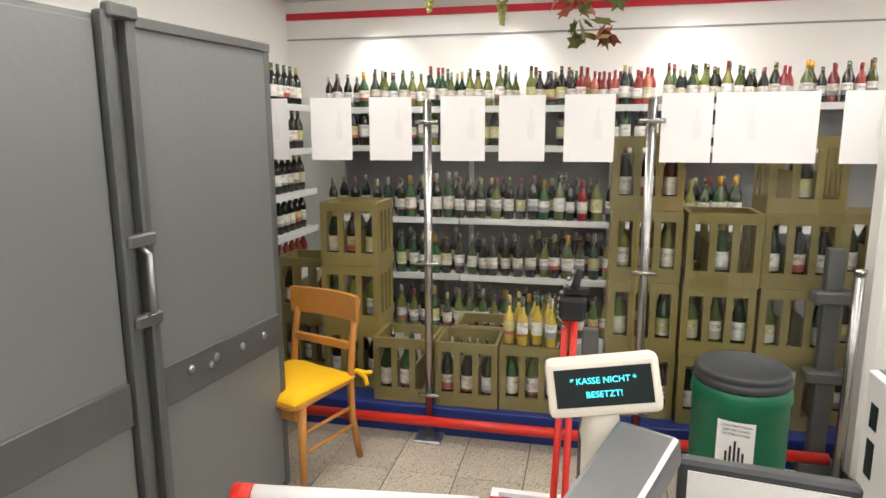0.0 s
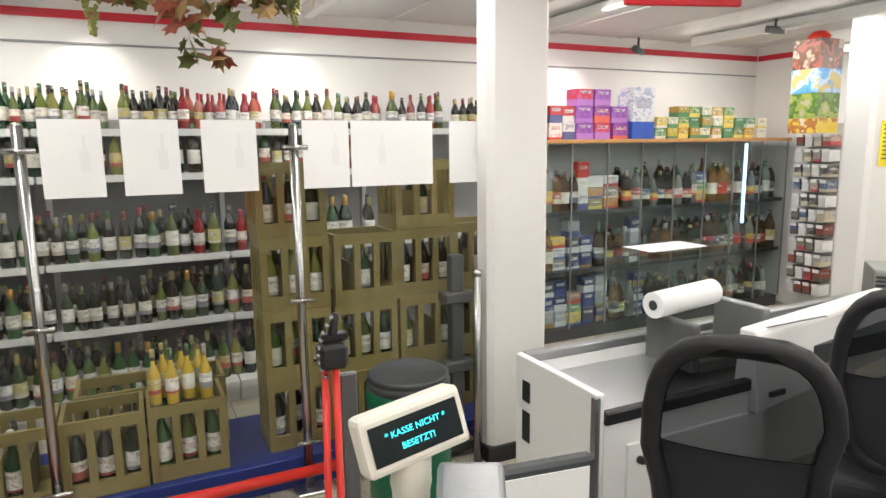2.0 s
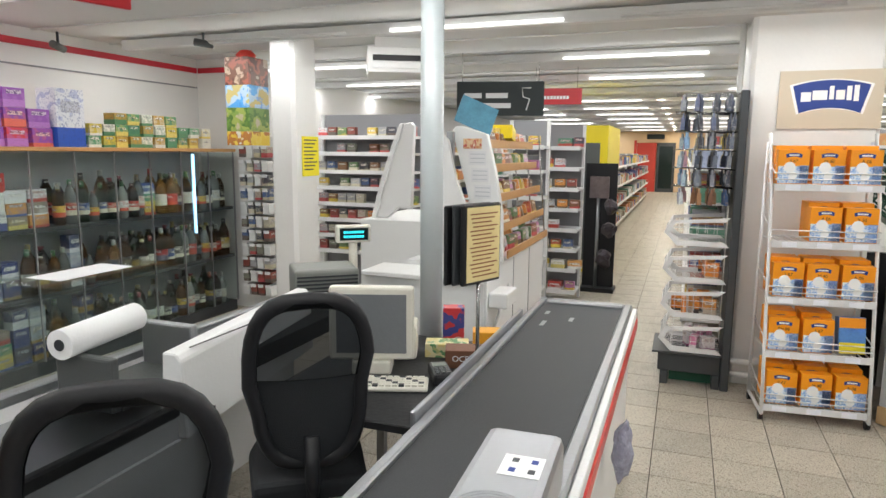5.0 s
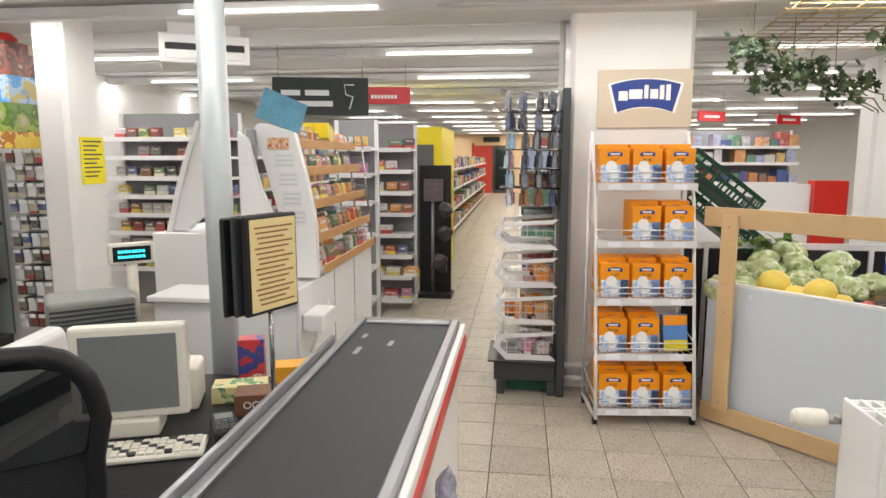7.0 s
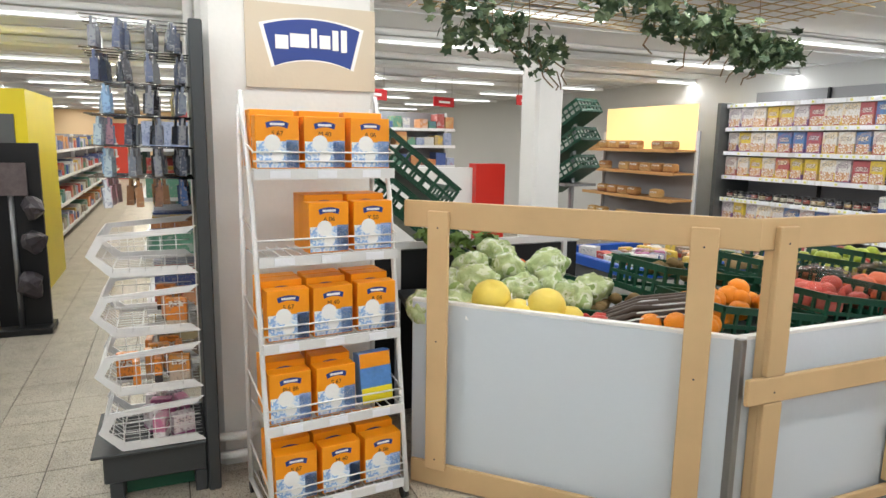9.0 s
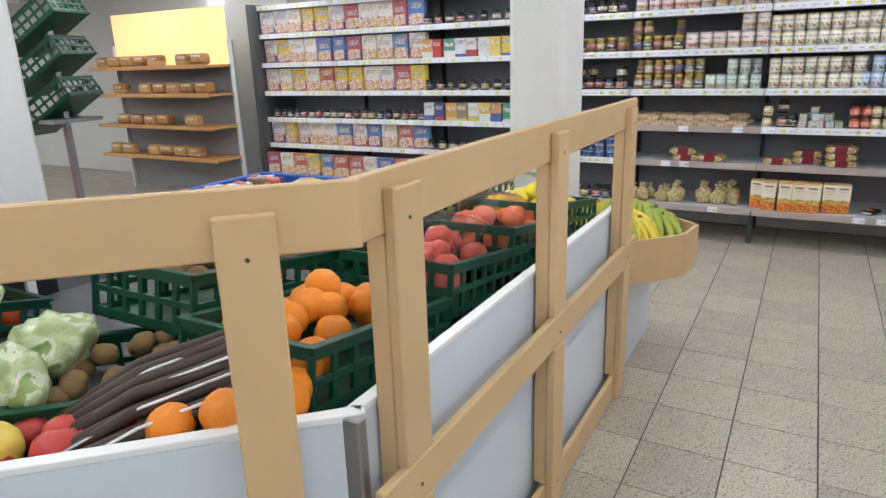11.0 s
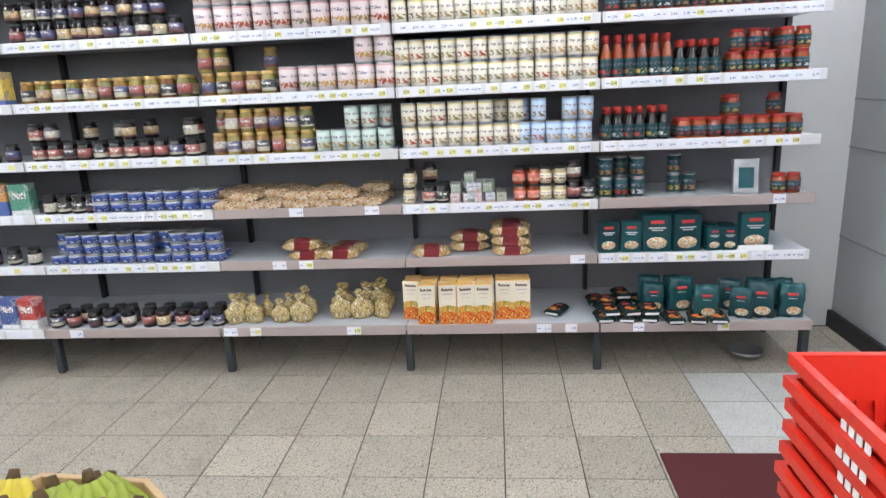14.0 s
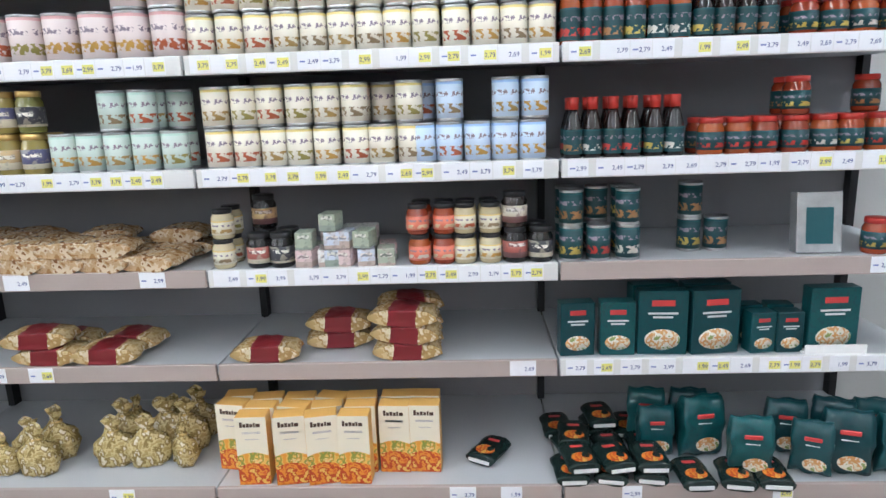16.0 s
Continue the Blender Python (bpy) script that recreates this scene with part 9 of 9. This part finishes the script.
# fourth bay and beyond
line("jar_dark", 5.6, 4.7, 0, 0.1, 2, 1, jit=0.02)
line("can_navy", 5.6, 4.68, 1, 0.1, 2, 3, 0.056, 0.1)
line("can_navy", 5.3, 4.7, 2, 0.1, 2, 2, 0.056, 0.3)
line("jar_dark", 5.6, 5.3, 2, 0.08, 2)
line("jar_dark", 5.6, 4.7, 3, 0.085, 2, 2, 0.1, 0.7)
line("jar_amber", 5.6, 4.7, 4, 0.085, 2, 1)
line("jar_dark", 5.6, 4.7, 5, 0.085, 1, 2, 0.1, 0.4)
for k in range(6):
    line("cereal" if k not in (2,) else "jar_dark", 8.6, 6.68, k, 0.19 if k != 2 else 0.1, 1, yoff=0.06, jit=0.01)
    line("jar_dark" if k % 2 else "carton", 6.6, 5.7, k, 0.12, 1, yoff=0.06)

# ---- red basket stacks and floor mat ----
def basket_mesh():
    bm = bmesh.new()
    w0, d0, w1, d1, h = 0.19, 0.13, 0.235, 0.165, 0.215
    def at_h(u):
        return w0 + (w1 - w0) * u, d0 + (d1 - d0) * u
    t = 0.004
    def slab(u0, u1, side, a0, a1):
        (wa, da), (wb, db) = at_h(u0), at_h(u1)
        v = []
        for (w, d), u in (((wa, da), u0), ((wb, db), u1)):
            for a in (a0, a1):
                for o in (0, t):
                    if side in (0, 2):
                        s = -1 if side == 0 else 1
                        v.append((a * w, s * (d - o), u * h))
                    else:
                        s = -1 if side == 3 else 1
                        v.append((s * (w - o), a * d, u * h))
        v = [bm.verts.new(p) for p in v]
        for f in ((0, 1, 3, 2), (4, 6, 7, 5), (0, 4, 5, 1), (2, 3, 7, 6), (0, 2, 6, 4), (1, 5, 7, 3)):
            bm.faces.new([v[i] for i in f])
    for side in range(4):
        slab(0.0, 0.18, side, -1, 1)
        slab(0.62, 1.0, side, -1, 1)
        n = 13 if side in (0, 2) else 10
        for i in range(n):
            a = -1 + 2 * i / (n - 1) * 0.985
            slab(0.18, 0.62, side, max(-1, a - 0.05), min(1, a + 0.05))
    box(bm, -w0, w0, -d0, d0, 0, 0.005)
    w, d = at_h(1)
    for s in (-1, 1):
        box(bm, -w - 0.012, w + 0.012, s * (d + 0.004) - 0.008, s * (d + 0.004) + 0.008, h - 0.02, h + 0.004)
        box(bm, s * (w + 0.004) - 0.008, s * (w + 0.004) + 0.008, -d - 0.004, d + 0.004, h - 0.02, h + 0.004)
    return mesh_of("shopping_basket", bm, BASKETRED)
bk_me = basket_mesh()
bm = bmesh.new()
for i in range(4):
    box(bm, -0.045 + i * 0.024, -0.028 + i * 0.024, -0.0015, 0.0, -0.012, 0.012)
word_me = mesh_of("white_mark", bm, PAPER)
def basket_stack(cx, cy, n, yaw):
    for i in range(n):
        ob = tagged(new("shopping_basket", bk_me), "red plastic shopping basket in a nested stack", "basket", "stacked shopping baskets")
        ob.matrix_basis = pose(cx + R.uniform(-0.004, 0.004), cy + R.uniform(-0.004, 0.004), 0.004 + i * 0.047, 0, 0, yaw + R.uniform(-0.8, 0.8))
        for s_, m_ in ((-1, pose(0, -0.172, 0.186)), (1, pose(0.242, 0.0, 0.186, 0, 0, 90))):
            c = new("white_mark", word_me)
            c.parent, c.matrix_basis = ob, m_
basket_stack(2.435, -4.06, 17, 90)
basket_stack(1.86, -3.95, 17, 90)
tagged(bpart("floor_mat", (1.3, 2.53, -5.5, -4.5, 0.0005, 0.012), MATRED, None, "", 0.003), "dark red ribbed floor mat on the tiles", "mat")
bm = bmesh.new()
lathe(bm, [(0.02, 0), (0.07, 0.02), (0.085, 0.05), (0.09, 0.052), (0.075, 0.03), (0.02, 0.012)], 20, (1.85, -6.45, 0.0))
tagged(part("steel_bowl", bm, STEEL), "small shiny steel bowl under the shelf", "bowl")

# ---- floor tiles ----
PITCH = 0.31
X0, Y0 = 3.16 - 30 * PITCH, -5.024 - 30 * PITCH
floor_ob = bpy.data.objects["floor"]
bm = bmesh.new()
box(bm, 0.0024, PITCH - 0.0024, 0.0024, PITCH - 0.0024, -0.006, 0.0)
tile_me = mesh_of("floor_tile", bm, TILE, 0.0012)
bm = bmesh.new()
box(bm, 0.0024, PITCH - 0.0024, 0.0024, PITCH - 0.0024, -0.006, 0.0)
tile_new = mesh_of("floor_tile", bm, TILENEW, 0.0012)
far_v, far_f = [], []
count = 0
cells = []
for i in range(0, 118):
    for j in range(0, 66):
        x, y = X0 + i * PITCH, Y0 + j * PITCH
        if x < -1.8 or x > 29.2 or y < -7.0 or y > 5.1:
            continue
        near = (1.2 < x < 4.2 and -6.4 < y < -2.4) or (3.4 < x < 5.0 and -1.2 < y < 1.4) or (-1.0 < x < 1.9 and 2.4 < y < 3.4)
        if near and count < 300:
            ob = new("floor_tile", tile_new if (x < 2.15 and y < -5.3) else tile_me)
            ob.parent = floor_ob
            ob.matrix_basis = pose(x, y, R.uniform(-0.0006, 0.0), 0, 0, 0)
            count += 1
        else:
            b0 = len(far_v)
            g_ = 0.0024
            far_v += [(x + g_, y + g_, 0), (x + PITCH - g_, y + g_, 0), (x + PITCH - g_, y + PITCH - g_, 0), (x + g_, y + PITCH - g_, 0)]
            far_v += [(a, b, -0.006) for a, b, _ in far_v[b0:b0 + 4]]
            far_f += [(b0, b0 + 1, b0 + 2, b0 + 3)] + [(b0 + k, b0 + 4 + k, b0 + 4 + (k + 1) % 4, b0 + (k + 1) % 4) for k in range(4)]
me = bpy.data.meshes.new("floor_tiles")
me.from_pydata(far_v, [], far_f)
me.materials.append(TILE)
ft = new("floor_tiles", me)
ft.parent = floor_ob
ft["kind"] = "stuff"
# unused first copies are taken out
for key, (ob, used) in protos.items():
    if not used:
        for o in (*ob.children_recursive, ob):
            bpy.data.objects.remove(o)
